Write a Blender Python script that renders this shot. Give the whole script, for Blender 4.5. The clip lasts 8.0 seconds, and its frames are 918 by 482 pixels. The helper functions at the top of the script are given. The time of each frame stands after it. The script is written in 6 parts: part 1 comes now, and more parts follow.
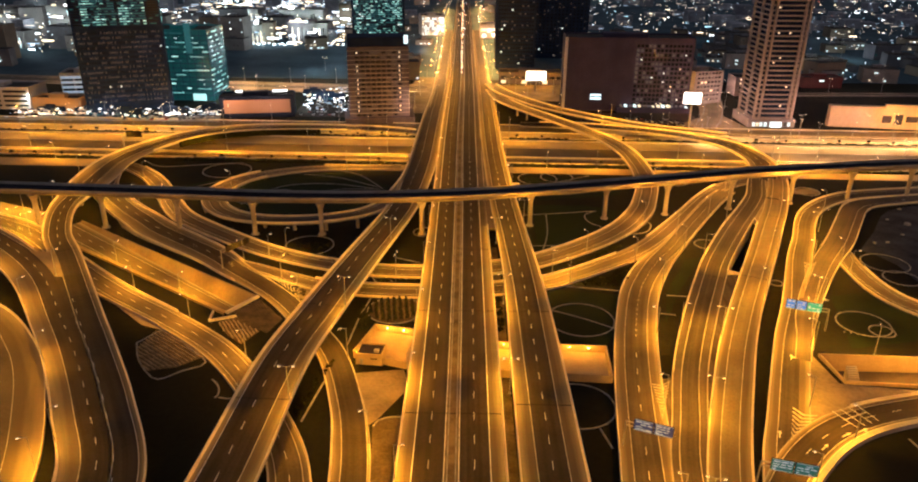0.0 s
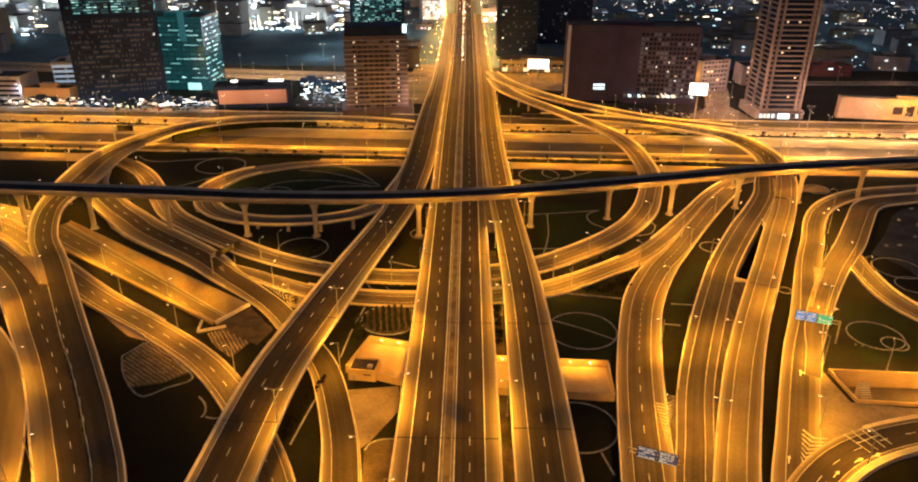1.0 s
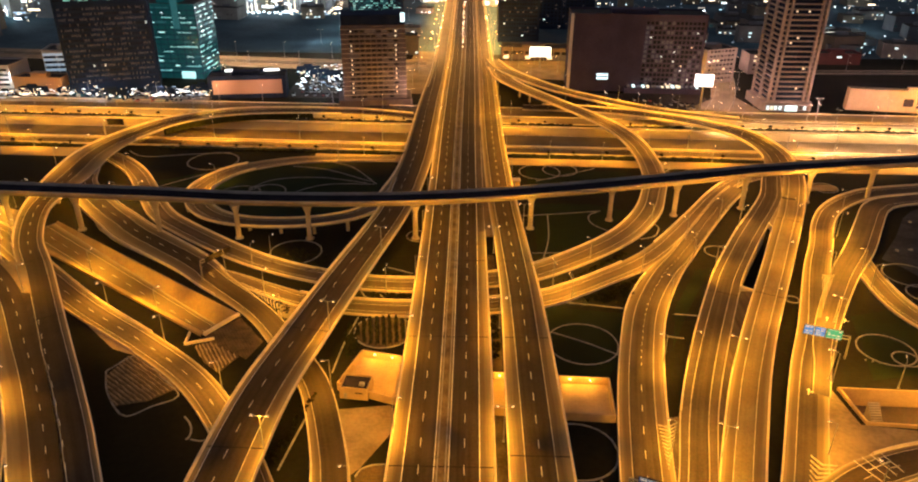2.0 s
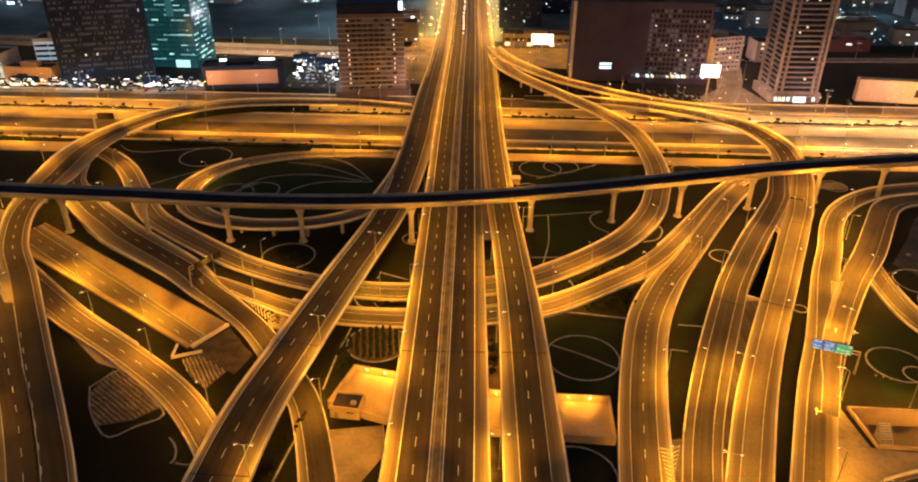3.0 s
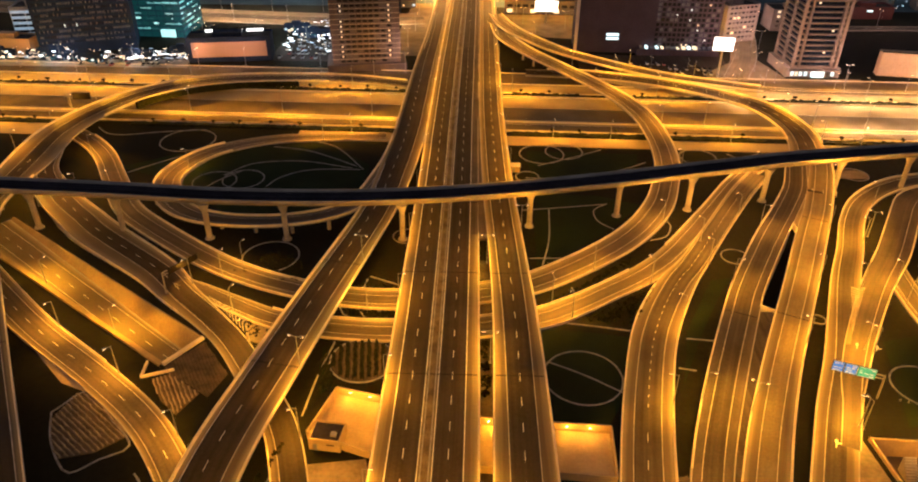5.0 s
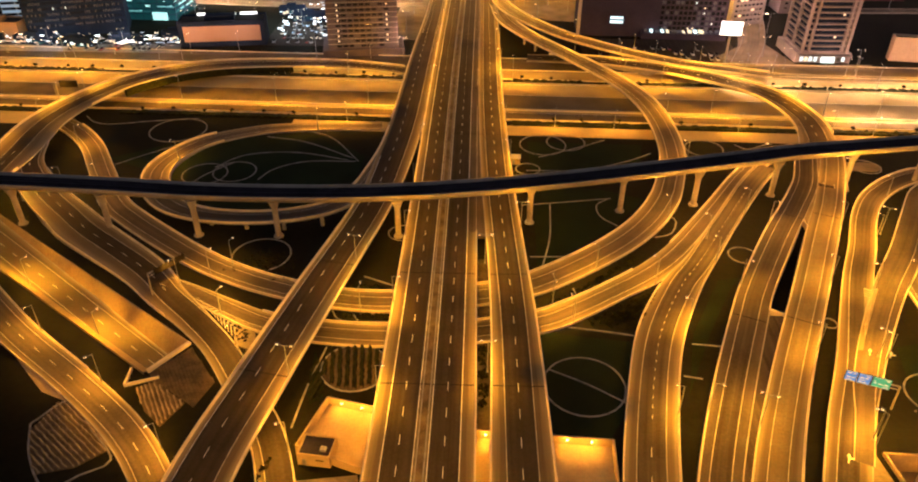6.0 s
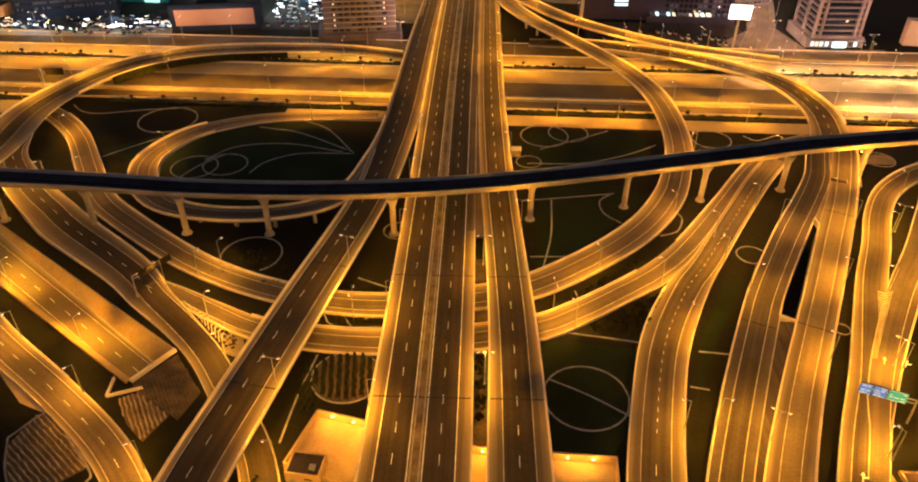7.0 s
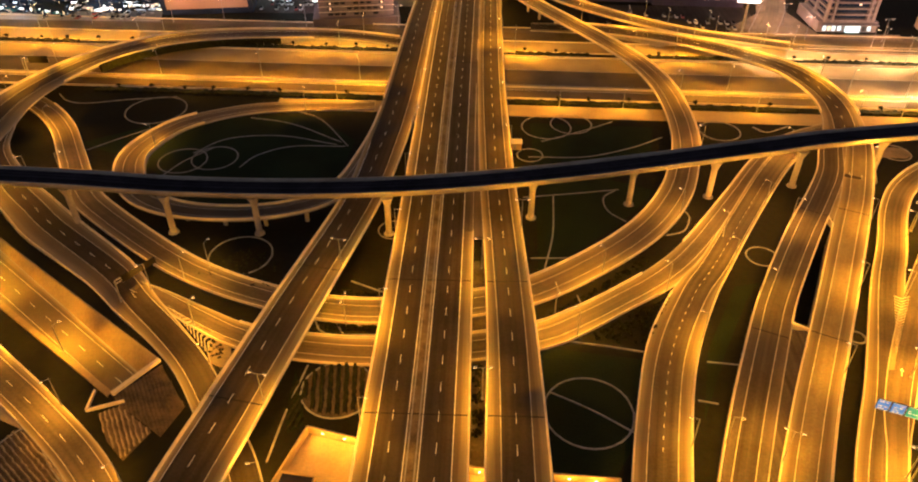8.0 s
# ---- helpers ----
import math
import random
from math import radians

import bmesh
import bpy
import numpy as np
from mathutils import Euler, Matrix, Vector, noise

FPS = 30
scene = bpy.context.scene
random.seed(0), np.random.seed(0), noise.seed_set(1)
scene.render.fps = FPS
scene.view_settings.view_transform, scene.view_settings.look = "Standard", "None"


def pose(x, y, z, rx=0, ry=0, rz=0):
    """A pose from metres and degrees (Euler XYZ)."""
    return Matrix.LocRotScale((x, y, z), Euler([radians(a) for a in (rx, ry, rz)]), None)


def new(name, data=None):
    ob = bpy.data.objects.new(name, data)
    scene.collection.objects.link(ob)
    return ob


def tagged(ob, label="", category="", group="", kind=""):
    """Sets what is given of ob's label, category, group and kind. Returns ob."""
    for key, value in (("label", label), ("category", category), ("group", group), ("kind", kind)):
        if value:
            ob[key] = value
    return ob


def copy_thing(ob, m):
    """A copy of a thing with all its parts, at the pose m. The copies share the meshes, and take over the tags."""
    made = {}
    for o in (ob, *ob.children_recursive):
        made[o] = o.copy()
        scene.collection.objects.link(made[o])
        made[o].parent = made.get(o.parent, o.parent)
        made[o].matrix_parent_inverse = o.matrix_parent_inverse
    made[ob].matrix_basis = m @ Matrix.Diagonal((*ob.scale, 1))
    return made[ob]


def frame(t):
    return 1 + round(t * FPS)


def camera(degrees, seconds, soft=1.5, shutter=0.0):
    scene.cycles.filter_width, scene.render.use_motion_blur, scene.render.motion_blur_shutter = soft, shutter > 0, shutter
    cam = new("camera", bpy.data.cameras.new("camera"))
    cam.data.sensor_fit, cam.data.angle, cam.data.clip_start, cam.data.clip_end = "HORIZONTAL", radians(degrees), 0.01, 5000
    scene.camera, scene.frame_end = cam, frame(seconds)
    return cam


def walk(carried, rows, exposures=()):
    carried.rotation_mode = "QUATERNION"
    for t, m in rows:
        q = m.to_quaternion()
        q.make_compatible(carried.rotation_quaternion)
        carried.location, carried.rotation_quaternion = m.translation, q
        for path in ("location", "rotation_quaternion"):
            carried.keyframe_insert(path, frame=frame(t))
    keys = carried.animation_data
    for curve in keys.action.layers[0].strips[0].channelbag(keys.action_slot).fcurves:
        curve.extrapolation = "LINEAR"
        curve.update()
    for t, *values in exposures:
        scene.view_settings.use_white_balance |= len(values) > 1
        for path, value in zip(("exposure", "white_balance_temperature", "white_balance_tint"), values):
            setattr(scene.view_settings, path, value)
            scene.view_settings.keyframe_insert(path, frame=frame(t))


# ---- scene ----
cam = camera(65.00, 8.0, soft=2.0)
WALK = [
    (0.0, 0.02, 0.00, 122.48, 66.714, -0.431, 0.372),
    (0.5, 0.81, 5.95, 124.72, 65.958, -0.403, 0.475),
    (1.0, 1.67, 12.07, 127.23, 65.163, -0.413, 0.577),
    (1.5, 2.43, 18.09, 129.80, 64.353, -0.457, 0.668),
    (3.0, 5.26, 36.13, 137.00, 61.906, -0.414, 0.998),
    (3.5, 6.19, 41.73, 138.87, 61.096, -0.376, 1.102),
    (4.0, 7.09, 47.69, 140.28, 60.225, -0.347, 1.197),
    (4.5, 7.93, 53.94, 141.21, 59.346, -0.337, 1.274),
    (6.0, 9.90, 71.48, 142.54, 56.821, -0.261, 1.484),
    (6.5, 10.65, 77.32, 142.95, 55.957, -0.231, 1.571),
    (7.0, 11.14, 83.47, 143.17, 55.084, -0.203, 1.651),
    (7.5, 11.75, 89.75, 143.36, 54.202, -0.186, 1.722),
    (8.0, 12.08, 96.02, 143.39, 53.336, -0.138, 1.771),
]
walk(cam, [(t, pose(x, y, z, rx, ry, rz)) for t, x, y, z, rx, ry, rz in WALK])

# ---- world and light ----
world = bpy.data.worlds.new("night_sky")
scene.world = world
world.use_nodes = True
background = world.node_tree.nodes["Background"]
background.inputs[0].default_value = (0.37, 0.355, 0.42, 1)
background.inputs[1].default_value = 0.36

SODIUM = (1.0, 0.398, 0.018)
PINKISH = (1.0, 0.56, 0.25)


# ---- materials ----
def material(name, base, other=None, rough=0.8, metal=0.0, scale=0.3, fine=6.0, bump=0.0, glow=None, power=0.0, contrast=0.5, island=0.0):
    """Procedural surface: two colours mixed by noise at two scales, with fine relief."""
    mat = bpy.data.materials.new(name)
    mat.use_nodes = True
    nodes, links = mat.node_tree.nodes, mat.node_tree.links
    shader = nodes["Principled BSDF"]
    shader.inputs["Roughness"].default_value = rough
    shader.inputs["Metallic"].default_value = metal
    if rough >= 0.7:
        shader.inputs["Specular IOR Level"].default_value = 0.08
    other = other or tuple(c * 0.7 for c in base)
    where = nodes.new("ShaderNodeNewGeometry")
    large = nodes.new("ShaderNodeTexNoise")
    large.inputs["Scale"].default_value = scale
    large.inputs["Detail"].default_value = 4
    small = nodes.new("ShaderNodeTexNoise")
    small.inputs["Scale"].default_value = fine
    small.inputs["Detail"].default_value = 3
    for tex in (large, small):
        links.new(where.outputs["Position"], tex.inputs["Vector"])
    add = nodes.new("ShaderNodeMath")
    add.operation = "MULTIPLY_ADD"
    add.inputs[1].default_value = 0.45
    links.new(small.outputs[0], add.inputs[0])
    links.new(large.outputs[0], add.inputs[2])
    ramp = nodes.new("ShaderNodeValToRGB")
    ramp.color_ramp.elements[0].position = 0.725 - contrast / 2 * 0.6
    ramp.color_ramp.elements[1].position = 0.725 + contrast / 2 * 0.6
    ramp.color_ramp.elements[0].color = (*other, 1)
    ramp.color_ramp.elements[1].color = (*base, 1)
    links.new(add.outputs[0], ramp.inputs[0])
    colour = ramp.outputs[0]
    if island:
        info = nodes.new("ShaderNodeObjectInfo")
        bright = nodes.new("ShaderNodeMath")
        bright.operation = "MULTIPLY_ADD"
        bright.inputs[1].default_value = island
        bright.inputs[2].default_value = 1 - island / 2
        links.new(info.outputs["Random"], bright.inputs[0])
        vary = nodes.new("ShaderNodeHueSaturation")
        links.new(bright.outputs[0], vary.inputs["Value"])
        links.new(colour, vary.inputs["Color"])
        colour = vary.outputs[0]
    links.new(colour, shader.inputs["Base Color"])
    if bump:
        relief = nodes.new("ShaderNodeBump")
        relief.inputs["Strength"].default_value = bump
        relief.inputs["Distance"].default_value = 0.14
        links.new(small.outputs[0], relief.inputs["Height"])
        links.new(relief.outputs[0], shader.inputs["Normal"])
    if glow:
        shader.inputs["Emission Color"].default_value = (*glow, 1)
        shader.inputs["Emission Strength"].default_value = power
    return mat


def asphalt_material(name, base, patch, streak, across=0.7):
    """Asphalt with fine grain, patches and long tyre streaks that follow the road's own length (its UV)."""
    mat = material(name, base, patch, 0.75, scale=0.06, fine=1.5, bump=0.3)
    nodes, links = mat.node_tree.nodes, mat.node_tree.links
    shader, ramp = nodes["Principled BSDF"], nodes["Color Ramp"]
    uv = nodes.new("ShaderNodeUVMap")
    stretch = nodes.new("ShaderNodeVectorMath")
    stretch.operation = "MULTIPLY"
    stretch.inputs[1].default_value = (across, 0.012, 0)
    lines = nodes.new("ShaderNodeTexNoise")
    lines.inputs["Scale"].default_value = 1.0
    lines.inputs["Detail"].default_value = 3
    links.new(uv.outputs[0], stretch.inputs[0])
    links.new(stretch.outputs[0], lines.inputs["Vector"])
    mix = nodes.new("ShaderNodeMix")
    mix.data_type, mix.blend_type = "RGBA", "OVERLAY"
    mix.inputs["Factor"].default_value = streak
    links.new(ramp.outputs[0], mix.inputs[6])
    links.new(lines.outputs[0], mix.inputs[7])
    links.new(mix.outputs[2], shader.inputs["Base Color"])
    return mat


def edge_glow_material(name, inner, middle, bright_edge):
    """Shoulder paving painted paler towards the barrier, in place of lamplight along it: its UV runs from the barrier
    (0) to the lane line (1), and along the road.
    """
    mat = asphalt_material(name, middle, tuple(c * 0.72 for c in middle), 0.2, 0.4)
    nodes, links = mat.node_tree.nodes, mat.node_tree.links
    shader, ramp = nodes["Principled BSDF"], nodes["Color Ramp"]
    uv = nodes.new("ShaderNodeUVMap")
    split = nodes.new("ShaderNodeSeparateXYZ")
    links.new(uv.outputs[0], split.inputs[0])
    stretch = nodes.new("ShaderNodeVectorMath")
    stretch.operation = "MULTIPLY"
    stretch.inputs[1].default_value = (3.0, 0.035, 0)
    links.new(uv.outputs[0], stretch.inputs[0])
    edge_noise = nodes.new("ShaderNodeTexNoise")
    edge_noise.inputs["Scale"].default_value = 1.0
    edge_noise.inputs["Detail"].default_value = 5
    links.new(stretch.outputs[0], edge_noise.inputs["Vector"])
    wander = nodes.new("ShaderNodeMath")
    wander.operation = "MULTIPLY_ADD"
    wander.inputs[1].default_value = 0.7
    links.new(edge_noise.outputs[0], wander.inputs[0])
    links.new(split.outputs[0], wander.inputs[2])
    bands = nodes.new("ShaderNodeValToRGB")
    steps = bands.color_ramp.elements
    steps[0].position, steps[0].color = 0.32, (*bright_edge, 1)
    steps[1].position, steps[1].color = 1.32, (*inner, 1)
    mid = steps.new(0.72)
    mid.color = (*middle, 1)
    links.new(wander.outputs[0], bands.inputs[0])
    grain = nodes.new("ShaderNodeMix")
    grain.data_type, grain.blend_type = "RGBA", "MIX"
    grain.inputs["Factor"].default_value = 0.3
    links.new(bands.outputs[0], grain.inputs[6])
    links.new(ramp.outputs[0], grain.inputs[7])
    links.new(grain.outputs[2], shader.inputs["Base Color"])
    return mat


ASPHALT = asphalt_material("asphalt", (0.044, 0.036, 0.029), (0.027, 0.022, 0.018), 0.7)
RAMP = asphalt_material("ramp_asphalt", (0.105, 0.087, 0.066), (0.066, 0.055, 0.042), 0.7)
HIGHWAY = asphalt_material("highway_asphalt", (0.125, 0.104, 0.076), (0.085, 0.07, 0.05), 0.12, 0.12)
HIGHWAY_DARK = asphalt_material("dark_highway_asphalt", (0.100, 0.080, 0.050), (0.055, 0.044, 0.028), 0.25, 0.1)
HIGHWAY_EDGE = asphalt_material("highway_shoulder", (0.33, 0.265, 0.16), (0.24, 0.19, 0.115), 0.1, 0.12)
RAMP_PALE = asphalt_material("pale_ramp_asphalt", (0.185, 0.15, 0.10), (0.12, 0.098, 0.066), 0.4, 0.5)
RAMP_DARK = asphalt_material("worn_ramp_asphalt", (0.078, 0.066, 0.052), (0.048, 0.04, 0.032), 0.9)
# the pale outer tone paints in the lamplight beside the barriers
SHOULDER = edge_glow_material("shoulder_asphalt", (0.10, 0.082, 0.056), (0.19, 0.155, 0.10), (0.36, 0.295, 0.18))
BRIDGE_EDGE = edge_glow_material("bridge_shoulder", (0.085, 0.068, 0.045), (0.20, 0.16, 0.092), (0.42, 0.335, 0.19))
PAVED_POINT = asphalt_material("paved_point", (0.26, 0.212, 0.14), (0.17, 0.138, 0.09), 0.22, 0.35)
CONCRETE = material("concrete", (0.42, 0.39, 0.34), (0.28, 0.255, 0.22), 0.85, scale=0.12, fine=1.4, bump=0.3)
BARRIER = material("barrier_concrete", (0.78, 0.69, 0.50), (0.6, 0.52, 0.38), 0.8, scale=0.2, fine=2.0, bump=0.2)
MEDIAN = material("median_paving", (0.20, 0.155, 0.09), (0.085, 0.066, 0.04), 0.9, scale=0.25, fine=2.5, bump=0.4)
PAINT = material("road_paint", (0.78, 0.78, 0.76), (0.5, 0.49, 0.46), 0.6, scale=0.5, fine=3.0)
WORN_PAINT = material("worn_road_paint", (0.46, 0.44, 0.39), (0.26, 0.24, 0.2), 0.7, scale=0.6, fine=4.0)
LINE_PAINT = material("dusty_line_paint", (0.54, 0.51, 0.44), (0.33, 0.31, 0.26), 0.7, scale=0.4, fine=3.0)
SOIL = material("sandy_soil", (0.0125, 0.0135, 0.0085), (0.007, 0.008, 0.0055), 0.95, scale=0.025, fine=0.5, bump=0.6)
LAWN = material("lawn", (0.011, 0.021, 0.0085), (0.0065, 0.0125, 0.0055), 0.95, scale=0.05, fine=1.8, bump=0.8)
KERB = material("kerb_stone", (0.33, 0.32, 0.295), (0.2, 0.195, 0.18), 0.85, scale=0.4, fine=3.0)
DARK_DECK = material("track_bed", (0.030, 0.027, 0.038), (0.015, 0.014, 0.02), 0.8, scale=0.1, fine=1.0)
STEEL = material("galvanised_steel", (0.40, 0.40, 0.40), (0.30, 0.30, 0.30), 0.45, 0.7, scale=1.0)
LAMP_GLASS = material("lamp_glass", (0.9, 0.8, 0.6), rough=0.3, glow=(1.0, 0.80, 0.50), power=6)
HEDGE = material("hedge_leaves", (0.022, 0.025, 0.010), (0.009, 0.011, 0.005), 0.9, scale=0.6, fine=4.0, bump=0.8)
BARK = material("bark", (0.12, 0.085, 0.055), rough=0.9)
STUCCO = material("yard_plaster", (0.50, 0.38, 0.21), (0.38, 0.29, 0.16), 0.85, scale=0.15, fine=1.5, bump=0.2)
SANDY = material("sandy_paving", (0.26, 0.215, 0.15), (0.16, 0.13, 0.09), 0.9, scale=0.1, fine=0.9, bump=0.4)
ROOF_DARK = material("roof_felt", (0.07, 0.065, 0.06), (0.04, 0.038, 0.036), 0.9, scale=0.3)


# ---- mesh helpers ----
def mesh_object(name, verts, faces, mats, parent=None, label="", uvs=None, slots=None):
    me = bpy.data.meshes.new(name)
    me.from_pydata(verts, [], faces)
    for m in mats if isinstance(mats, (list, tuple)) else [mats]:
        me.materials.append(m)
    if slots:
        me.polygons.foreach_set("material_index", slots)
    if uvs:
        layer = me.uv_layers.new(name="UVMap")
        for loop in me.loops:
            layer.data[loop.index].uv = uvs[loop.vertex_index]
    me.update()
    ob = new(name, me)
    if parent:
        ob.parent = parent
    if label:
        tagged(ob, label)
    return ob


def part(name, bm, mat, parent=None, label=""):
    me = bpy.data.meshes.new(name)
    bm.to_mesh(me)
    bm.free()
    for m in mat if isinstance(mat, (list, tuple)) else [mat]:
        me.materials.append(m)
    ob = new(name, me)
    if parent:
        ob.parent = parent
    if label:
        tagged(ob, label)
    return ob


def add_box(bm, x0, y0, z0, x1, y1, z1, bevel=0.0):
    """A box between two corners, with an optional bevel."""
    made = bmesh.ops.create_cube(bm, size=1.0)["verts"]
    bmesh.ops.scale(bm, vec=(x1 - x0, y1 - y0, z1 - z0), verts=made)
    bmesh.ops.translate(bm, vec=((x0 + x1) / 2, (y0 + y1) / 2, (z0 + z1) / 2), verts=made)
    if bevel:
        edges = list({e for v in made for e in v.link_edges})
        bmesh.ops.bevel(bm, geom=edges, offset=bevel, segments=1, affect="EDGES")
    return bm


def box(name, x0, y0, z0, x1, y1, z1, mat, parent=None, bevel=0.0, label=""):
    return part(name, add_box(bmesh.new(), x0, y0, z0, x1, y1, z1, bevel), mat, parent, label)


def add_tube(bm, a, b, r0, r1, sides=8):
    a, b = Vector(a), Vector(b)
    turn = (b - a).to_track_quat("Z", "Y").to_matrix()
    rings = []
    for p, r in ((a, r0), (b, r1)):
        rings.append([bm.verts.new(p + turn @ Vector((r * math.cos(k * math.tau / sides), r * math.sin(k * math.tau / sides), 0))) for k in range(sides)])
    for k in range(sides):
        bm.faces.new((rings[0][k], rings[0][(k + 1) % sides], rings[1][(k + 1) % sides], rings[1][k]))
    bm.faces.new(rings[0][::-1])
    bm.faces.new(rings[1])
    return bm


def empty(name, x=0, y=0, z=0, rz=0, label="", category="", group="", kind=""):
    ob = new(name)
    ob.empty_display_size = 0.5
    ob.matrix_basis = pose(x, y, z, 0, 0, rz)
    return tagged(ob, label, category, group, kind)


# ---- roads ----
class Line:
    """A smooth line through stations (x, y, z, width), with its normals and its length at each step, counted from station number lead."""

    def __init__(self, stations, step=4.0, lift=0.0, lead=0):
        p = np.array(stations, float)
        ext = np.vstack([2 * p[0] - p[1], p, 2 * p[-1] - p[-2]])
        out = []
        for i in range(len(p) - 1):
            a, b, c, d = ext[i:i + 4]
            n = max(2, int(np.linalg.norm(c[:2] - b[:2]) / step))
            for k in range(n):
                u = k / n
                out.append(0.5 * (2 * b + (c - a) * u + (2 * a - 5 * b + 4 * c - d) * u * u + (3 * b - a - 3 * c + d) * u ** 3))
        out.append(p[-1])
        q = np.array(out)
        self.p, self.w = q[:, :3] + (0, 0, lift), q[:, 3]
        t = np.gradient(q[:, :2], axis=0)
        t /= np.linalg.norm(t, axis=1, keepdims=True)
        self.t = t
        self.n = np.stack([t[:, 1], -t[:, 0]], 1)
        self.s = np.concatenate([[0], np.cumsum(np.linalg.norm(np.diff(q[:, :2], axis=0), axis=1))])
        start = int(np.hypot(q[:, 0] - p[lead, 0], q[:, 1] - p[lead, 1]).argmin())
        self.s = self.s - self.s[start]

    def at(self, s, side=0.0, metres=0.0):
        """The place s metres along, side half-widths (and metres more) to the right, and the heading."""
        f = [np.interp(s, self.s, v) for v in (self.p[:, 0], self.p[:, 1], self.p[:, 2], self.w, self.n[:, 0], self.n[:, 1])]
        off = side * f[3] / 2 + metres
        return f[0] + f[4] * off, f[1] + f[5] * off, f[2], math.degrees(math.atan2(f[4], -f[5]))

    def clear(self, x, y, margin=1.0):
        d = np.hypot(self.p[:, 0] - x, self.p[:, 1] - y)
        k = int(d.argmin())
        return d[k] > self.w[k] / 2 + margin


def ribbon(name, line, a, b, dz, mat, parent, span=(0, 1), label=""):
    """A sheet of paint or paving between two offsets (half-widths, metres)."""
    lo, hi = span[0] * line.s[-1] if span[0] else line.s[0], span[1] * line.s[-1]
    keep = np.where((line.s >= lo - 1e-6) & (line.s <= hi + 1e-6))[0]
    verts, faces, uvs = [], [], []
    for i in keep:
        for f, m in (a, b):
            o = f * line.w[i] / 2 + m
            verts.append((line.p[i, 0] + line.n[i, 0] * o, line.p[i, 1] + line.n[i, 1] * o, line.p[i, 2] + dz))
            uvs.append((o, line.s[i]))
    for k in range(len(keep) - 1):
        faces.append((2 * k, 2 * k + 1, 2 * k + 3, 2 * k + 2))
    return mesh_object(name, verts, faces, mat, parent, label, uvs)


def shoulder_strip(name, line, a, b, dz, mat, parent, span=(0, 1)):
    """Shoulder paving from the barrier (a) to the lane line (b), with its UV counted across from the barrier."""
    lo, hi = span[0] * line.s[-1] if span[0] else line.s[0], span[1] * line.s[-1]
    keep = np.where((line.s >= lo - 1e-6) & (line.s <= hi + 1e-6))[0]
    verts, faces, uvs = [], [], []
    for i in keep:
        oa, ob = (f * line.w[i] / 2 + m for f, m in (a, b))
        for k in range(4):
            o = oa + (ob - oa) * k / 3
            verts.append((line.p[i, 0] + line.n[i, 0] * o, line.p[i, 1] + line.n[i, 1] * o, line.p[i, 2] + dz))
            uvs.append((k / 3, line.s[i]))
    up = (0, 1, 5, 4) if ob > oa else (4, 5, 1, 0)
    for k in range(len(keep) - 1):
        faces += [tuple(4 * k + j + v for v in up) for j in range(3)]
    return mesh_object(name, verts, faces, mat, parent, "", uvs)


def beam(name, line, profile, mat, parent, span=(0, 1), label="", floor=None):
    """A solid drawn along the line: profile points (half-widths, metres, height); floor: lower points drop to the ground where the deck is below it."""
    lo, hi = span[0] * line.s[-1] if span[0] else line.s[0], span[1] * line.s[-1]
    keep = np.where((line.s >= lo - 1e-6) & (line.s <= hi + 1e-6))[0]
    if len(keep) < 2:
        return None
    m = len(profile)
    verts, faces = [], []
    for i in keep:
        for f, off, h in profile:
            o = f * line.w[i] / 2 + off
            z = line.p[i, 2] + h
            if floor is not None and h < -0.2 and line.p[i, 2] < floor:
                z = -0.4
                o = (1 if f > 0 else -1) * line.w[i] / 2
            verts.append((line.p[i, 0] + line.n[i, 0] * o, line.p[i, 1] + line.n[i, 1] * o, z))
    for k in range(len(keep) - 1):
        for j in range(m):
            jn = (j + 1) % m
            faces.append((k * m + j, k * m + jn, (k + 1) * m + jn, (k + 1) * m + j))
    faces.append(tuple(range(m))[::-1])
    faces.append(tuple(range((len(keep) - 1) * m, len(keep) * m)))
    return mesh_object(name, verts, faces, mat, parent, label)


LINES = {}


def dashes(name, line, side, metres, dz, parent, period=9.25, length=3.2, width=0.15, span=(0, 1), phase=1.9):
    verts, faces = [], []
    s = span[0] * line.s[-1] if span[0] else line.s[0]
    s += (phase - s) % period
    while s + length < span[1] * line.s[-1]:
        base = len(verts)
        for u, v in ((s, -width), (s, width), (s + length, width), (s + length, -width)):
            x, y, z, _ = line.at(u, side, metres + v / 2)
            verts.append((x, y, z + dz))
        faces.append((base, base + 1, base + 2, base + 3))
        s += period
    if faces:
        mesh_object(name, verts, faces, PAINT, parent)


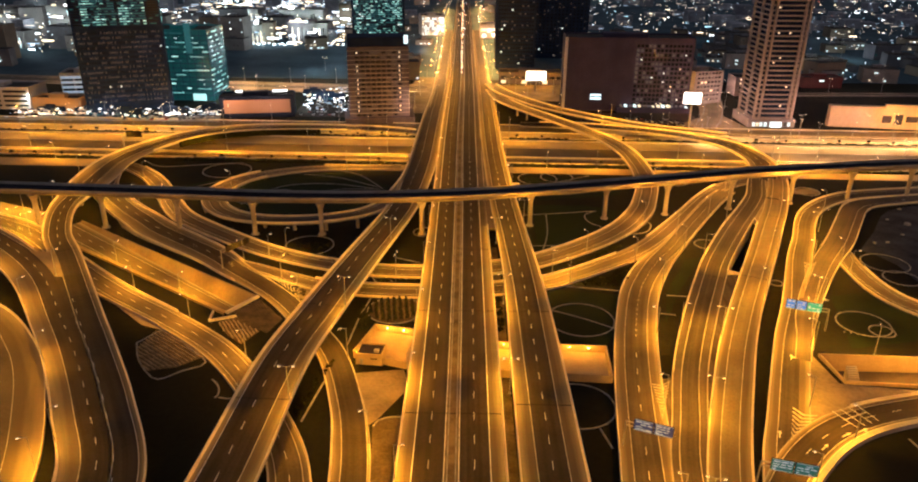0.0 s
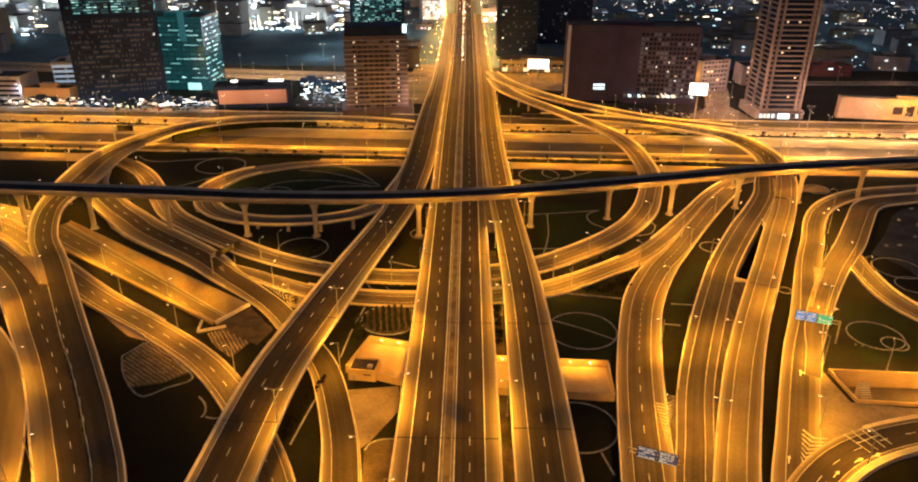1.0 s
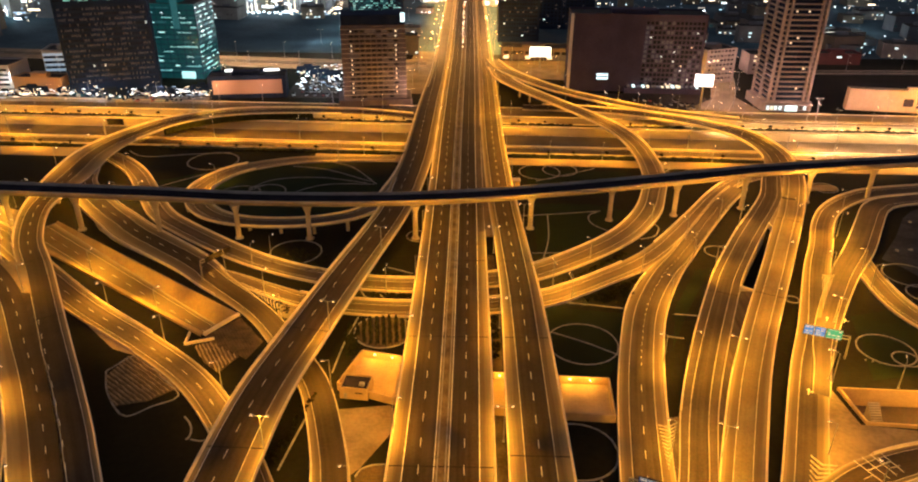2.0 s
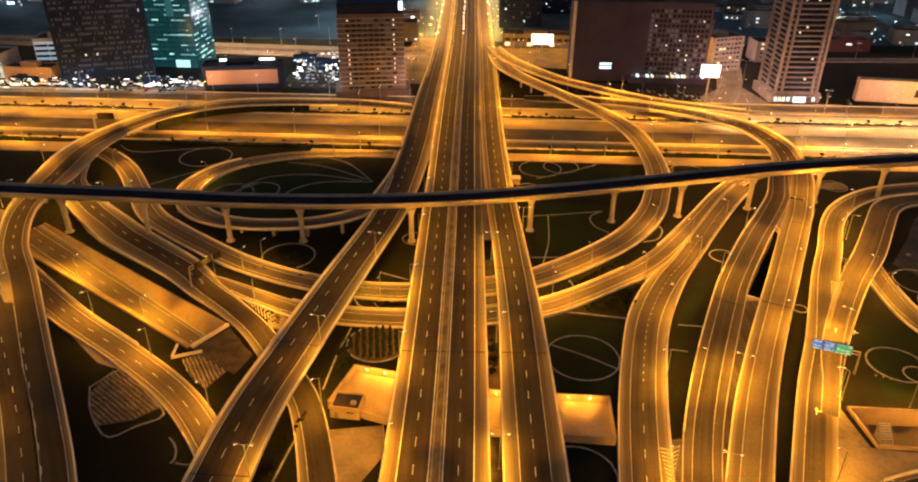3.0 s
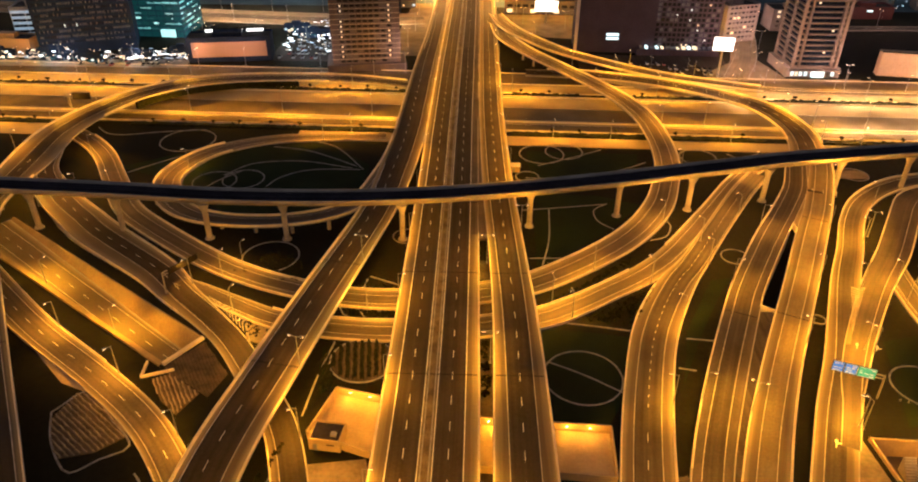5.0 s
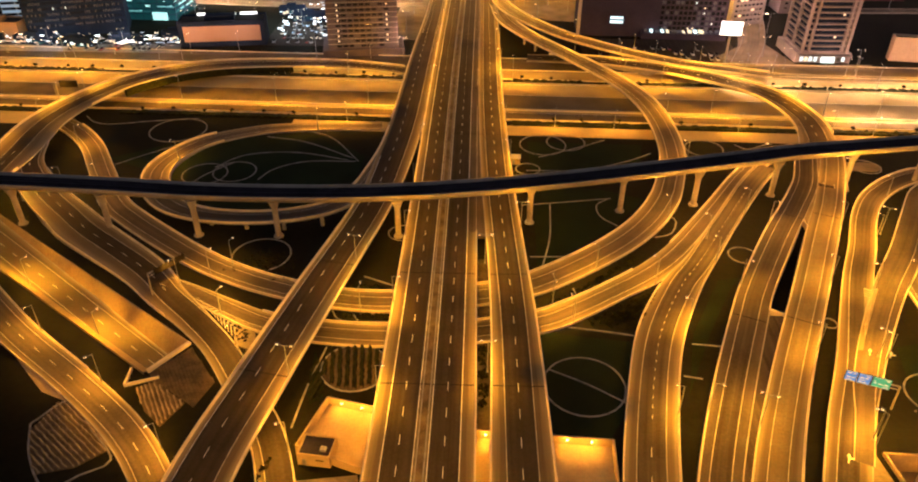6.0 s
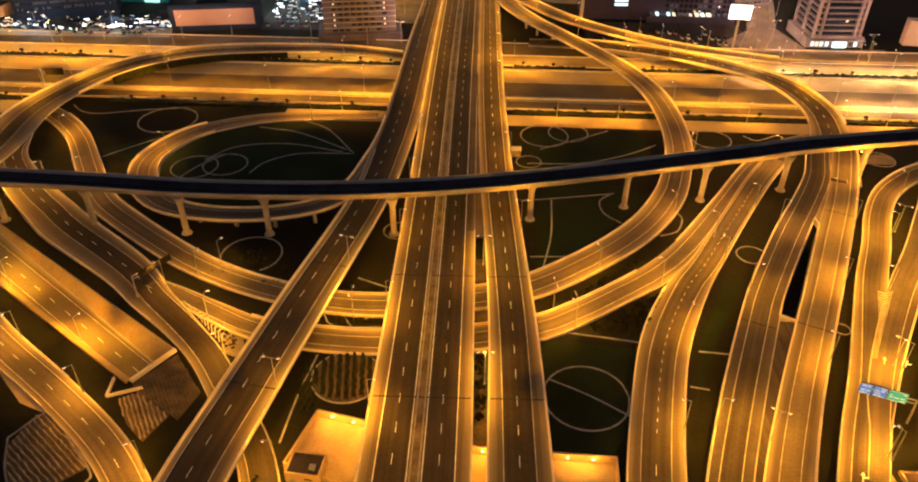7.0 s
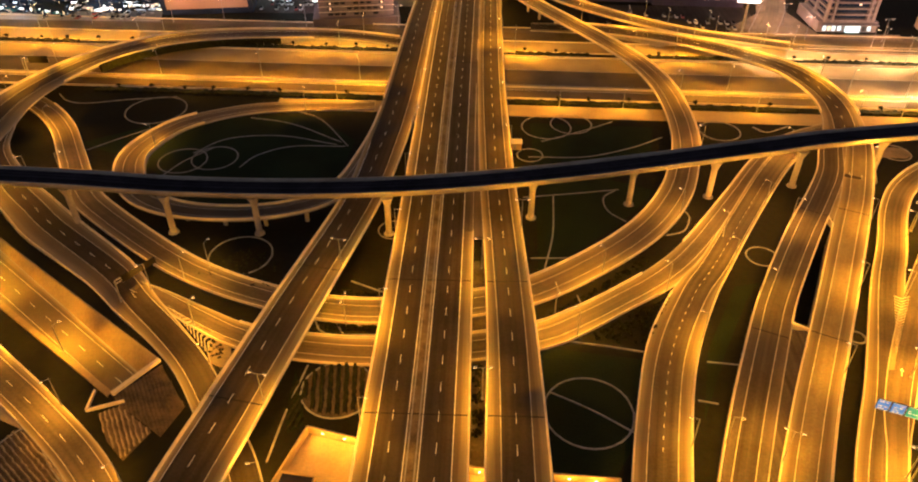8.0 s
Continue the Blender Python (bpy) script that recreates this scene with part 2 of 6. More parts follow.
def road(key, stations, label, lanes=1, lane=3.7, left=((0, 1),), right=((0, 1),), floor=3.0, deck=1.5, shoulder=SHOULDER, surface=RAMP, thing="road", wall=0.85, edge_left=True, edge_right=True, dash=(0, 1), lead=0, dash_period=9.25, dash_length=3.2, shift=0.0):
    """One carriageway: deck, dark lanes, pale shoulders, painted lines and concrete barriers along the given spans."""
    lift = 0.015 * len(LINES)
    line = LINES[key] = Line(stations, lift=lift, lead=lead)
    top = empty(thing, *line.p[0], label=label, category="road" if thing == "road" else "overpass", kind="structure")
    top.matrix_basis = Matrix()
    half = lanes * lane / 2
    beam("deck", line, ((-1, 0, 0), (1, 0, 0), (1, 0, -0.5), (0.55, 0, -deck), (-0.55, 0, -deck), (-1, 0, -0.5)), CONCRETE, top, floor=floor)
    near, far = shift - half, shift + half
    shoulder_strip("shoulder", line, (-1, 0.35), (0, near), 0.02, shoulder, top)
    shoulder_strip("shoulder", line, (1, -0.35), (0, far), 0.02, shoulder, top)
    ribbon("lanes", line, (0, near), (0, far), 0.02, surface, top)
    if edge_left:
        ribbon("edge_line", line, (0, near - 0.1), (0, near + 0.1), 0.035, LINE_PAINT, top)
    if edge_right:
        ribbon("edge_line", line, (0, far - 0.1), (0, far + 0.1), 0.035, LINE_PAINT, top)
    for k in range(1, lanes):
        dashes("lane_dashes", line, 0, near + k * lane, 0.035, top, dash_period, dash_length, span=dash)
    for sign, spans in ((-1, left), (1, right)):
        for span in spans:
            beam("barrier", line, [(sign, -sign * u, h) for u, h in ((0.0, 0.0), (0.0, wall), (0.26, wall), (0.32, 0.35), (0.5, 0.0))], BARRIER, top, span)
    return top, line


# The bridge of the avenue: two carriageways and a paved median on one deck.
AVENUE = [(-2.2, -260, 7.5, 26.4), (-2.1, -80, 7.5, 26.4), (-2.0, 20, 7.5, 26.4), (-1.8, 128, 7.5, 26.3), (-1.4, 200, 7.5, 26.0), (-1.2, 300, 7.5, 25.0), (-1.2, 400, 7.5, 24.6), (-0.8, 480, 7.2, 24.4), (-0.4, 560, 4.5, 24.2), (0, 640, 1.2, 24), (0, 720, 0.3, 24), (0, 1000, 0.3, 24), (0, 1700, 0.3, 24)]
avenue = LINES["avenue"] = Line(AVENUE, lead=2)
bridge = empty("overpass", label="straight concrete avenue bridge with two dark carriageways and paved median", category="overpass", kind="structure")
beam("deck", avenue, ((-1, 0, 0), (1, 0, 0), (1, 0, -0.6), (0.7, 0, -1.8), (-0.7, 0, -1.8), (-1, 0, -0.6)), CONCRETE, bridge, floor=3.0)
for sign in (-1, 1):
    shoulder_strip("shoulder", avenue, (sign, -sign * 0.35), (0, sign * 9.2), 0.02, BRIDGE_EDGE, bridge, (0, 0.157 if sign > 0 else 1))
    # past the join a darker asphalt stands in for weaker light
    if sign > 0:
        ribbon("shoulder", avenue, (0, 9.2), (1, -0.35), 0.02, RAMP, bridge, (0.155, 1))
    ribbon("lanes", avenue, (0, sign * 1.75), (0, sign * 9.2), 0.02, ASPHALT, bridge)
    ribbon("edge_line", avenue, (0, sign * 9.08), (0, sign * 9.32), 0.035, PAINT, bridge)
    ribbon("edge_line", avenue, (0, sign * 1.63), (0, sign * 1.87), 0.035, PAINT, bridge)
    dashes("lane_dashes", avenue, 0, sign * 5.45, 0.035, bridge, span=(0, 0.6))
    for a, b in (((0.0, 1.0),) if sign < 0 else ((0.0, 0.157),)):
        beam("barrier", avenue, [(sign, -sign * u, h) for u, h in ((0.0, 0.0), (0.0, 0.9), (0.26, 0.9), (0.32, 0.35), (0.5, 0.0))], BARRIER, bridge, (a, b))
ribbon("median", avenue, (0, -1.75), (0, 1.75), 0.02, MEDIAN, bridge)
for sign in (-1, 1):
    beam("median_kerb", avenue, [(0, sign * 1.0 + u, h) for u, h in ((-0.18, 0.0), (-0.18, 0.22), (0.18, 0.22), (0.18, 0.0))], KERB, bridge, (0, 0.5))

right_service, line_rs = road("right_service", [(21.2, -260, 7.5, 16.4), (21.4, -80, 7.5, 16.4), (21.6, 20, 7.5, 16.4), (22.0, 129, 7.5, 15.9), (22.4, 180, 7.5, 15.4), (22.4, 232, 7.5, 13.9), (21.0, 275, 7.5, 12.8), (19.0, 325, 7.5, 12.6), (17.6, 400, 7.5, 12.2), (17.6, 470, 7.2, 12.2), (18.0, 560, 4.5, 12), (18.4, 640, 1.2, 12), (18.4, 720, 0.3, 12), (18.4, 1000, 0.3, 12)], "two-lane concrete service bridge with dark asphalt and pale shoulders", 2, lead=2, shoulder=BRIDGE_EDGE, left=((0, 0.265),), right=((0, 0.45),), thing="overpass", dash=(0, 0.6), surface=ASPHALT)
left_overpass, line_lo = road("left_overpass", [(-56, -260, 8, 16), (-56.5, -60, 8, 16), (-57, 70, 8, 16), (-53.5, 127.4, 8, 15.8), (-51.2, 176, 8, 15.5), (-45.4, 210, 8, 15.3), (-38.1, 247.6, 8, 14.9), (-27.5, 301, 7.5, 14.2), (-23.4, 341, 7.5, 15.4), (-21.2, 380, 7.5, 15.4), (-20.4, 420, 7.5, 15.2), (-19.6, 480, 7.2, 14), (-18.5, 560, 4.5, 12), (-18.4, 640, 1.2, 12), (-18.4, 720, 0.3, 12), (-18.4, 1000, 0.3, 12)], "curving two-lane concrete overpass beside the avenue bridge", 2, lead=2, shoulder=BRIDGE_EDGE, left=((0, 0.258), (0.335, 1.0)), right=((0, 0.36),), thing="overpass", surface=ASPHALT, edge_left=False, dash=(1, 1))
ribbon("lanes", line_lo, (-1, 1.9), (0, -3.6), 0.03, ASPHALT, left_overpass, (0, 0.3))
ribbon("edge_line", line_lo, (-1, 1.8), (-1, 1.98), 0.04, PAINT, left_overpass, (0, 0.6))
dashes("lane_dashes", line_lo, 0, -1.6, 0.07, left_overpass, span=(0, 0.6))

loop_left, line_ll = road("loop_left", [(-20, 460, 0.6, 12), (-45, 467, 0.9, 12), (-72.3, 469.7, 1.5, 13), (-115.1, 463.5, 3.2, 15), (-144.9, 450.8, 5, 17), (-167.4, 426.7, 6.8, 17.5), (-181.1, 399.7, 7, 18), (-186.7, 372.6, 7, 19.4), (-184, 342, 7, 20), (-181.5, 318, 7, 15), (-177.6, 298, 7, 11.5), (-165.7, 271.4, 7, 10.8), (-150.2, 248.7, 7, 10.8), (-124.8, 209.7, 7, 10.3), (-105.8, 180.7, 7, 10), (-91.1, 157.2, 7, 9.8), (-76.8, 129.7, 7, 9.6), (-71, 96, 7, 9.4), (-69.5, 40, 7, 8), (-69, -60, 7, 7)], "long curved ramp bridge sweeping round the interchange", 2, 3.1, dash=(0.36, 0.5), left=((0.08, 0.29), (0.39, 1)), right=((0.016, 0.485),), thing="overpass", surface=ASPHALT)
side_left, line_sl = road("side_left", [(-260, 312, 7, 18), (-215.9, 283.2, 7, 17), (-181.7, 258.8, 7, 16), (-154.8, 233.4, 7, 14.5), (-131.5, 202, 7, 12.5), (-116.2, 180.5, 7, 11.8), (-99.2, 153.6, 7, 12.2), (-86.2, 129.5, 7, 12), (-81, 96, 7, 12), (-79, 40, 7, 12), (-78, -260, 7, 12)], "two-lane elevated ramp with a broad pale shoulder", 2, 3.5, shift=-2.65, left=((0, 0.17),), right=((0, 1),), thing="overpass", surface=ASPHALT)
outer_left, line_ol = road("outer_left", [(-290, 262, 0.3, 24), (-235, 240, 0.3, 24), (-176, 216.7, 0.3, 25), (-147, 190.6, 0.3, 27), (-128, 160, 0.3, 28), (-113.5, 125, 0.3, 28), (-107, 80, 0.3, 26), (-104, 0, 0.3, 24), (-102, -260, 0.3, 24)], "broad ground-level road bathed in orange light", 3, left=((0, 1),), right=(), surface=HIGHWAY)
descent, line_de = road("descent", [(-180, 352, 6.9, 10), (-173.6, 331.3, 6.2, 13), (-156.6, 311.3, 4.3, 14.5), (-142.3, 298.9, 2.4, 15.8), (-131.6, 289.8, 1.2, 16.6), (-102.5, 267.9, 0.3, 14.8), (-88.4, 253.6, 0.2, 12.2), (-75.5, 241.6, 0.15, 10), (-63.7, 229.1, 0.1, 9.2), (-51, 211, 0.1, 9.4), (-40, 193, 0.1, 9.2), (-31.7, 167.7, 0.1, 9.6), (-28.3, 151.3, 0.1, 10.1), (-26.5, 136.6, 0.1, 10.1), (-25, 112, 0.1, 10.1), (-24, 82, 0.1, 10.1), (-23.4, 30, 0.1, 10.1), (-23, -80, 0.1, 10.1), (-23, -260, 0.1, 10.1)], "curved ramp road descending under the overpass", 2, 3.3, shift=-1.0, left=((0.04, 0.20),), right=((0.04, 0.22), (0.285, 1)), dash=(0, 0.214), surface=ASPHALT)
loop_b, line_lb = road("loop_b", [(-92, 262, 0.2, 5), (-81.1, 256.4, 0.1, 6.5), (-66.1, 247.7, 0.1, 8.4), (-52.5, 241, 0.1, 9.6), (-34.4, 237.4, 0.1, 10.6), (-14.7, 236.4, 0.1, 10.8), (7.3, 238.4, 0.1, 11), (30.4, 244.1, 0.1, 11), (42.1, 250.6, 0.1, 10.4), (54, 259, 0.1, 9.8), (70.8, 272.1, 0.1, 10.4), (84.8, 287.6, 0.1, 10), (105.9, 317.8, 0.1, 9.4), (123.2, 343.4, 0.1, 9), (140, 362, 0.1, 9), (165, 376, 0.1, 9)], "single-lane ground ramp curving under the bridges", 1, 4.4, left=((0.12, 0.55), (0.62, 0.9)), right=((0.08, 0.53),), wall=0.7)
loop_a, line_la = road("loop_a", [(-205, 398, 0.2, 10), (-183.3, 383.6, 0.2, 10.2), (-163.8, 364, 0.2, 10), (-147, 338, 0.2, 10.3), (-131.5, 313.4, 0.2, 10.8), (-116.7, 299, 0.2, 10.8), (-87.4, 276.5, 0.2, 10.5), (-67.6, 265, 0.2, 10.2), (-48.5, 257.6, 0.2, 10.2), (-31.9, 253.6, 0.2, 10.6), (-14.2, 252.8, 0.2, 11.4), (8.3, 256.4, 0.2, 11.6), (30.1, 263.9, 0.2, 12), (54.9, 282.2, 0.2, 12.1), (72.6, 300.3, 0.5, 12), (84.7, 319.7, 1.2, 11.9), (91, 336.8, 2.2, 11.4), (95.2, 353, 3.6, 11.4), (96.5, 376.1, 5.2, 11.2), (94, 401.7, 6.6, 11.6), (86.1, 427, 7.4, 11.8), (72.2, 454.8, 7.4, 11.6), (57.5, 480, 7.4, 11.5), (40.6, 511.6, 7.0, 11.6), (29, 548.3, 5.2, 12), (24, 590, 3.2, 10)], "single-lane loop ramp rising from the ground to the avenue", 1, 4.6, left=((0.04, 1),), right=((0.02, 0.93),), wall=0.75)
ramp_one, line_r1 = road("ramp_one", [(37, -260, 0.5, 14), (37, 20, 0.5, 14), (39.5, 90, 0.5, 14), (46.2, 137.3, 0.5, 14), (53.9, 186.3, 0.5, 13.9), (61.3, 220.4, 0.5, 13.9), (68.2, 242.4, 0.4, 14.2), (79.1, 264.4, 0.3, 12.6), (88.6, 278.5, 0.25, 10), (104.8, 305.1, 0.2, 9.2), (123.1, 334.3, 0.2, 9.5), (135.8, 351.7, 0.2, 9.5)], "two-lane road with dashed line beside planted islands", 2, 3.6, dash=(0, 0.4), surface=RAMP_DARK, lead=2, left=((0, 0.63),), right=((0.3, 1),), wall=0.7)
loop_right, line_lr = road("loop_right", [(146.3, 322, 6.95, 18), (154.4, 345, 7.2, 18), (161.2, 367.7, 7.5, 15.6), (163.4, 388.7, 7.5, 15.4), (158.1, 414, 7.3, 15.4), (145.2, 434.8, 6, 15.2), (124.3, 456.5, 4, 14.6), (98.6, 474, 2, 14.3), (73.2, 484.7, 0.7, 14), (40, 488, 0.4, 12)], "broad elevated loop ramp curving over the highway", 2, 4.0, left=((0.2, 0.86),), right=((0.2, 0.95),), thing="overpass", surface=ASPHALT)
ramp_two, line_r2 = road("ramp_two", [(50, 90, 0.6, 9), (56.5, 137.3, 0.7, 9.5), (63, 162, 1.0, 9.8), (70, 186, 1.7, 10.4), (80.6, 213.2, 3.0, 11), (94.2, 244.2, 4.5, 10.9), (101.5, 259.3, 5, 10.6), (117.5, 287.2, 6, 10.6), (130, 307.2, 6.5, 9.8), (140.4, 325.1, 7, 9.5), (146.6, 341, 7.18, 9), (150.4, 351, 7.3, 8.4)], "dark ramp climbing to the elevated loop", 1, 5.0, shoulder=RAMP, left=((0.33, 1),), right=((0.585, 0.80),), floor=6.3, surface=RAMP_DARK)
ramp_three, line_r3 = road("ramp_three", [(50, -260, 0.5, 11), (50, 20, 0.6, 11), (55, 90, 0.7, 11), (65.5, 137, 1, 11), (83, 185.1, 2, 11.4), (95.7, 214.1, 3.2, 10.8), (108.3, 239.5, 4.5, 10.8), (119.1, 260.7, 5.2, 10.8), (133.9, 290.4, 6.2, 11), (143.2, 308.6, 6.6, 10.4), (150.9, 325.7, 7, 10.3), (157.4, 341, 7.18, 9.8), (161, 351, 7.3, 9.2)], "brightly lit ramp climbing beside the dark one", 1, 4.6, lead=2, surface=RAMP_PALE, left=((0, 0.768),), right=((0, 1),), floor=6.3)
frontage, line_fr = road("frontage", [(24, 620, 2.0, 10), (30.2, 582, 4.2, 12), (43.2, 545, 6, 12), (68.5, 510, 5.5, 12), (112, 482, 3, 11.5), (152.7, 469.5, 1.0, 10.5), (188.9, 461.2, 0.3, 10.5), (260, 458, 0.3, 10.5), (420, 452, 0.3, 10.5)], "descending slip road beside the far side of the highway", 1, 5.0, left=((0, 0.5),), right=((0, 0.5),))
ramp_four, line_r4 = road("ramp_four", [(62.5, -260, 0.3, 13), (62.5, 20, 0.3, 13), (66, 90, 0.3, 13), (80.2, 138.2, 0.3, 12), (91.5, 165.7, 0.3, 11.2), (108, 202.8, 0.3, 11.2), (120.7, 228, 0.3, 11.4), (138.2, 267.9, 0.3, 9.8), (148.6, 288.6, 0.3, 9.2), (159.4, 311.3, 0.3, 9.2), (171, 328, 0.3, 9.2), (187.8, 341.5, 0.3, 9.9), (208, 349, 0.3, 10.5), (260, 358, 0.3, 10.5)], "ground-level two-lane road splitting into two branches", 1, 5.0, surface=RAMP_DARK, lead=2, left=((0, 1),), right=((0.575, 1),), wall=0.7, edge_right=False)
branch, line_br = road("branch", [(106.9, 192, 0.32, 4.9), (114.7, 208.7, 0.32, 5.4), (119, 218, 0.32, 7), (129.6, 237, 0.32, 8.5), (147, 264.3, 0.3, 10), (163.8, 287.1, 0.3, 11.3), (178.8, 310.4, 0.3, 11.3), (191, 328.7, 0.3, 11.3), (200.7, 335.6, 0.3, 11), (212, 338.7, 0.3, 10.6), (226, 342, 0.3, 10.4), (280, 350, 0.3, 10.4)], "branch road curving away to the highway", 1, 4.4, shoulder=RAMP, surface=RAMP, edge_left=False, left=((0.38, 1),), right=((0.12, 1),), wall=0.7)
curve_in, line_ci = road("curve_in", [(62, 108, 0.3, 9), (75.5, 131.5, 0.3, 9.5), (86.4, 145.7, 0.3, 10.6), (98.5, 156.4, 0.3, 11), (111.6, 163.2, 0.3, 11), (128.7, 168.2, 0.3, 11), (146, 170.6, 0.3, 11.6), (200, 172, 0.3, 11.6)], "curved slip road with painted arrows and pale parapet", 2, 3.7, left=((0.45, 1),), right=((0.2, 1),), surface=ASPHALT)
beam("parapet", line_ci, [(1, u, h) for u, h in ((0.05, -0.25), (0.05, 1.0), (1.5, 1.0), (1.7, -0.25))], CONCRETE, curve_in, (0.2, 1))
curl, line_cu = road("curl", [(160, 284, 0.2, 9), (156.8, 262, 0.2, 9), (156.4, 243, 0.2, 10), (161, 228.9, 0.2, 11), (172, 219.3, 0.2, 11.5), (200, 212, 0.2, 11.5)], "narrow ground road curling round the planted circles", 1, 5, left=((0.2, 1),), right=((0.2, 1),), wall=0.6)
under_left, line_ul = road("under_left", [(-290, 336, 0.2, 13), (-235.7, 312.6, 0.2, 13), (-194.3, 292.8, 0.2, 13), (-157.1, 260.2, 0.2, 11.5), (-127.6, 235, 0.2, 10.6), (-98, 213.2, 0.2, 10), (-77.8, 196.5, 0.2, 9.9), (-63.7, 179.8, 0.2, 9.9), (-51.7, 161, 0.2, 9.9), (-41.6, 139.3, 0.2, 10.4), (-37, 112, 0.2, 10.4), (-35.6, 80, 0.2, 10.4), (-35.2, 30, 0.2, 10.4), (-35, -80, 0.2, 10.4), (-35, -260, 0.2, 10.4)], "two-lane ground road passing under the overpass", 2, 3.2, left=((0.10, 0.315), (0.376, 1)), right=((0.10, 0.32), (0.376, 1)), wall=0.7)
inner_loop, line_il = road("inner_loop", [(-34.2, 388.3, 0.2, 8.8), (-74.1, 385, 0.2, 9.1), (-94.6, 379.6, 0.2, 10), (-114, 366, 0.3, 11.4), (-122.8, 343, 0.8, 11.6), (-118.2, 323.3, 1.5, 11.4), (-106.5, 307.2, 2.5, 10.4), (-89, 298, 3.5, 9), (-64.8, 295, 5, 8.6), (-44.4, 299.4, 6.5, 8.8), (-34, 312, 7.0, 9), (-29, 332, 7.2, 9), (-26.5, 352, 7.2, 8), (-25.6, 372, 7.2, 7)], "tight inner loop ramp climbing to the overpass", 1, 4.4, left=((0.25, 1),), right=((0.25, 0.775),), floor=2.2)
ribbon("lanes", line_lo, (-1, 1.6), (0, 3.6), 0.06, ASPHALT, left_overpass, (0.29, 0.48))


def filler(a, side_a, b, side_b, y0, y1, mat, label, metres=None, rise=-0.02):
    """Paving that closes the gap between two carriageways lying side by side, with an end wall."""
    ma, mb = metres or (-0.1 * side_a, -0.1 * side_b)
    ea = np.array([a.at(s, side_a, ma)[:3] for s in a.s])
    eb = np.array([b.at(s, side_b, mb)[:3] for s in b.s])
    if ea[0, 1] > ea[-1, 1]:
        ea, eb = ea[::-1], eb[::-1]
    verts, faces, uvs = [], [], []
    ys = np.arange(y0, y1 + 0.1, 4.0)
    for y in ys:
        for e in (ea, eb):
            x, z = np.interp(y, e[:, 1], e[:, 0]), np.interp(y, e[:, 1], e[:, 2])
            verts.append((x, y, z + rise))
            uvs.append((x, y))
    n = len(ys)
    faces = [(2 * k, 2 * k + 1, 2 * k + 3, 2 * k + 2) for k in range(n - 1)]
    if metres is None:
        verts += [(verts[-2][0], y1, -0.3), (verts[-1][0], y1, -0.3)]
        uvs += [(0, 0), (1, 0)]
        faces.append((2 * n - 2, 2 * n - 1, 2 * n + 1, 2 * n))
    o = mesh_object("pavement", verts, faces, mat, None, "", uvs)
    tagged(o, label, "pavement", kind="structure")


# a dark band added over the ramp's outer wall to paint in its shade
hedge = empty("hedge", label="dark band standing in for the shaded wall of the curved ramp", category="hedge")
beam("shade_band", line_ll, [(-1, -0.12, -3.0), (-1, -0.12, 0.35), (-1, -0.7, 0.5), (-1, -1.5, 0.1), (-1, -1.6, -3.0)], HEDGE, hedge, (0.105, 0.26))

filler(line_sl, 0, line_ll, 0, 60, 232, ASPHALT, "dark asphalt where two elevated ramps run side by side", (-5.6, 3.4), 0.1)
filler(line_sl, 0, line_ll, 0, 230, 254, PAVED_POINT, "pale paved point between two elevated ramps", (-5.8, 2.9), 0.06)
dashes("lane_dashes", line_ll, 0, 2.4, 0.125, loop_left, span=(0.56, 0.86))


dashes("lane_dots", line_r1, 0, 0, 0.035, ramp_one, 3.7, 1.3, 0.13, (0.41, 0.9))
filler(line_r2, 1, line_r3, -1, 96, 244, RAMP_DARK, "dark paved strip joining two climbing ramps")
filler(line_r2, 1, line_r3, -1, 296, 348, PAVED_POINT, "pale paved point where two climbing ramps meet", (-0.1, 0.1), 0.03)
filler(line_r1, 1, line_r2, -1, 96, 183, RAMP, "paved point where two ramps come together")
filler(line_r4, 1, line_br, -1, 234, 268, PAVED_POINT, "pale paved point where the branch road parts", (-0.2, 0.3), 0.03)


# ---- the highway across ----
def strip(name, y0, y1, z, mat, parent, x0=-1500, x1=1500, tilt=-0.035, label=""):
    """A long strip along the highway."""
    n = 60
    verts, faces, uvs = [], [], []
    for k in range(n + 1):
        x = x0 + (x1 - x0) * k / n
        for y in (y0, y1):
            verts.append((x, y + tilt * x, z))
            uvs.append((y, x))
    for k in range(n):
        faces.append((2 * k, 2 * k + 2, 2 * k + 3, 2 * k + 1))
    return mesh_object(name, verts, faces, mat, parent, label, uvs)


def strip_wall(name, y, width, z0, z1, mat, parent, x0=-1500, x1=1500, tilt=-0.035):
    verts = [(x, y + s * width / 2 + tilt * x, z) for x in (x0, x1) for s, z in ((-1, z0), (1, z0), (0.5, z1), (-0.5, z1))]
    faces = [(0, 1, 5, 4), (1, 2, 6, 5), (2, 3, 7, 6), (3, 0, 4, 7), (0, 3, 2, 1), (4, 5, 6, 7)]
    return mesh_object(name, verts, faces, mat, parent)


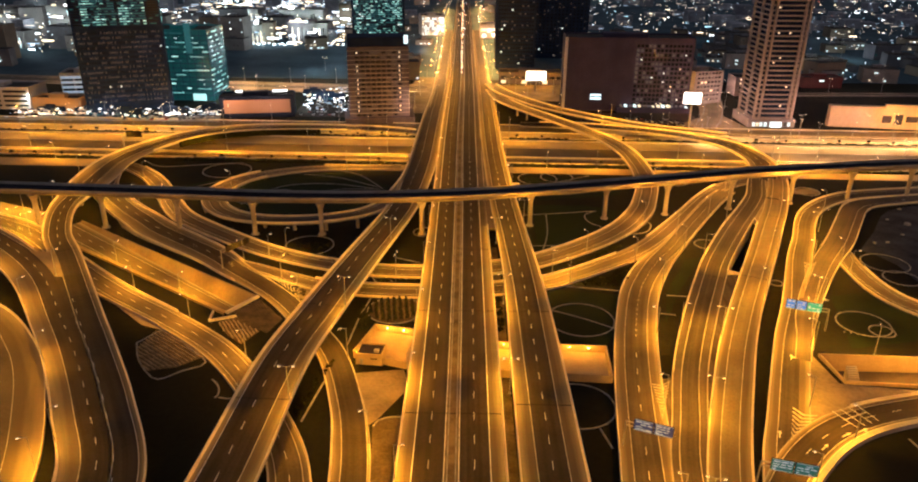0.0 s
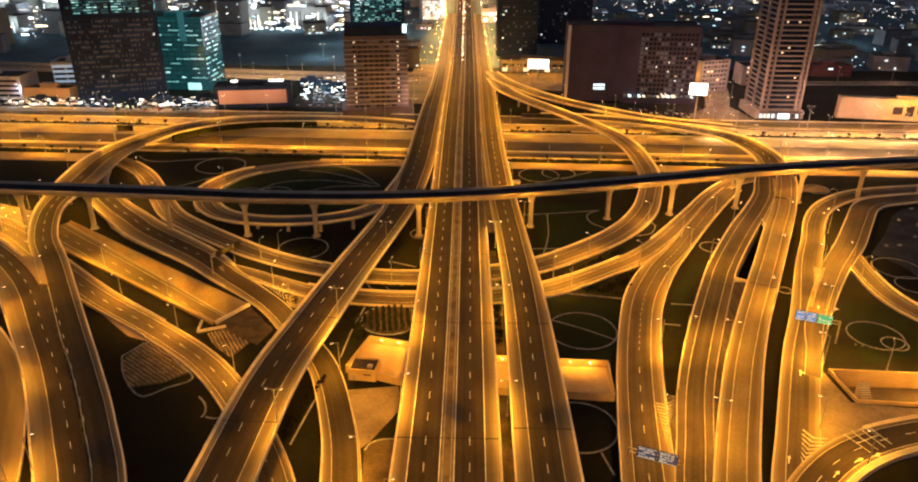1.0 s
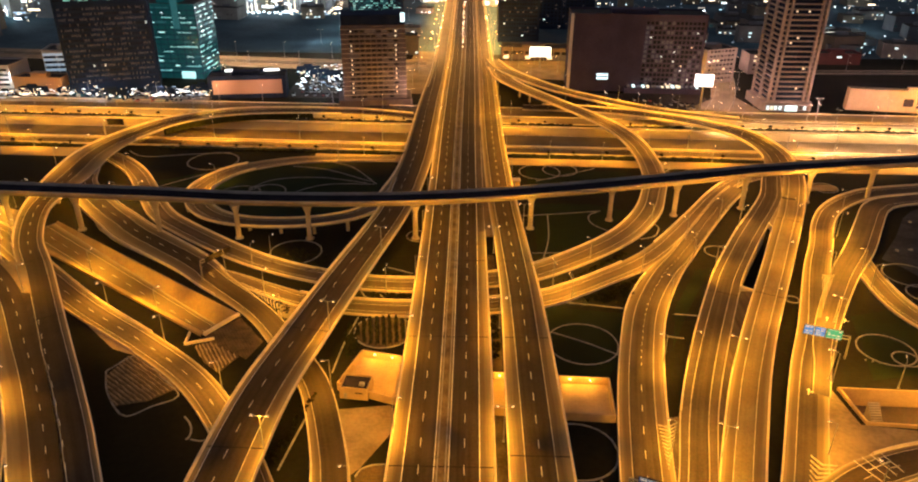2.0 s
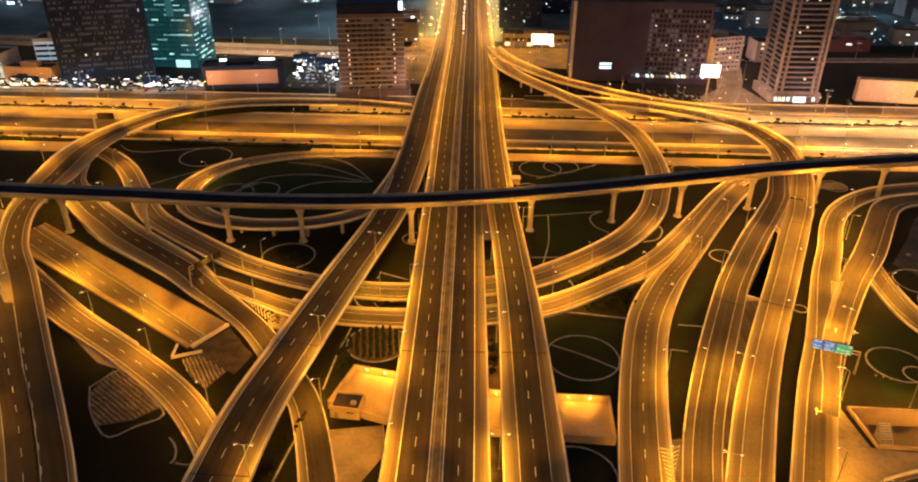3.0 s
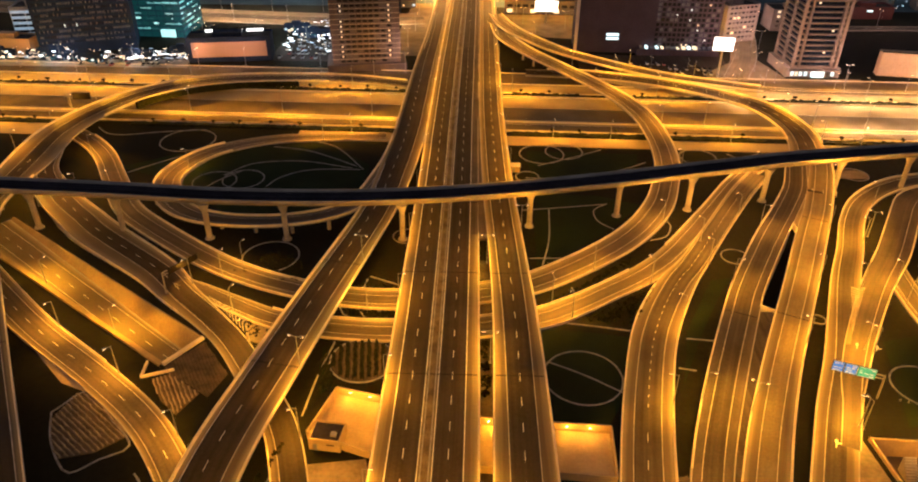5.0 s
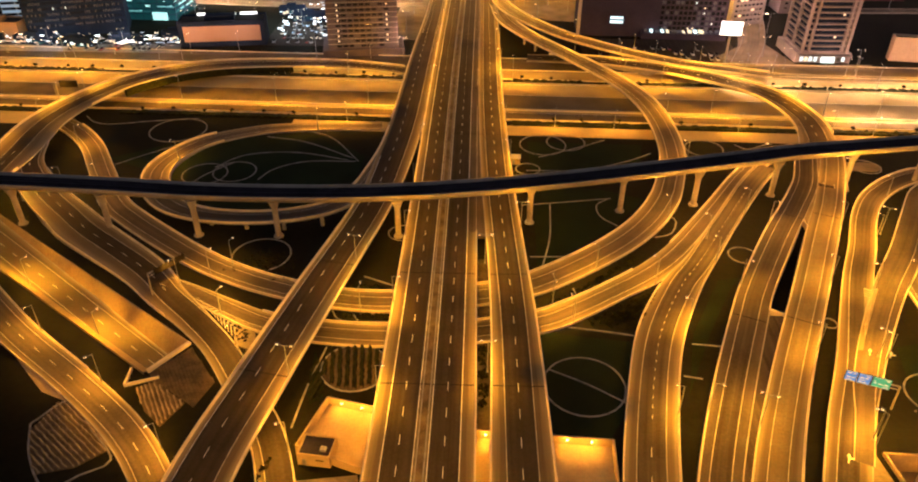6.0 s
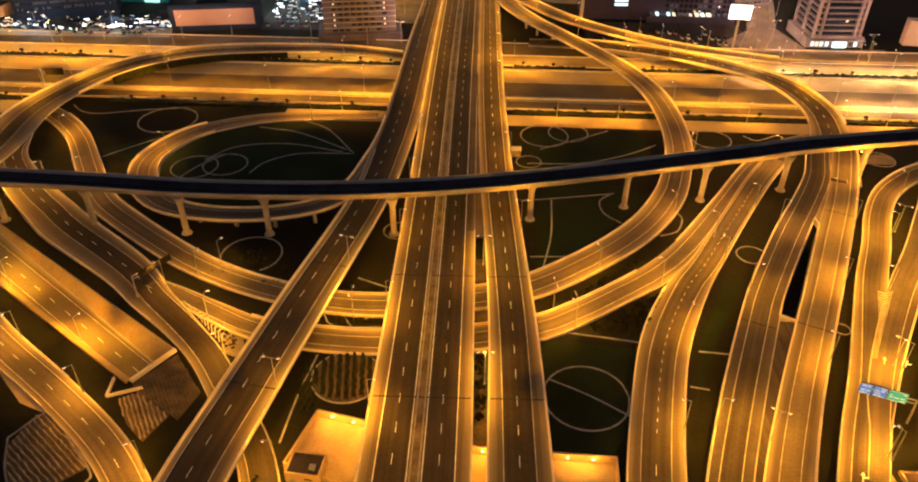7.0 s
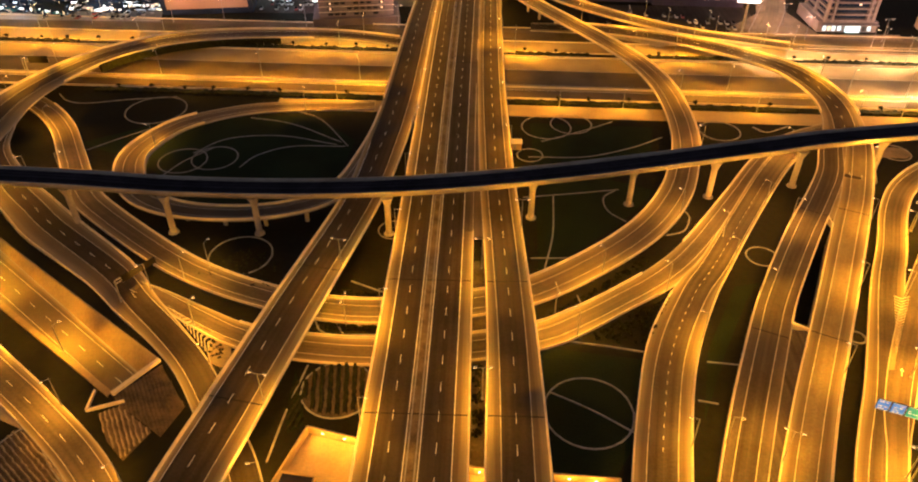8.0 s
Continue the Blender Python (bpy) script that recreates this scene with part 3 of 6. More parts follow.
highway = empty("road", label="wide multi-lane highway crossing under the avenue bridge, flooded with sodium light", category="highway", kind="structure")
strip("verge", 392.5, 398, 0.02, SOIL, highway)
strip("shoulder", 398, 399.5, 0.04, HIGHWAY_EDGE, highway)
# east of x = 20 the lanes are painted paler, in place of stronger light
strip("lanes", 399.5, 408, 0.04, HIGHWAY_DARK, highway, -1500, 20)
strip("lanes", 399.5, 408, 0.04, HIGHWAY, highway, 20)
strip("shoulder", 408, 413.5, 0.04, HIGHWAY_EDGE, highway)
strip("lanes", 413.5, 431, 0.04, HIGHWAY_DARK, highway, -1500, 20)
strip("lanes", 413.5, 431, 0.04, HIGHWAY, highway, 20)
strip("shoulder", 431, 447, 0.04, HIGHWAY_EDGE, highway)
for y in (399.6, 408, 413.5, 431, 446.4):
    strip("lane_line", y - 0.1, y + 0.1, 0.055, PAINT, highway)
strip("verge", 447, 453.5, 0.03, SOIL, highway)
strip("frontage_shoulder", 453.5, 468, 0.04, HIGHWAY_EDGE, highway)
strip("frontage_lanes", 468, 481, 0.04, HIGHWAY_DARK, highway)
strip("frontage_shoulder", 481, 488, 0.04, RAMP, highway)
strip("service_lanes", 381, 392, 0.045, HIGHWAY_EDGE, highway, -78, 1500)
strip("service_lanes", 378, 392, 0.045, HIGHWAY_EDGE, highway, -1500, -192)
for y, h in ((410.5, 0.8), (398.2, 0.9), (447.2, 0.9), (453.2, 0.7), (468, 0.6), (488, 0.5)):
    strip_wall("barrier", y, 0.5, 0, h, BARRIER, highway)


# ---- ground with two openings for the sunken road ----
PIT_WEST = [(-181, 290), (-80.8, 219.2), (-73.4, 231), (-172.2, 302.8)]
PIT_EAST = [(113, 195.5), (114, 180), (134, 178.3), (230, 174), (230, 191), (144, 194)]
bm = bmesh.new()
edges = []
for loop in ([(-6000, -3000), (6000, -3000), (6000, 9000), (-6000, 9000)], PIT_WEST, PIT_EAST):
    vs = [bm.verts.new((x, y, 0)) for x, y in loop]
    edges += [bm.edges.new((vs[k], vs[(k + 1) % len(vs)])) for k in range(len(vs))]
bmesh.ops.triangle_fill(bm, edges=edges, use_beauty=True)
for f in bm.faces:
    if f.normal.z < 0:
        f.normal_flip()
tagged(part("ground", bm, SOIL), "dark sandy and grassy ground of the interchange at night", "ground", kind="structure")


def pit(loop, depths, wall_top, label):
    """A sunken carriageway: retaining walls round an opening, with a floor that follows the given depths."""
    top = empty("road", label=label, category="road", kind="structure")
    n = len(loop)
    verts = [(x, y, d) for (x, y), d in zip(loop, depths)]
    mesh_object("sunken_floor", verts, [tuple(range(n))], HIGHWAY, top, uvs=[(v[0], v[1]) for v in verts])
    for k in range(n):
        a, b = Vector((*loop[k], 0)), Vector((*loop[(k + 1) % n], 0))
        d = (b - a).normalized()
        out = Vector((-d.y, d.x, 0)) * 0.6
        quad = [a, b, b + out, a + out]
        v = [(p.x, p.y, depths[k if i in (0, 3) else (k + 1) % n] - 0.3) for i, p in enumerate(quad)] + [(p.x, p.y, wall_top) for p in quad]
        mesh_object("retaining_wall", v, [(0, 1, 5, 4), (1, 2, 6, 5), (2, 3, 7, 6), (3, 0, 4, 7), (4, 5, 6, 7)], STUCCO, top)
    return top


# ---- elevated railway ----
RAIL = Line([(-420, 330, 17, 9.6), (-300, 308, 17, 9.6), (-202, 300.5, 17, 9.6), (-124, 295.5, 17, 9.6), (-85, 292.3, 17, 9.6), (-40, 292.5, 17, 9.6), (3, 297.3, 17, 9.6), (50, 307.5, 17, 9.6), (112, 324.5, 17, 9.6), (145, 333.5, 17, 9.6), (226, 348.5, 17, 9.6), (330, 362, 17, 9.6), (480, 376, 17, 9.6)])
railway = empty("railway_viaduct", label="dark elevated railway viaduct on round concrete piers", category="viaduct", kind="structure")
beam("deck", RAIL, ((-1, 0, 0.0), (-1, 0, 1.1), (-1, 0.3, 1.1), (-1, 0.45, -0.1), (1, -0.45, -0.1), (1, -0.3, 1.1), (1, 0, 1.1), (1, 0, 0.0), (0.62, 0, -1.9), (-0.62, 0, -1.9)), CONCRETE, railway)
ribbon("track_bed", RAIL, (-1, 0.5), (1, -0.5), -0.06, DARK_DECK, railway)
for off in (-3.0, -1.5, 1.5, 3.0):
    beam("rail", RAIL, [(0, off + u, h) for u, h in ((-0.08, -0.06), (-0.08, 0.16), (0.08, 0.16), (0.08, -0.06))], DARK_DECK, railway)
beam("walkway", RAIL, [(0, u, h) for u, h in ((-0.6, -0.06), (-0.6, 0.3), (0.6, 0.3), (0.6, -0.06))], DARK_DECK, railway)
bm = bmesh.new()
add_tube(bm, (0, 0, -0.3), (0, 0, 0.5), 1.9, 1.7, 14)
add_tube(bm, (0, 0, 0.5), (0, 0, 11.8), 1.05, 1.05, 14)
add_tube(bm, (0, 0, 11.8), (0, 0, 15.12), 1.05, 2.2, 14)
pier = part("pier", bm, CONCRETE, railway)
PIERS = [(-250, 301), (-219, 299), (-188, 297), (-158, 296), (-124, 293.5), (-90, 290.2), (-60.8, 290.5), (-17.2, 291.8), (31, 303), (66.4, 312.5), (96.1, 318.5), (129, 327), (161.8, 335.5), (193, 341), (226, 347), (260, 352)]
pier.location = (*PIERS[0], 0)
for x, y in PIERS[1:]:
    o = pier.copy()
    scene.collection.objects.link(o)
    o.location = (x, y, 0)

# columns under the raised roads
bm = bmesh.new()
add_tube(bm, (0, 0, -0.3), (0, 0, 1.0), 0.75, 0.75, 12)
column_mesh = bpy.data.meshes.new("column")
bm.to_mesh(column_mesh)
bm.free()
column_mesh.materials.append(CONCRETE)
GROUND_ROADS = [line_ol, line_de, line_lb, line_la, line_r1, line_r4, line_br, line_ul]
HIGHWAY_BAND = (376, 492)
for top, line, first in ((bridge, avenue, -262), (right_service, line_rs, -262), (left_overpass, line_lo, -316), (loop_left, line_ll, 60), (side_left, line_sl, 20), (loop_right, line_lr, 12), (inner_loop, line_il, 130), (loop_a, line_la, 500)):
    s = first
    while s < line.s[-1]:
        for off in ((-7.0, 7.0) if line is avenue else (0,)):
            x, y, z, _ = line.at(s, 0, off)
            band = y + 0.035 * x
            free = all(g.clear(x, y, 0.8) for g in GROUND_ROADS if g is not line)
            if z > 3.2 and free and not (HIGHWAY_BAND[0] < band < HIGHWAY_BAND[1] and not 429 < band < 432) and y < 520:
                o = new("column", column_mesh)
                o.parent = top
                o.location, o.scale = (x, y, 0), (1, 1, z - 1.45)
        s += 14


# ---- street lamps ----
THROW, BEAM = 45, 1.18


def street_lamp(arms, height, colour, power, label, reach=1.9, wide=124, spread=False):
    """A tapered steel pole with one or two arms, flat heads with glowing glass, and their light."""
    top = empty("street_lamp", label=label, category="street lamp", group="street lamps of the interchange")
    bm = add_tube(bmesh.new(), (0, 0, -0.02), (0, 0, 0.35), 0.34, 0.28, 8)
    part("pole", add_tube(bm, (0, 0, 0), (0, 0, height), 0.16, 0.08, 8), STEEL, top)
    for sign in ((1, -1) if arms == 2 else (1,)):
        part("arm", add_tube(bmesh.new(), (0, 0, height - 0.15), (sign * reach, 0, height + 0.25), 0.07, 0.05, 6), STEEL, top)
        head = box("lamp_head", sign * reach - 0.45, -0.22, height + 0.14, sign * reach + 0.45, 0.22, height + 0.36, STEEL, top, 0.05)
        box("lamp_glass", sign * reach - 0.36, -0.17, height + 0.06, sign * reach + 0.36, 0.17, height + 0.136, LAMP_GLASS, head)
    where = reach if arms == 1 else 0
    if spread:
        lamp = bpy.data.lights.new("sodium_light", "POINT")
        lamp.energy, lamp.color, lamp.shadow_soft_size = power, colour, 0.3
        beams = ((lamp, 0),)
    else:
        # the reflector throws two beams up and down the road
        lamp = bpy.data.lights.new("sodium_light", "SPOT")
        lamp.energy, lamp.color, lamp.shadow_soft_size = power * BEAM, colour, 0.3
        lamp.spot_size, lamp.spot_blend = radians(wide), 1.0
        beams = ((lamp, THROW), (lamp, -THROW))
    for data, tilt in beams:
        light = new("sodium_light", data)
        light.parent = top
        light.matrix_basis = pose(where, 0, height - 0.05, tilt)
    return top


LAMP_TWO = street_lamp(2, 11, SODIUM, 40000, "tall double-armed steel street lamp with sodium light")
LAMP_MID = street_lamp(2, 11, SODIUM, 48000, "tall double-armed steel lamp between two bridges")
LAMP_ONE = street_lamp(1, 10, SODIUM, 25000, "single-armed steel street lamp with orange sodium light")
LAMP_LOW = street_lamp(1, 10, SODIUM, 13500, "single-armed steel street lamp with weak orange light")
LAMP_HIGH = street_lamp(2, 14, (1.0, 0.415, 0.018), 128000, "tall highway lamp mast with bright sodium light", 2.4, 112)
LAMP_WARM = street_lamp(2, 14, PINKISH, 175000, "tall highway lamp mast with pinkish white light", 2.4, 112)
LAMP_AVENUE = street_lamp(2, 13, (1.0, 0.45, 0.11), 165000, "avenue lamp mast with bright orange lanterns", 2.2)
# these two kinds are fill, added to light facades and ground around them
LAMP_FRONT = street_lamp(2, 12, (1.0, 0.40, 0.035), 15000, "added orange lamp shining all ways to light fronts and paving", spread=True)
LAMP_ROSE = street_lamp(2, 12, (1.0, 0.53, 0.40), 12500, "added pinkish lamp shining all ways to light fronts and paving", spread=True)
LAMP_PALE = street_lamp(2, 11, (0.85, 0.93, 1.0), 15000, "parking lot lamp with cold white light")
LAMP_PLAZA = street_lamp(2, 12, (0.80, 0.93, 1.0), 30000, "plaza lamp mast with bright white light", spread=True)
LAMP_STREET = street_lamp(2, 12, (1.0, 0.60, 0.34), 60000, "street lamp mast with warm white light")
LAMP_SHOP = street_lamp(2, 7, (1.0, 0.86, 0.78), 700, "low shop forecourt lamp with white light", spread=True)
# shines upwards too, added to brighten the viaduct's sides
LAMP_ALL_WAYS = street_lamp(1, 10, (1.0, 0.40, 0.04), 17000, "single-armed street lamp shining all ways to brighten what is near", spread=True)
LAMP_GOLD = street_lamp(1, 10, (1.0, 0.41, 0.012), 41000, "single-armed street lamp with strong golden light")
USED = set()


RAISED = [avenue, line_rs, line_lo, line_ll, line_sl, line_lr, line_la, line_il, line_r2, line_r3, RAIL]


def roofed(x, y, z):
    """Whether a raised road passes over this place."""
    for e in RAISED:
        d = np.hypot(e.p[:, 0] - x, e.p[:, 1] - y)
        k = int(d.argmin())
        if d[k] < e.w[k] / 2 + 3.6 and e.p[k, 2] > z + 2:
            return True
    return False


def put_lamp(kind, x, y, z, rz):
    across = (x + 181) * 0.577 + (y - 290) * 0.817
    on_slope = 9 < across < 17 and -180 < x < -72 and y > 225 and z < 3
    if roofed(x, y, z) or on_slope:
        return
    if kind is LAMP_ONE and np.hypot(RAIL.p[:, 0] - x, RAIL.p[:, 1] - y).min() < 34:
        kind = LAMP_LOW if -140 < x < 60 else LAMP_ALL_WAYS
    if kind in USED:
        copy_thing(kind, pose(x, y, z, 0, 0, rz))
    else:
        USED.add(kind)
        kind.matrix_basis = pose(x, y, z, 0, 0, rz)


def lamps_along(kind, line, side, metres, start, end, spacing):
    """Lamps along one side of a road; the arm of a single lamp points over it."""
    s = start
    while s <= min(end, line.s[-1]):
        x, y, z, turn = line.at(s, side, metres)
        heading = math.degrees(math.atan2(*reversed(tuple(np.array([np.interp(s, line.s, line.n[:, 0]), np.interp(s, line.s, line.n[:, 1])])))))
        put_lamp(kind, x, y, z + 0.02, heading + (180 if side > 0 else 0))
        s += spacing


lamps_along(LAMP_MID, line_rs, -1, -0.9, 40.5, 250, 51.2)
# no lamps are known along this edge; the row is added for its light
lamps_along(LAMP_ONE, avenue, -1, 0.35, 33, 270, 38)
lamps_along(LAMP_LOW, avenue, -1, 0.35, 296, 700, 36)
lamps_along(LAMP_ONE, line_rs, 1, -0.3, 280, 700, 38)
lamps_along(LAMP_ONE, line_il, -1, 0.3, 30, 230, 76)
lamps_along(LAMP_ONE, line_cu, 1, -0.3, 30, 120, 36)
lamps_along(LAMP_TWO, line_lo, 1, -0.3, 34, 240, 54)
lamps_along(LAMP_LOW, line_ll, 1, -0.3, 200, 400, 42)
lamps_along(LAMP_LOW, line_sl, 1, -0.3, 30, 330, 42)
lamps_along(LAMP_GOLD, line_ol, 1, -0.4, 30, 300, 34)
lamps_along(LAMP_ONE, line_ol, -1, 0.4, 90, 300, 34)
lamps_along(LAMP_ONE, line_de, -1, 0.3, 50, 300, 42)
lamps_along(LAMP_ONE, line_lb, 1, -0.3, 30, 330, 36)
lamps_along(LAMP_ONE, line_la, 1, -0.3, 10, 600, 44)
lamps_along(LAMP_ONE, line_r1, 1, -0.3, 40, 280, 40)
# one lamp added to fill a dark stretch of this ramp
lamps_along(LAMP_ONE, line_r2, -1, 0.3, 118, 118, 40)
lamps_along(LAMP_ONE, line_r2, -1, 0.3, 175, 260, 40)
lamps_along(LAMP_TWO, line_r3, -1, 0.25, 35, 130, 40)
lamps_along(LAMP_ONE, line_r3, 1, -0.3, 150, 270, 36)
lamps_along(LAMP_ONE, line_lr, 1, -0.3, 20, 230, 34)
lamps_along(LAMP_ONE, line_fr, -1, 0.3, 40, 400, 40)
lamps_along(LAMP_ONE, line_r4, 1, -0.3, 50, 340, 35)
lamps_along(LAMP_ONE, line_br, 1, -0.3, 44, 100, 44)
put_lamp(LAMP_TWO, 160, 299.3, 0.02, -30)
# three lamps added to brighten the ground by the viaduct's west end
put_lamp(LAMP_TWO, -167, 312.5, 0.05, 40)
put_lamp(LAMP_TWO, -185.3, 284.5, 0.05, 60)
put_lamp(LAMP_TWO, -198.5, 318, 0.05, 50)
lamps_along(LAMP_ONE, line_ci, 1, -0.3, 64, 165, 46)
lamps_along(LAMP_GOLD, line_ul, -1, 0.3, 30, 166, 34)
lamps_along(LAMP_ONE, line_ul, -1, 0.3, 200, 330, 34)
# added for their light on the decks and loops; no lamps are known here
lamps_along(LAMP_TWO, line_rs, 1, -0.3, 266, 266, 38)
for x, y, rz in ((-24.6, 246.3, 80), (35.5, 252.5, 100), (-24.6, 266, 80)):
    put_lamp(LAMP_TWO, x, y, 0.05, rz)
for x, y in ((-102, 289), (-72, 271.5), (-42, 262.5)):
    put_lamp(LAMP_LOW, x, y, 0.1, 60)
# the same rows carried on to the south
lamps_along(LAMP_MID, line_rs, -1, -0.9, -266.7, 0, 51.2)
lamps_along(LAMP_ONE, avenue, -1, 0.35, -236, 0, 38)
lamps_along(LAMP_TWO, line_lo, 1, -0.3, -236, 0, 54)
lamps_along(LAMP_TWO, line_r3, -1, 0.25, -258, 0, 56)
lamps_along(LAMP_ONE, line_sl, 1, -0.3, 380, 640, 80)
for x in (-400, -330, -260, -190, -140, -91, -44, 100, 126, 152, 180, 206, 255, 305, 355, 410):
    put_lamp(LAMP_WARM if x > 200 else LAMP_HIGH, x, 411.2 - 0.035 * x, 0, 90)
for x in (-420, -340, -265, -213, -165, -113, -60, 30, 68, 110, 138, 165, 223, 270, 320, 370):
    put_lamp(LAMP_WARM if x > 160 else LAMP_HIGH, x, 450 - 0.035 * x, 0, 90)
for x in (-235, -52, 48, 76, 104, 134, 164, 196, 228, 260, 300, 340):
    put_lamp(LAMP_ROSE if x > 250 else LAMP_ONE, x, 392.3 - 0.035 * x, 0, -90)
for x in (-380, -300, -230, -160, -105, -50, 60, 110, 160, 220, 280, 340):
    put_lamp(LAMP_ROSE if x > 200 else LAMP_FRONT, x, 468.8 - 0.035 * x, 0, 90)
for k in range(14):
    for x in (-26, 27):
        put_lamp(LAMP_AVENUE if k > 1 else LAMP_HIGH, x, 560 + 55 * k, 0, 0)


# ---- buildings ----
WALL_TAN = material("tan_facade", (0.140, 0.120, 0.125), (0.104, 0.09, 0.094), 0.85, scale=0.1, fine=1.0)
WALL_BROWN = material("brown_facade", (0.072, 0.060, 0.092), (0.054, 0.046, 0.070), 0.8, scale=0.06, fine=0.8)
WALL_WHITE = material("white_facade", (0.62, 0.58, 0.55), (0.48, 0.45, 0.42), 0.8, scale=0.1, fine=1.0)
# its blue is raised in place of haze and cold light on far walls
WALL_DARK = material("dark_facade", (0.020, 0.034, 0.068), (0.014, 0.024, 0.048), 0.9, scale=0.1)
STONE = material("tower_stone", (0.33, 0.29, 0.285), (0.25, 0.22, 0.215), 0.85, scale=0.1, fine=1.0)
MURAL = material("mural_paint", (0.72, 0.56, 0.40), (0.6, 0.45, 0.31), 0.85, scale=0.08, fine=0.8)
GLASS_DARK = material("dark_window", (0.02, 0.022, 0.028), (0.015, 0.016, 0.02), 0.12, scale=0.5)
LIT_WARM = material("lit_window_warm", (0.5, 0.45, 0.35), rough=0.3, glow=(1.0, 0.82, 0.55), power=1.3)
LIT_TEAL = material("lit_window_teal", (0.2, 0.4, 0.4), rough=0.3, glow=(0.28, 0.90, 0.88), power=0.55)
BRIGHT_TEAL = material("bright_window_teal", (0.3, 0.5, 0.5), rough=0.3, glow=(0.50, 0.98, 0.95), power=1.1)
DIM_TEAL = material("dim_window_teal", (0.02, 0.05, 0.06), rough=0.2, glow=(0.10, 0.5, 0.55), power=0.2)
LIT_PALE = material("lit_window_pale", (0.5, 0.5, 0.5), rough=0.3, glow=(0.70, 0.95, 1.0), power=1.7)
DIM_WARM = material("dim_window", (0.05, 0.045, 0.04), rough=0.3, glow=(1.0, 0.76, 0.62), power=0.05)
DIM_COOL = material("dim_window_cool", (0.05, 0.05, 0.06), rough=0.3, glow=(0.75, 0.8, 1.0), power=0.05)
SIGN_WHITE = material("sign_face_white", (0.8, 0.8, 0.8), rough=0.4, glow=(1.0, 0.97, 0.95), power=3.5)
SIGN_PINK = material("billboard_skin", (0.60, 0.42, 0.27), (0.5, 0.34, 0.22), 0.7, scale=0.05)

pane_meshes = {}


def pane_mesh(w, h, mat):
    key = (round(w, 2), round(h, 2), mat.name)
    if key not in pane_meshes:
        bm = add_box(bmesh.new(), -w / 2, -0.12, -h / 2, w / 2, 0.12, h / 2)
        me = bpy.data.meshes.new("window")
        bm.to_mesh(me)
        bm.free()
        me.materials.append(mat)
        pane_meshes[key] = me
    return pane_meshes[key]


def windows(parent, face, width, z0, floors, storey, bays, w, h, chooser, depth, inset=2.0):
    """Panes on one face of a box of that width and depth: face 0 front, 1 left, 2 right."""
    for i in range(floors):
        for j in range(bays):
            mat = chooser(i, j)
            if mat is None:
                continue
            u = -width / 2 + inset + (j + 0.5) * (width - 2 * inset) / bays
            o = new("window", pane_mesh(w, h, mat))
            o.parent = parent
            z = z0 + (i + 0.5) * storey
            o.matrix_basis = (pose(u, -depth / 2, z), pose(-face_half(parent), u, z, 0, 0, 90), pose(face_half(parent), u, z, 0, 0, 90))[face]


def face_half(parent):
    return parent["half_width"]


def joined_panes(name, parent, panes, label=""):
    """Panes too small to pick apart, joined into one part: each is (x, y, z, width, height, material) on a front."""
    mats = list(dict.fromkeys(p[5] for p in panes))
    verts, faces, slots = [], [], []
    for x, y, z, w, h, mat in panes:
        b = len(verts)
        verts.extend([(x + sx * w / 2, y + sy, z + sz * h / 2) for sy in (-0.12, 0.12) for sx, sz in ((-1, -1), (1, -1), (1, 1), (-1, 1))])
        faces.extend([tuple(b + k for k in f) for f in ((0, 1, 2, 3), (1, 5, 6, 2), (4, 0, 3, 7), (3, 2, 6, 7), (5, 4, 7, 6), (4, 5, 1, 0))])
        slots.extend([mats.index(mat)] * 6)
    return tagged(mesh_object(name, verts, faces, mats, parent, label, slots=slots), kind="stuff")


def front_grid(width, z0, floors, storey, bays, w, h, chooser, depth, inset=2.0):
    return [(-width / 2 + inset + (j + 0.5) * (width - 2 * inset) / bays, -depth / 2, z0 + (i + 0.5) * storey, w, h, chooser(i, j)) for i in range(floors) for j in range(bays)]


def block(name, x, y, rz, w, d, h, wall, label, category="building", roof=True):
    """A building: walls, a roof slab behind a parapet and plant boxes."""
    top = empty(name, x, y, 0, rz, label, category)
    top["half_width"] = w / 2
    box("wall", -w / 2, -d / 2, -0.3, w / 2, d / 2, h, wall, top)
    if roof:
        box("roof", -w / 2 + 0.5, -d / 2 + 0.5, h, w / 2 - 0.5, d / 2 - 0.5, h + 0.25, ROOF_DARK, top)
        for x0, y0, x1, y1 in ((-w / 2, -d / 2, w / 2, -d / 2 + 0.4), (-w / 2, d / 2 - 0.4, w / 2, d / 2), (-w / 2, -d / 2 + 0.4, -w / 2 + 0.4, d / 2 - 0.4), (w / 2 - 0.4, -d / 2 + 0.4, w / 2, d / 2 - 0.4)):
            box("parapet", x0, y0, h + 0.003, x1, y1, h + 1.3, wall, top)
        box("roof_plant", -w * 0.2, -d * 0.2, h + 0.25, w * 0.15, d * 0.2, h + 3.2, wall, top, 0.2)
    return top


rng = random.Random(7)


def pick(*pairs):
    """A chooser that draws a material by weight."""
    def choose(i, j):
        r = rng.random() * sum(p for p, _ in pairs)
        for p, m in pairs:
            r -= p
            if r <= 0:
                return m
    return choose


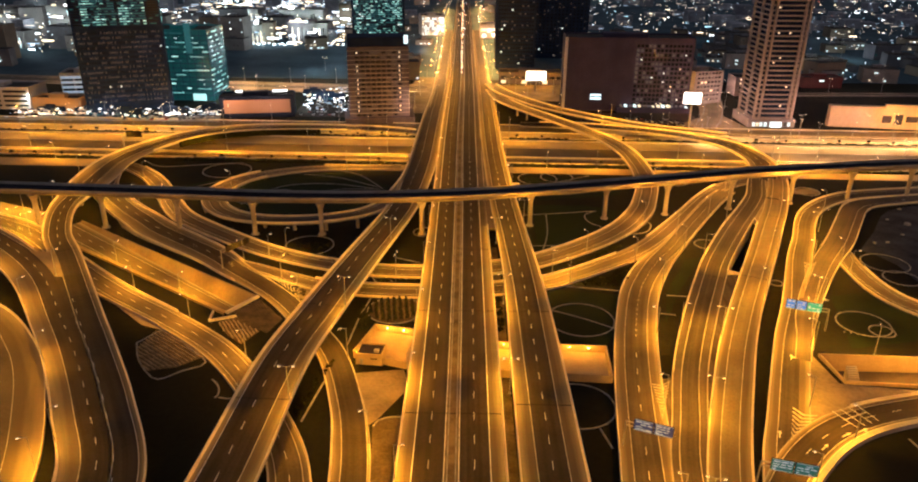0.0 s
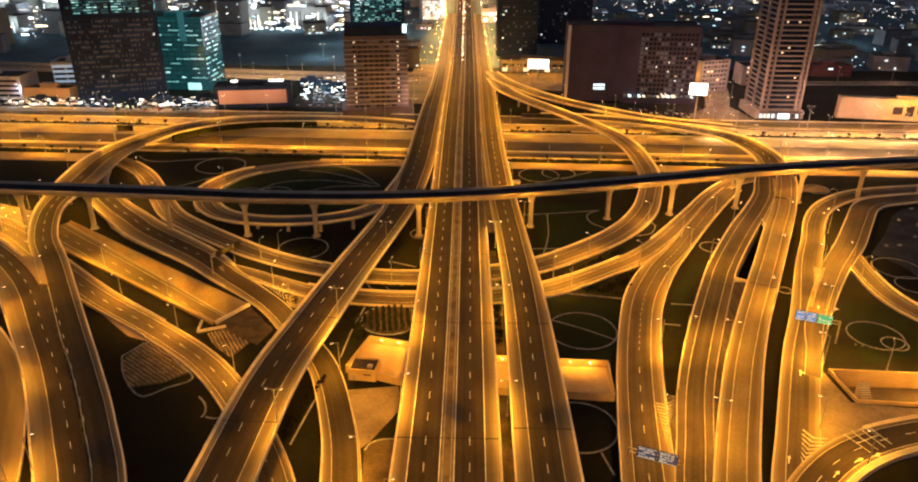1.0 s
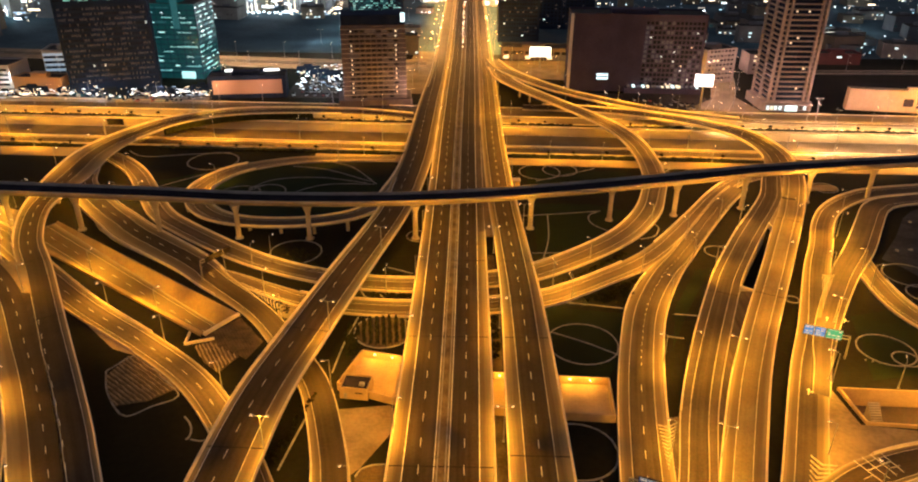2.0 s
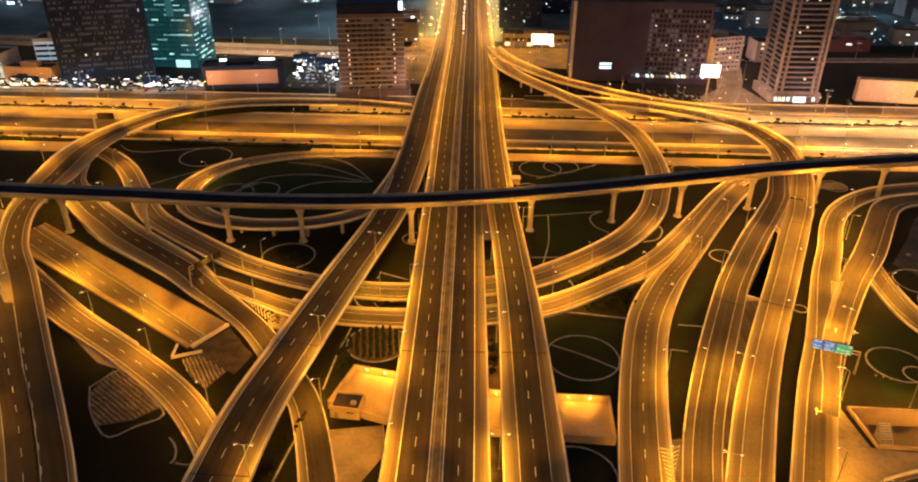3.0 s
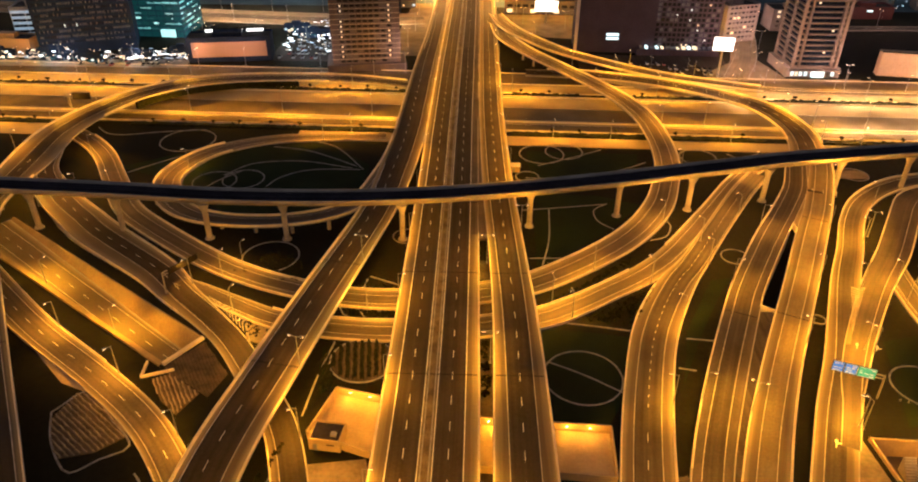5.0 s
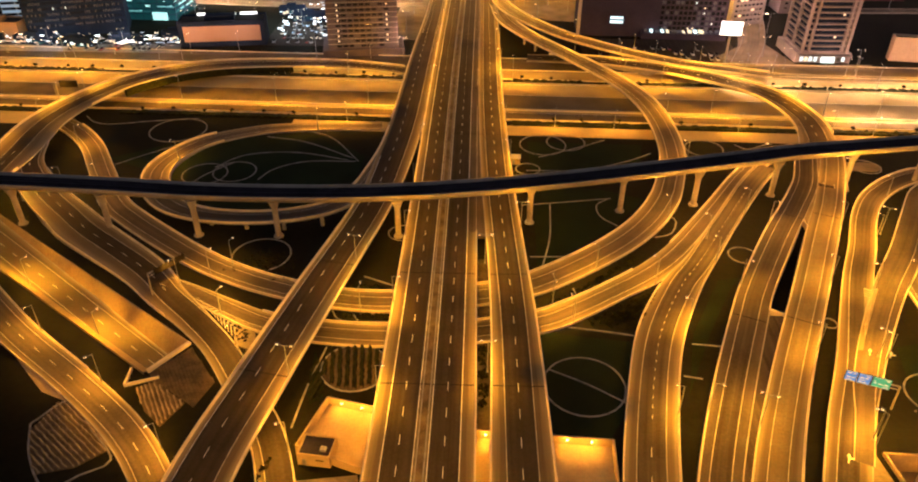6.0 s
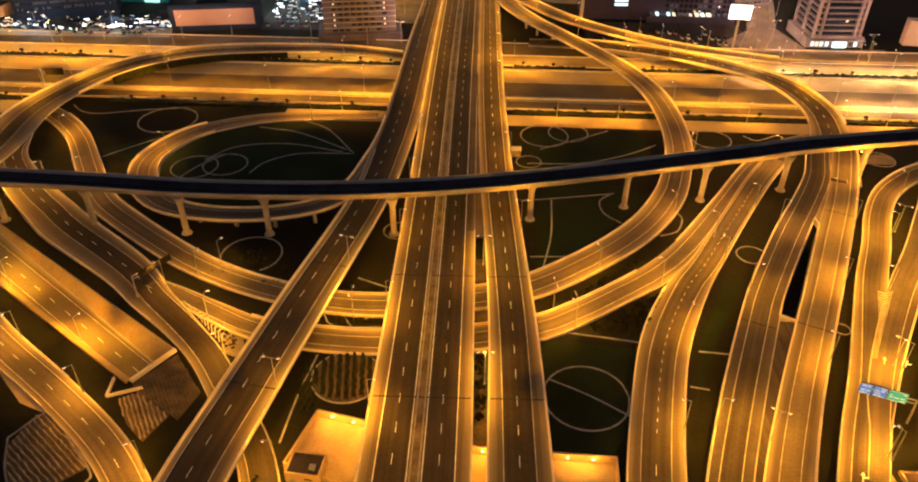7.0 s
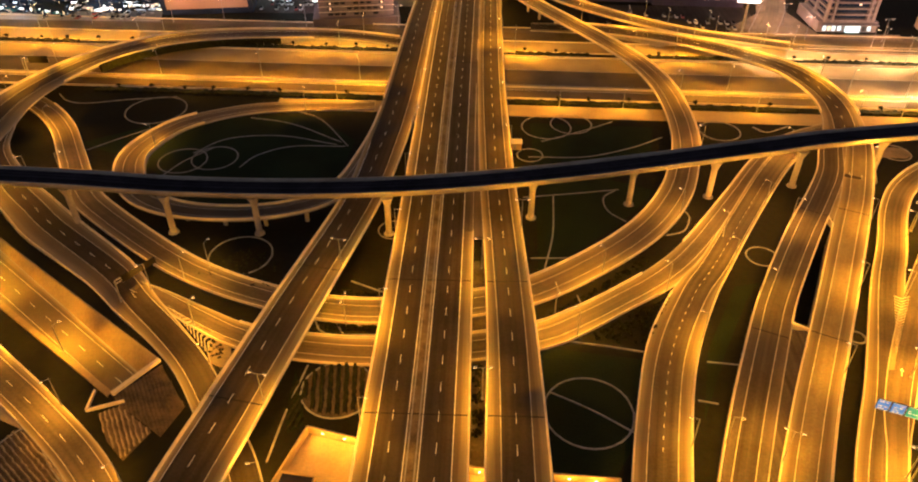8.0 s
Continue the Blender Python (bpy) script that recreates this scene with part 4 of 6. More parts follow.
# The tan hotel block beside the avenue.
hotel = block("hotel", -58.5, 502, 9, 41, 22, 50, WALL_TAN, "tan fifteen-storey block with rows of small dark windows")
windows(hotel, 0, 41, 4, 15, 3.0, 11, 2.7, 1.25, lambda i, j: None if j in (0, 10) else (DIM_WARM if rng.random() < 0.12 else GLASS_DARK), 22, 1)
for i in range(15):
    for u in (-14.2, 14.2):
        if rng.random() < 0.55:
            o = new("window", pane_mesh(1.0, 0.9, LIT_WARM))
            o.parent = hotel
            o.matrix_basis = pose(u, -11.1, 5.5 + i * 3.0)
windows(hotel, 2, 22, 4, 15, 3.0, 5, 2.2, 1.3, pick((8, GLASS_DARK), (1, DIM_WARM)), 22)
windows(hotel, 1, 22, 4, 15, 3.0, 5, 2.2, 1.3, pick((8, GLASS_DARK), (1, DIM_WARM)), 22)
box("podium", -24, -14, -0.3, 24, 12, 4, WALL_TAN, hotel)
box("rooftop_screen", -20, -10.6, 51.4, 20, 10.4, 57.5, WALL_DARK, hotel, 0.3)
box("rooftop_sign", 17.5, -10.8, 53, 20.2, -10.62, 58.5, LIT_PALE, hotel)
for k in range(16):
    box("string_course", -20.7, -11.2, 3.6 + k * 3.0, 20.7, -11.003, 3.95 + k * 3.0, CONCRETE, hotel)

# The brown slab with a plain and a windowed half.
slab = block("office_block", 121, 545, -2.5, 92, 26, 52, WALL_BROWN, "broad dark brown office block, half blank and half gridded with windows")
for i in range(14):
    for j in range(14):
        o = new("window", pane_mesh(2.0, 2.0, GLASS_DARK if rng.random() < 0.7 else DIM_COOL) if rng.random() < 0.955 else pane_mesh(0.9, 0.9, rng.choice((LIT_WARM, LIT_PALE))))
        o.parent = slab
        o.matrix_basis = pose(6 + j * 2.85, -13, 6 + i * 3.2)
box("pale_fin", -46.6, -13.6, 0, -44.6, -12.4, 53, WALL_WHITE, slab)
for k in range(15):
    box("lit_podium_band", -4 + k * 3.4, -17.4, 4.2, -4 + k * 3.4 + rng.uniform(1.2, 3.0), -13.1, rng.uniform(4.7, 5.4), rng.choice((DIM_WARM, LIT_WARM, LIT_PALE, DIM_COOL)), slab)
box("podium", -6, -17.5, -0.3, 47, -13.05, 3.9, WALL_BROWN, slab)
for dx, dz in ((-26, 11), (-26, 8.5)):
    box("blue_sign", dx, -13.5, dz, dx + 8, -13.1, dz + 1.5, LIT_PALE, slab)

# The residential tower with balcony bands.
tower = empty("apartment_tower", 212, 502, 0, 0, "tall pale apartment tower with stacked balcony bands", "tower")
tower["half_width"] = 13
box("core", -12, -13, -0.3, 12, 14, 150, WALL_DARK, tower)
for k in range(46):
    z = 6 + k * 3.2
    box("balcony", -13.4, -14.6, z, -9.6, 14.6, z + 0.85, STONE, tower)
    box("balcony", -7.8, -14.8, z, 9.2, -12.5, z + 0.85, STONE, tower)
for x0, x1, y0, y1 in ((-13.6, -12.0, -15.0, -13.4), (-9.6, -8.4, -15, -13.0), (9.2, 10.6, -15, -13.0), (12.0, 13.6, -15.0, -13.0), (-13.6, -12.2, -1, 1), (-13.6, -12.2, 13.2, 14.8)):
    box("pilaster", x0, y0, -0.3, x1, y1, 152, STONE, tower)
for k in range(46):
    box("spandrel", 10.6, -14.4, 6 + k * 3.2, 12, -13.02, 7 + k * 3.2, STONE, tower)
for k in range(10):
    o = new("window", pane_mesh(1.2, 1.0, LIT_WARM))
    o.parent = tower
    o.matrix_basis = pose(-7 + rng.randrange(9) * 1.9, -13.05, 8.2 + rng.randrange(30) * 3.2)
box("lobby", -1, -17, 0.6, 6, -15.02, 4.6, LIT_PALE, tower)
box("canopy", -15, -19, 4.8, 15, -15.02, 5.3, STONE, tower)
for u in (-13, -10.5, -8, -5, 8, 11):
    box("shop_window", u, -15.3, 1.0, u + 1.6, -15.02, 3.4, rng.choice((LIT_WARM, LIT_PALE, DIM_WARM)), tower)
box("podium", -16, -15.0, -0.3, 16, 16, 5.8, STONE, tower)

# The dark tower and the teal glass block.
def tower_glow(i, j):
    """Offices lit in clusters: dark at both edges of the front, brightest in two bays of the lower floors."""
    if j < 3 or j > 21:
        return GLASS_DARK if rng.random() < 0.85 else DIM_TEAL
    near = noise.noise(Vector((j * 0.19, i * 0.19, 4.2)))
    if near > 0.10:
        return rng.choices((BRIGHT_TEAL, LIT_TEAL, DIM_TEAL), (2, 5, 3))[0]
    return rng.choices((DIM_TEAL, LIT_TEAL, GLASS_DARK), (6, 0.8, 4))[0]


dark_tower = block("office_tower", -246, 532, 20, 58, 26, 118, WALL_DARK, "dark office tower with dotted window rows and teal upper floors")


def dotted(i, j):
    """Narrow blinds lit from behind, in clumps along each floor."""
    if rng.random() < 0.004:
        return LIT_PALE
    near = noise.noise(Vector((j * 0.13, i * 0.7, 8.7)))
    return rng.choices((DIM_WARM, DIM_COOL, GLASS_DARK), (0.6, 5, 2) if near > -0.05 else (0.5, 0.7, 5))[0]


joined_panes("window_grid", dark_tower, front_grid(58, 6, 15, 3.4, 46, 0.5, 1.5, dotted, 26))
joined_panes("window_grid", dark_tower, front_grid(58, 60, 32, 1.75, 26, 2.0, 0.7, tower_glow, 26, 1.0))
windows(dark_tower, 2, 26, 60, 12, 4.6, 5, 4.0, 3.1, pick((4, DIM_TEAL), (2, LIT_TEAL), (4, GLASS_DARK)), 26, 1.0)
for k in range(17):
    box("spandrel", -28.8, -13.25, 5.2 + k * 3.4, 28.8, -13.003, 5.6 + k * 3.4, WALL_DARK, dark_tower)
for k in range(4):
    box("fin", -28.9 + k * 19, -13.6, 58, -28.1 + k * 19, -13.003, 118, WALL_DARK, dark_tower)
# the whole wall glows, in place of inside light and teal haze
GLASS_TEAL = material("teal_curtain_wall", (0.015, 0.06, 0.065), (0.01, 0.04, 0.045), 0.15, scale=0.05, fine=0.4, glow=(0.05, 0.46, 0.50), power=0.075)
teal = block("glass_office", -214, 573, -3, 46, 34, 52, GLASS_TEAL, "teal glass office block with glowing floor bands")
for k in range(14):
    z = 4.4 + k * 3.45
    box("floor_edge", -23.1, -17.2, z - 0.5, 23.1, -17.003, z - 0.15, WALL_DARK, teal)
    box("floor_edge", 23.003, -17.0, z - 0.5, 23.2, 17.0, z - 0.15, WALL_DARK, teal)
    u = -22.6
    while u < 22:
        w = min(rng.choice((1.4, 2.2, 3.6, 5.5, 9.0)), 22.6 - u)
        if rng.random() < (0.86 if u < -14 else 0.5):
            h = rng.choice((0.45, 0.6, 0.8, 1.2))
            box("lit_band", u, -17.15, z + 1.0, u + w - 0.25, -17.02, z + 1.0 + h, rng.choices((LIT_TEAL, DIM_TEAL, BRIGHT_TEAL, LIT_PALE), (6, 4, 1.6, 0.3))[0], teal)
        u += w
    u = -16.4
    while u < 15.5:
        w = min(rng.choice((2.0, 3.6, 6.0)), 16.4 - u)
        if rng.random() < 0.7:
            box("lit_band", 23.02, u, z + 0.9, 23.15, u + w - 0.3, z + 0.9 + rng.choice((0.6, 0.9, 1.3)), rng.choices((LIT_TEAL, DIM_TEAL, BRIGHT_TEAL), (5, 4, 1.5))[0], teal)
        u += w
for k in range(9):
    box("mullion", -23.1 + k * 5.72, -17.28, 0, -22.85 + k * 5.72, -17.16, 52.0, WALL_DARK, teal)
box("stair_tower", 6, -17.9, 36, 11, -17.3, 58, DIM_TEAL, teal, 0.1)
box("entrance_front", 7, -18.4, 0.4, 17, -17.4, 5.4, BRIGHT_TEAL, teal, 0.1)
glow_back = block("glass_tower", -72, 640, 4, 44, 30, 88, WALL_DARK, "tower behind the hotel glowing teal at its upper floors")
joined_panes("window_grid", glow_back, front_grid(44, 36, 30, 1.65, 20, 1.9, 0.7, pick((2.4, LIT_TEAL), (0.9, BRIGHT_TEAL), (0.2, LIT_PALE), (5, DIM_TEAL), (4, GLASS_DARK)), 30))

# Low buildings on the west side.
garage = block("parking_garage", -345, 533, 0, 60, 24, 15, WALL_WHITE, "low white parking garage with open dark decks")
for k in range(4):
    for j in range(3):
        box("opening", -28 + j * 19.5, -12.15, 2 + k * 3.4, -28 + j * 19.5 + 17, -11.9, 3.6 + k * 3.4, GLASS_DARK, garage)
garage_two = block("parking_garage", -288, 552, 10, 28, 22, 22, WALL_WHITE, "white striped garage with bands glowing in place of floodlight")
# the facade bands emit light themselves, in place of bluish floodlight
COOL_GLOW = material("panel_glow", (0.5, 0.55, 0.6), rough=0.6, glow=(0.55, 0.75, 0.95), power=0.42)
for k in range(5):
    box("lit_band", -13.6, -11.35, 4.6 + k * 3.6, 13.6, -11.02, 6.4 + k * 3.6, COOL_GLOW, garage_two)
    for j in range(3):
        box("opening", -13 + j * 9, -11.15, 2.9 + k * 3.6, -5 + j * 9, -10.9, 4.5 + k * 3.6, GLASS_DARK, garage_two)
hall = block("low_hall", -290, 516, -3, 34, 14, 10, SIGN_PINK, "windowless tan hall beside the highway")

# Billboards and signs.
hoarding = block("billboard_building", -145.7, 511, 8.5, 51, 16, 14.2, WALL_DARK, "long low building fronted by a blank tan billboard")
box("billboard_skin", -22.8, -8.3, 3.2, 22.8, -8.05, 12.6, material("billboard_vinyl", (0.40, 0.27, 0.19), (0.35, 0.235, 0.165), 0.7, scale=0.05), hoarding)
for x0, z0, x1, z1 in ((-25.5, 12.603, 25.5, 14.4), (-25.5, 1.2, 25.5, 3.197), (-25.5, 3.2, -22.803, 12.6), (22.803, 3.2, 25.5, 12.6)):
    box("billboard_frame", x0, -8.7, z0, x1, -8.003, z1, WALL_DARK, hoarding)
for k in range(3):
    box("roof_light", -16 + k * 13, 7, 14.9, -6 + k * 13, 7.4, 16.2, SIGN_WHITE, hoarding)


def pole_sign(x, y, rz, w, h, z, label):
    top = empty("pole_sign", x, y, 0, rz, label, "billboard")
    part("pole", add_tube(bmesh.new(), (0, 0, -0.3), (0, 0, z), 0.7, 0.55, 12), STEEL, top)
    box("sign_box", -w / 2, -0.5, z, w / 2, 0.5, z + h, STEEL, top, 0.1)
    box("sign_face", -w / 2 + 0.3, -0.56, z + 0.3, w / 2 - 0.3, -0.503, z + h - 0.3, SIGN_WHITE, top)
    return top


pole_sign(61, 604, 0, 17, 8, 8.5, "glowing white billboard on a single pole")
pole_sign(154.8, 484.5, -8, 12, 8.2, 16.2, "glowing white billboard on a tall steel pole")
mural = block("hoarding_wall", 312, 486, -9, 118, 6, 13, MURAL, "long pale hoarding wall with faded dark artwork")
for dx, dz, w, h in ((-25, 4, 6, 5), (-17, 3, 5, 7), (-10, 5, 8, 4), (10, 2, 14, 6), (30, 4, 9, 5)):
    box("artwork", dx, -3.06, dz, dx + w, -3.003, dz + h, WALL_BROWN, mural)
for x, y, rz, w, d, h in ((186, 570, 20, 26, 22, 24), (196, 610, 18, 34, 26, 16), (240, 600, 0, 36, 20, 14)):
    b = block("low_block", x, y, rz, w, d, h, STONE, "pale mid-rise block behind the tower")
    windows(b, 0, w, 2, int(h / 3.4), 3.3, 7, 2.0, 1.3, pick((5, GLASS_DARK), (2, DIM_WARM), (1, LIT_WARM)), d)

# Towers and shops farther off.
for x, y, w, d, h, lab in ((50, 722, 38, 30, 96, "dark tower beside the avenue with few lit windows"), (101, 790, 58, 30, 88, "broad dark tower beside the avenue")):
    t = block("office_tower", x, y, 0, w, d, h, WALL_DARK, lab)
    joined_panes("window_grid", t, front_grid(w, 4, 23, 3.5, 14, 1.5, 1.2, pick((40, GLASS_DARK), (4, DIM_COOL), (2, DIM_WARM), (0.5, LIT_PALE)), d))
arcade = block("low_hall", 60, 640, -4, 56, 20, 9, WALL_TAN, "low arcade with warmly lit openings")
for k in range(9):
    box("lit_opening", -26 + k * 6, -10.3, 1.0, -26 + k * 6 + 4.2, -10.02, 3.6, DIM_WARM if k % 3 else LIT_WARM, arcade)
    box("lit_opening", -26 + k * 6, -10.3, 5.0, -26 + k * 6 + 4.2, -10.02, 7.2, GLASS_DARK, arcade)
# the walls glow red themselves, in place of red light falling on them
shop = block("shop", 310, 634, 0, 34, 16, 8, material("red_glow_wall", (0.055, 0.013, 0.013), rough=0.6, glow=(1.0, 0.10, 0.10), power=0.012), "low shop with faintly glowing red walls")
box("lit_sign", -3, -8.3, 5.6, 1, -8.02, 6.8, LIT_PALE, shop)
screen = block("mall_front", -40, 955, 12, 30, 24, 24, WALL_WHITE, "distant building with a huge glowing white front")
for k in range(9):
    for i in range(7):
        if rng.random() < 0.72:
            box("glowing_front", -14 + k * 3.1, -12.4, 1.5 + i * 3.1, -14 + k * 3.1 + rng.uniform(1.2, 2.9), -12.02, 1.5 + i * 3.1 + rng.uniform(0.8, 2.8), rng.choice((LIT_PALE, LIT_PALE, SIGN_WHITE, LIT_WARM)), screen)
screen_two = block("mall_front", 34, 930, 0, 26, 18, 16, WALL_WHITE, "distant building with a pale glowing band")
for dx, dz, w, h in ((-12, 9, 7, 3), (-4, 8, 5, 4), (3, 10, 9, 2), (-10, 2, 4, 3), (2, 3, 3, 3)):
    box("glowing_front", dx, -9.4, dz, dx + w, -9.02, dz + h, rng.choice((SIGN_WHITE, LIT_PALE, LIT_WARM)), screen_two)

# ---- the distant city ----
rng = random.Random(21)
verts, faces, slots, glow_v, glow_f, glow_s = [], [], [], [], [], []


def add_block(x, y, w, d, h):
    b = len(verts)
    verts.extend([(x + sx * w / 2, y + sy * d / 2, z) for z in (-0.2, h) for sx, sy in ((-1, -1), (1, -1), (1, 1), (-1, 1))])
    faces.extend([tuple(b + k for k in f) for f in ((0, 1, 5, 4), (1, 2, 6, 5), (2, 3, 7, 6), (3, 0, 4, 7), (4, 5, 6, 7))])


def add_spark(x, y, z, s, slot, stretch=1.0):
    b = len(glow_v)
    w = s * stretch
    glow_v.extend([(x - w, y, z - s * 0.7), (x + w, y, z - s * 0.7), (x + w, y, z + s * 0.7), (x - w, y, z + s * 0.7), (x - w, y + s, z + s * 0.7), (x + w, y + s, z + s * 0.7)])
    glow_f.extend([(b, b + 1, b + 2, b + 3), (b + 3, b + 2, b + 5, b + 4)])
    glow_s.extend([slot, slot])


def spark_kind():
    return rng.choices((0, 1, 2, 3, 4, 5), (4, 3, 2, 0.5, 10, 8))[0]


NEAR = []
for k in range(1000):
    y = 640 + 1800 * rng.random() ** 1.2
    x = rng.uniform(-0.85, 0.85) * (y + 150)
    if abs(x) < 44 or (-240 < x < -110 and y < 830) or (-440 < x < -110 and y < 760) or (y < 830 and 20 < x < 135) or (y < 690 and 190 < x < 260) or (y < 660 and x > 270):
        continue
    h = rng.choice((5, 6, 8, 9, 12, 15)) if x > 0 else rng.choice((6, 9, 12, 16, 24, 34))
    w, d = rng.uniform(12, 34), rng.uniform(10, 26)
    if y < 1010 and abs(x) < 700 and len(NEAR) < 175:
        NEAR.append((x, y, w, d, h))
        continue
    add_block(x, y, w, d, h)
    for _ in range(rng.randint(1, 5) + (3 if x < 0 else 0)):
        add_spark(x + rng.uniform(-0.5, 0.5) * w, y - d / 2 - 0.4, rng.uniform(1, h), rng.uniform(0.25, 0.65), spark_kind(), rng.choice((1, 1, 1, 2.5)))
for k in range(2200):
    y = 590 + 1900 * rng.random()
    x = rng.uniform(-0.85, 0.85) * (y + 150)
    if (y < 660 and x < 260) or abs(x) < 30 or (-440 < x < -110 and y < 800):
        continue
    add_spark(x, y, rng.uniform(3, 8), rng.uniform(0.22, 0.6), spark_kind())
# shop signs and headlights crowded at the foot of the dark tower
for k in range(330):
    x = rng.uniform(-316, -165)
    add_spark(x, 497 + 0.06 * (x + 240) + rng.uniform(-3, 14), rng.uniform(0.5, 5.5), rng.uniform(0.10, 0.34), rng.choice((0, 1, 4, 4, 4, 5, 5)), rng.choice((1, 1, 2, 5, 9)))
for k in range(130):
    add_spark(rng.uniform(-120, -76), rng.uniform(520, 590), rng.uniform(0.6, 5), rng.uniform(0.15, 0.4), rng.choice((1, 4, 5)), rng.choice((1, 2, 4)))
# the busy lit quarter on the west side
for k in range(2600):
    x, y = (rng.uniform(-420, -120), rng.uniform(835, 1300)) if k % 3 else (rng.uniform(-800, -430), rng.uniform(770, 1150))
    add_spark(x, y, rng.uniform(1, 18), rng.uniform(0.4, 1.0), rng.choices((0, 1, 4, 5), (3, 2.5, 5, 5))[0], rng.choice((0.6, 1, 1.5, 4, 7)))
for k in range(46):
    x = -400 + k * 6
    add_spark(x, 838 + rng.uniform(-1, 1), rng.uniform(2, 5), rng.uniform(0.6, 1.0), rng.choice((0, 1)), 1.6)
for k in range(150):
    y = 640 + 9.5 * k
    add_spark(-1 + rng.uniform(-0.6, 0.6), y, rng.uniform(8, 11), rng.uniform(0.3, 0.62), rng.choice((0, 0, 6)))
    if rng.random() < 0.8:
        add_spark(rng.choice((-23, 23, -30, 32)) + rng.uniform(-1, 1), y + rng.uniform(-4, 4), rng.uniform(1, 10), rng.uniform(0.3, 0.6), rng.choice((6, 0, 1, 4)))
    if rng.random() < 0.5:
        add_spark(rng.uniform(-9, 9), y + 300, 1.0, rng.uniform(0.3, 0.6), rng.choice((0, 1, 3)))
for k in range(2500):
    y = 850 + 1500 * rng.random()
    add_spark(rng.uniform(0.12, 0.8) * (y + 150), y, rng.uniform(2, 9), rng.uniform(0.3, 0.75), spark_kind(), rng.choice((1, 1, 1, 3, 6)))
SPARKS = [material("spark_warm", (0.8, 0.7, 0.5), glow=(1.0, 0.80, 0.55), power=4), material("spark_white", (0.8, 0.8, 0.8), glow=(0.80, 0.92, 1.0), power=5), material("spark_blue", (0.5, 0.7, 0.8), glow=(0.45, 0.80, 1.0), power=2.5), material("spark_red", (0.8, 0.3, 0.2), glow=(1.0, 0.25, 0.15), power=2), material("spark_faint_warm", (0.6, 0.5, 0.4), glow=(1.0, 0.86, 0.74), power=0.6), material("spark_faint_cool", (0.4, 0.5, 0.6), glow=(0.55, 0.75, 1.0), power=0.75), material("spark_amber", (0.8, 0.5, 0.2), glow=(1.0, 0.5, 0.16), power=4)]
# the raised blue-grey stands in for haze over the far blocks
CITY = material("city_blocks", (0.34, 0.36, 0.40), (0.16, 0.17, 0.20), 0.8, scale=0.02, fine=0.3)
tagged(mesh_object("distant_buildings", verts, faces, CITY), "low dark city blocks spreading to the distance", "buildings", kind="stuff")
tagged(mesh_object("city_lights", glow_v, glow_f, SPARKS, slots=glow_s), "countless small lamps and lit windows of the far city", "lights", kind="stuff")

CITY_WALLS = [material("city_wall_" + n, p, q, 0.85, scale=0.06, fine=0.8) for n, p, q in (("pale", (0.30, 0.29, 0.27), (0.22, 0.21, 0.20)), ("grey", (0.17, 0.175, 0.19), (0.12, 0.125, 0.14)), ("sand", (0.24, 0.2, 0.15), (0.18, 0.15, 0.115)))]
CITY_LABELS = ("low pale city building with a few lit windows", "low grey city building with a few lit windows", "low sand-coloured city building with a few lit windows")
for x, y, w, d, h in NEAR:
    j = rng.randrange(3)
    b = empty("city_building", x, y, 0, rng.uniform(-14, 14), CITY_LABELS[j], "building", "city buildings")
    box("wall", -w / 2, -d / 2, -0.3, w / 2, d / 2, h, CITY_WALLS[j], b)
    box("roof", -w / 2 + 0.4, -d / 2 + 0.4, h, w / 2 - 0.4, d / 2 - 0.4, h + 0.3, ROOF_DARK, b)
    box("roof_plant", -w * 0.2, -d * 0.1, h + 0.3, w * 0.1, d * 0.2, h + 2.4, CITY_WALLS[1], b)
    bays, rows = max(2, int(w / 4)), max(1, int(h / 3.4))
    panes = {}
    for _ in range(rng.randint(2, 5) + (4 if x < 0 else 0)):
        i, j = rng.randrange(rows), rng.randrange(bays)
        panes[i, j] = (-w / 2 + (j + 0.5) * w / bays, -d / 2, 1.9 + 3.3 * i, rng.choice((1.2, 2.0, 2.8)), 1.2, rng.choices((LIT_WARM, LIT_PALE, SIGN_WHITE, DIM_TEAL, DIM_WARM), (4, 4, 1, 2, 3))[0])
    joined_panes("glazing", b, list(panes.values()))

# The floodlit quarter on the west side: pale halls with tall lit openings.
for x, y, rz, w, d, h in ((-505, 830, -18, 60, 24, 17), (-470, 905, -14, 44, 30, 22), (-560, 930, -18, 70, 30, 20), (-530, 1010, -14, 60, 34, 26), (-640, 1060, -20, 80, 30, 18), (-250, 880, -8, 52, 26, 20), (-180, 880, -6, 48, 26, 22), (-300, 930, -8, 40, 30, 16), (-215, 1010, -4, 60, 24, 24), (-320, 1080, -8, 64, 30, 18), (-150, 990, 0, 40, 30, 18)):
    b = block("market_hall", x, y, rz, w, d, h, CITY_WALLS[0], "pale floodlit hall with tall bright openings", "building")
    n, panes = int(w / 2.4), []
    for i in range(n):
        u = -w / 2 + 0.8 + i * (w - 1.6) / n
        tall = h * rng.uniform(0.3, 0.85)
        wide = rng.uniform(0.5, 1.3)
        panes.append((u + wide / 2, -d / 2 - 0.1, 0.25 + tall / 2, wide, tall - 0.5, rng.choices((LIT_PALE, LIT_WARM, GLASS_DARK, DIM_COOL), (1.6, 2, 4, 4))[0]))
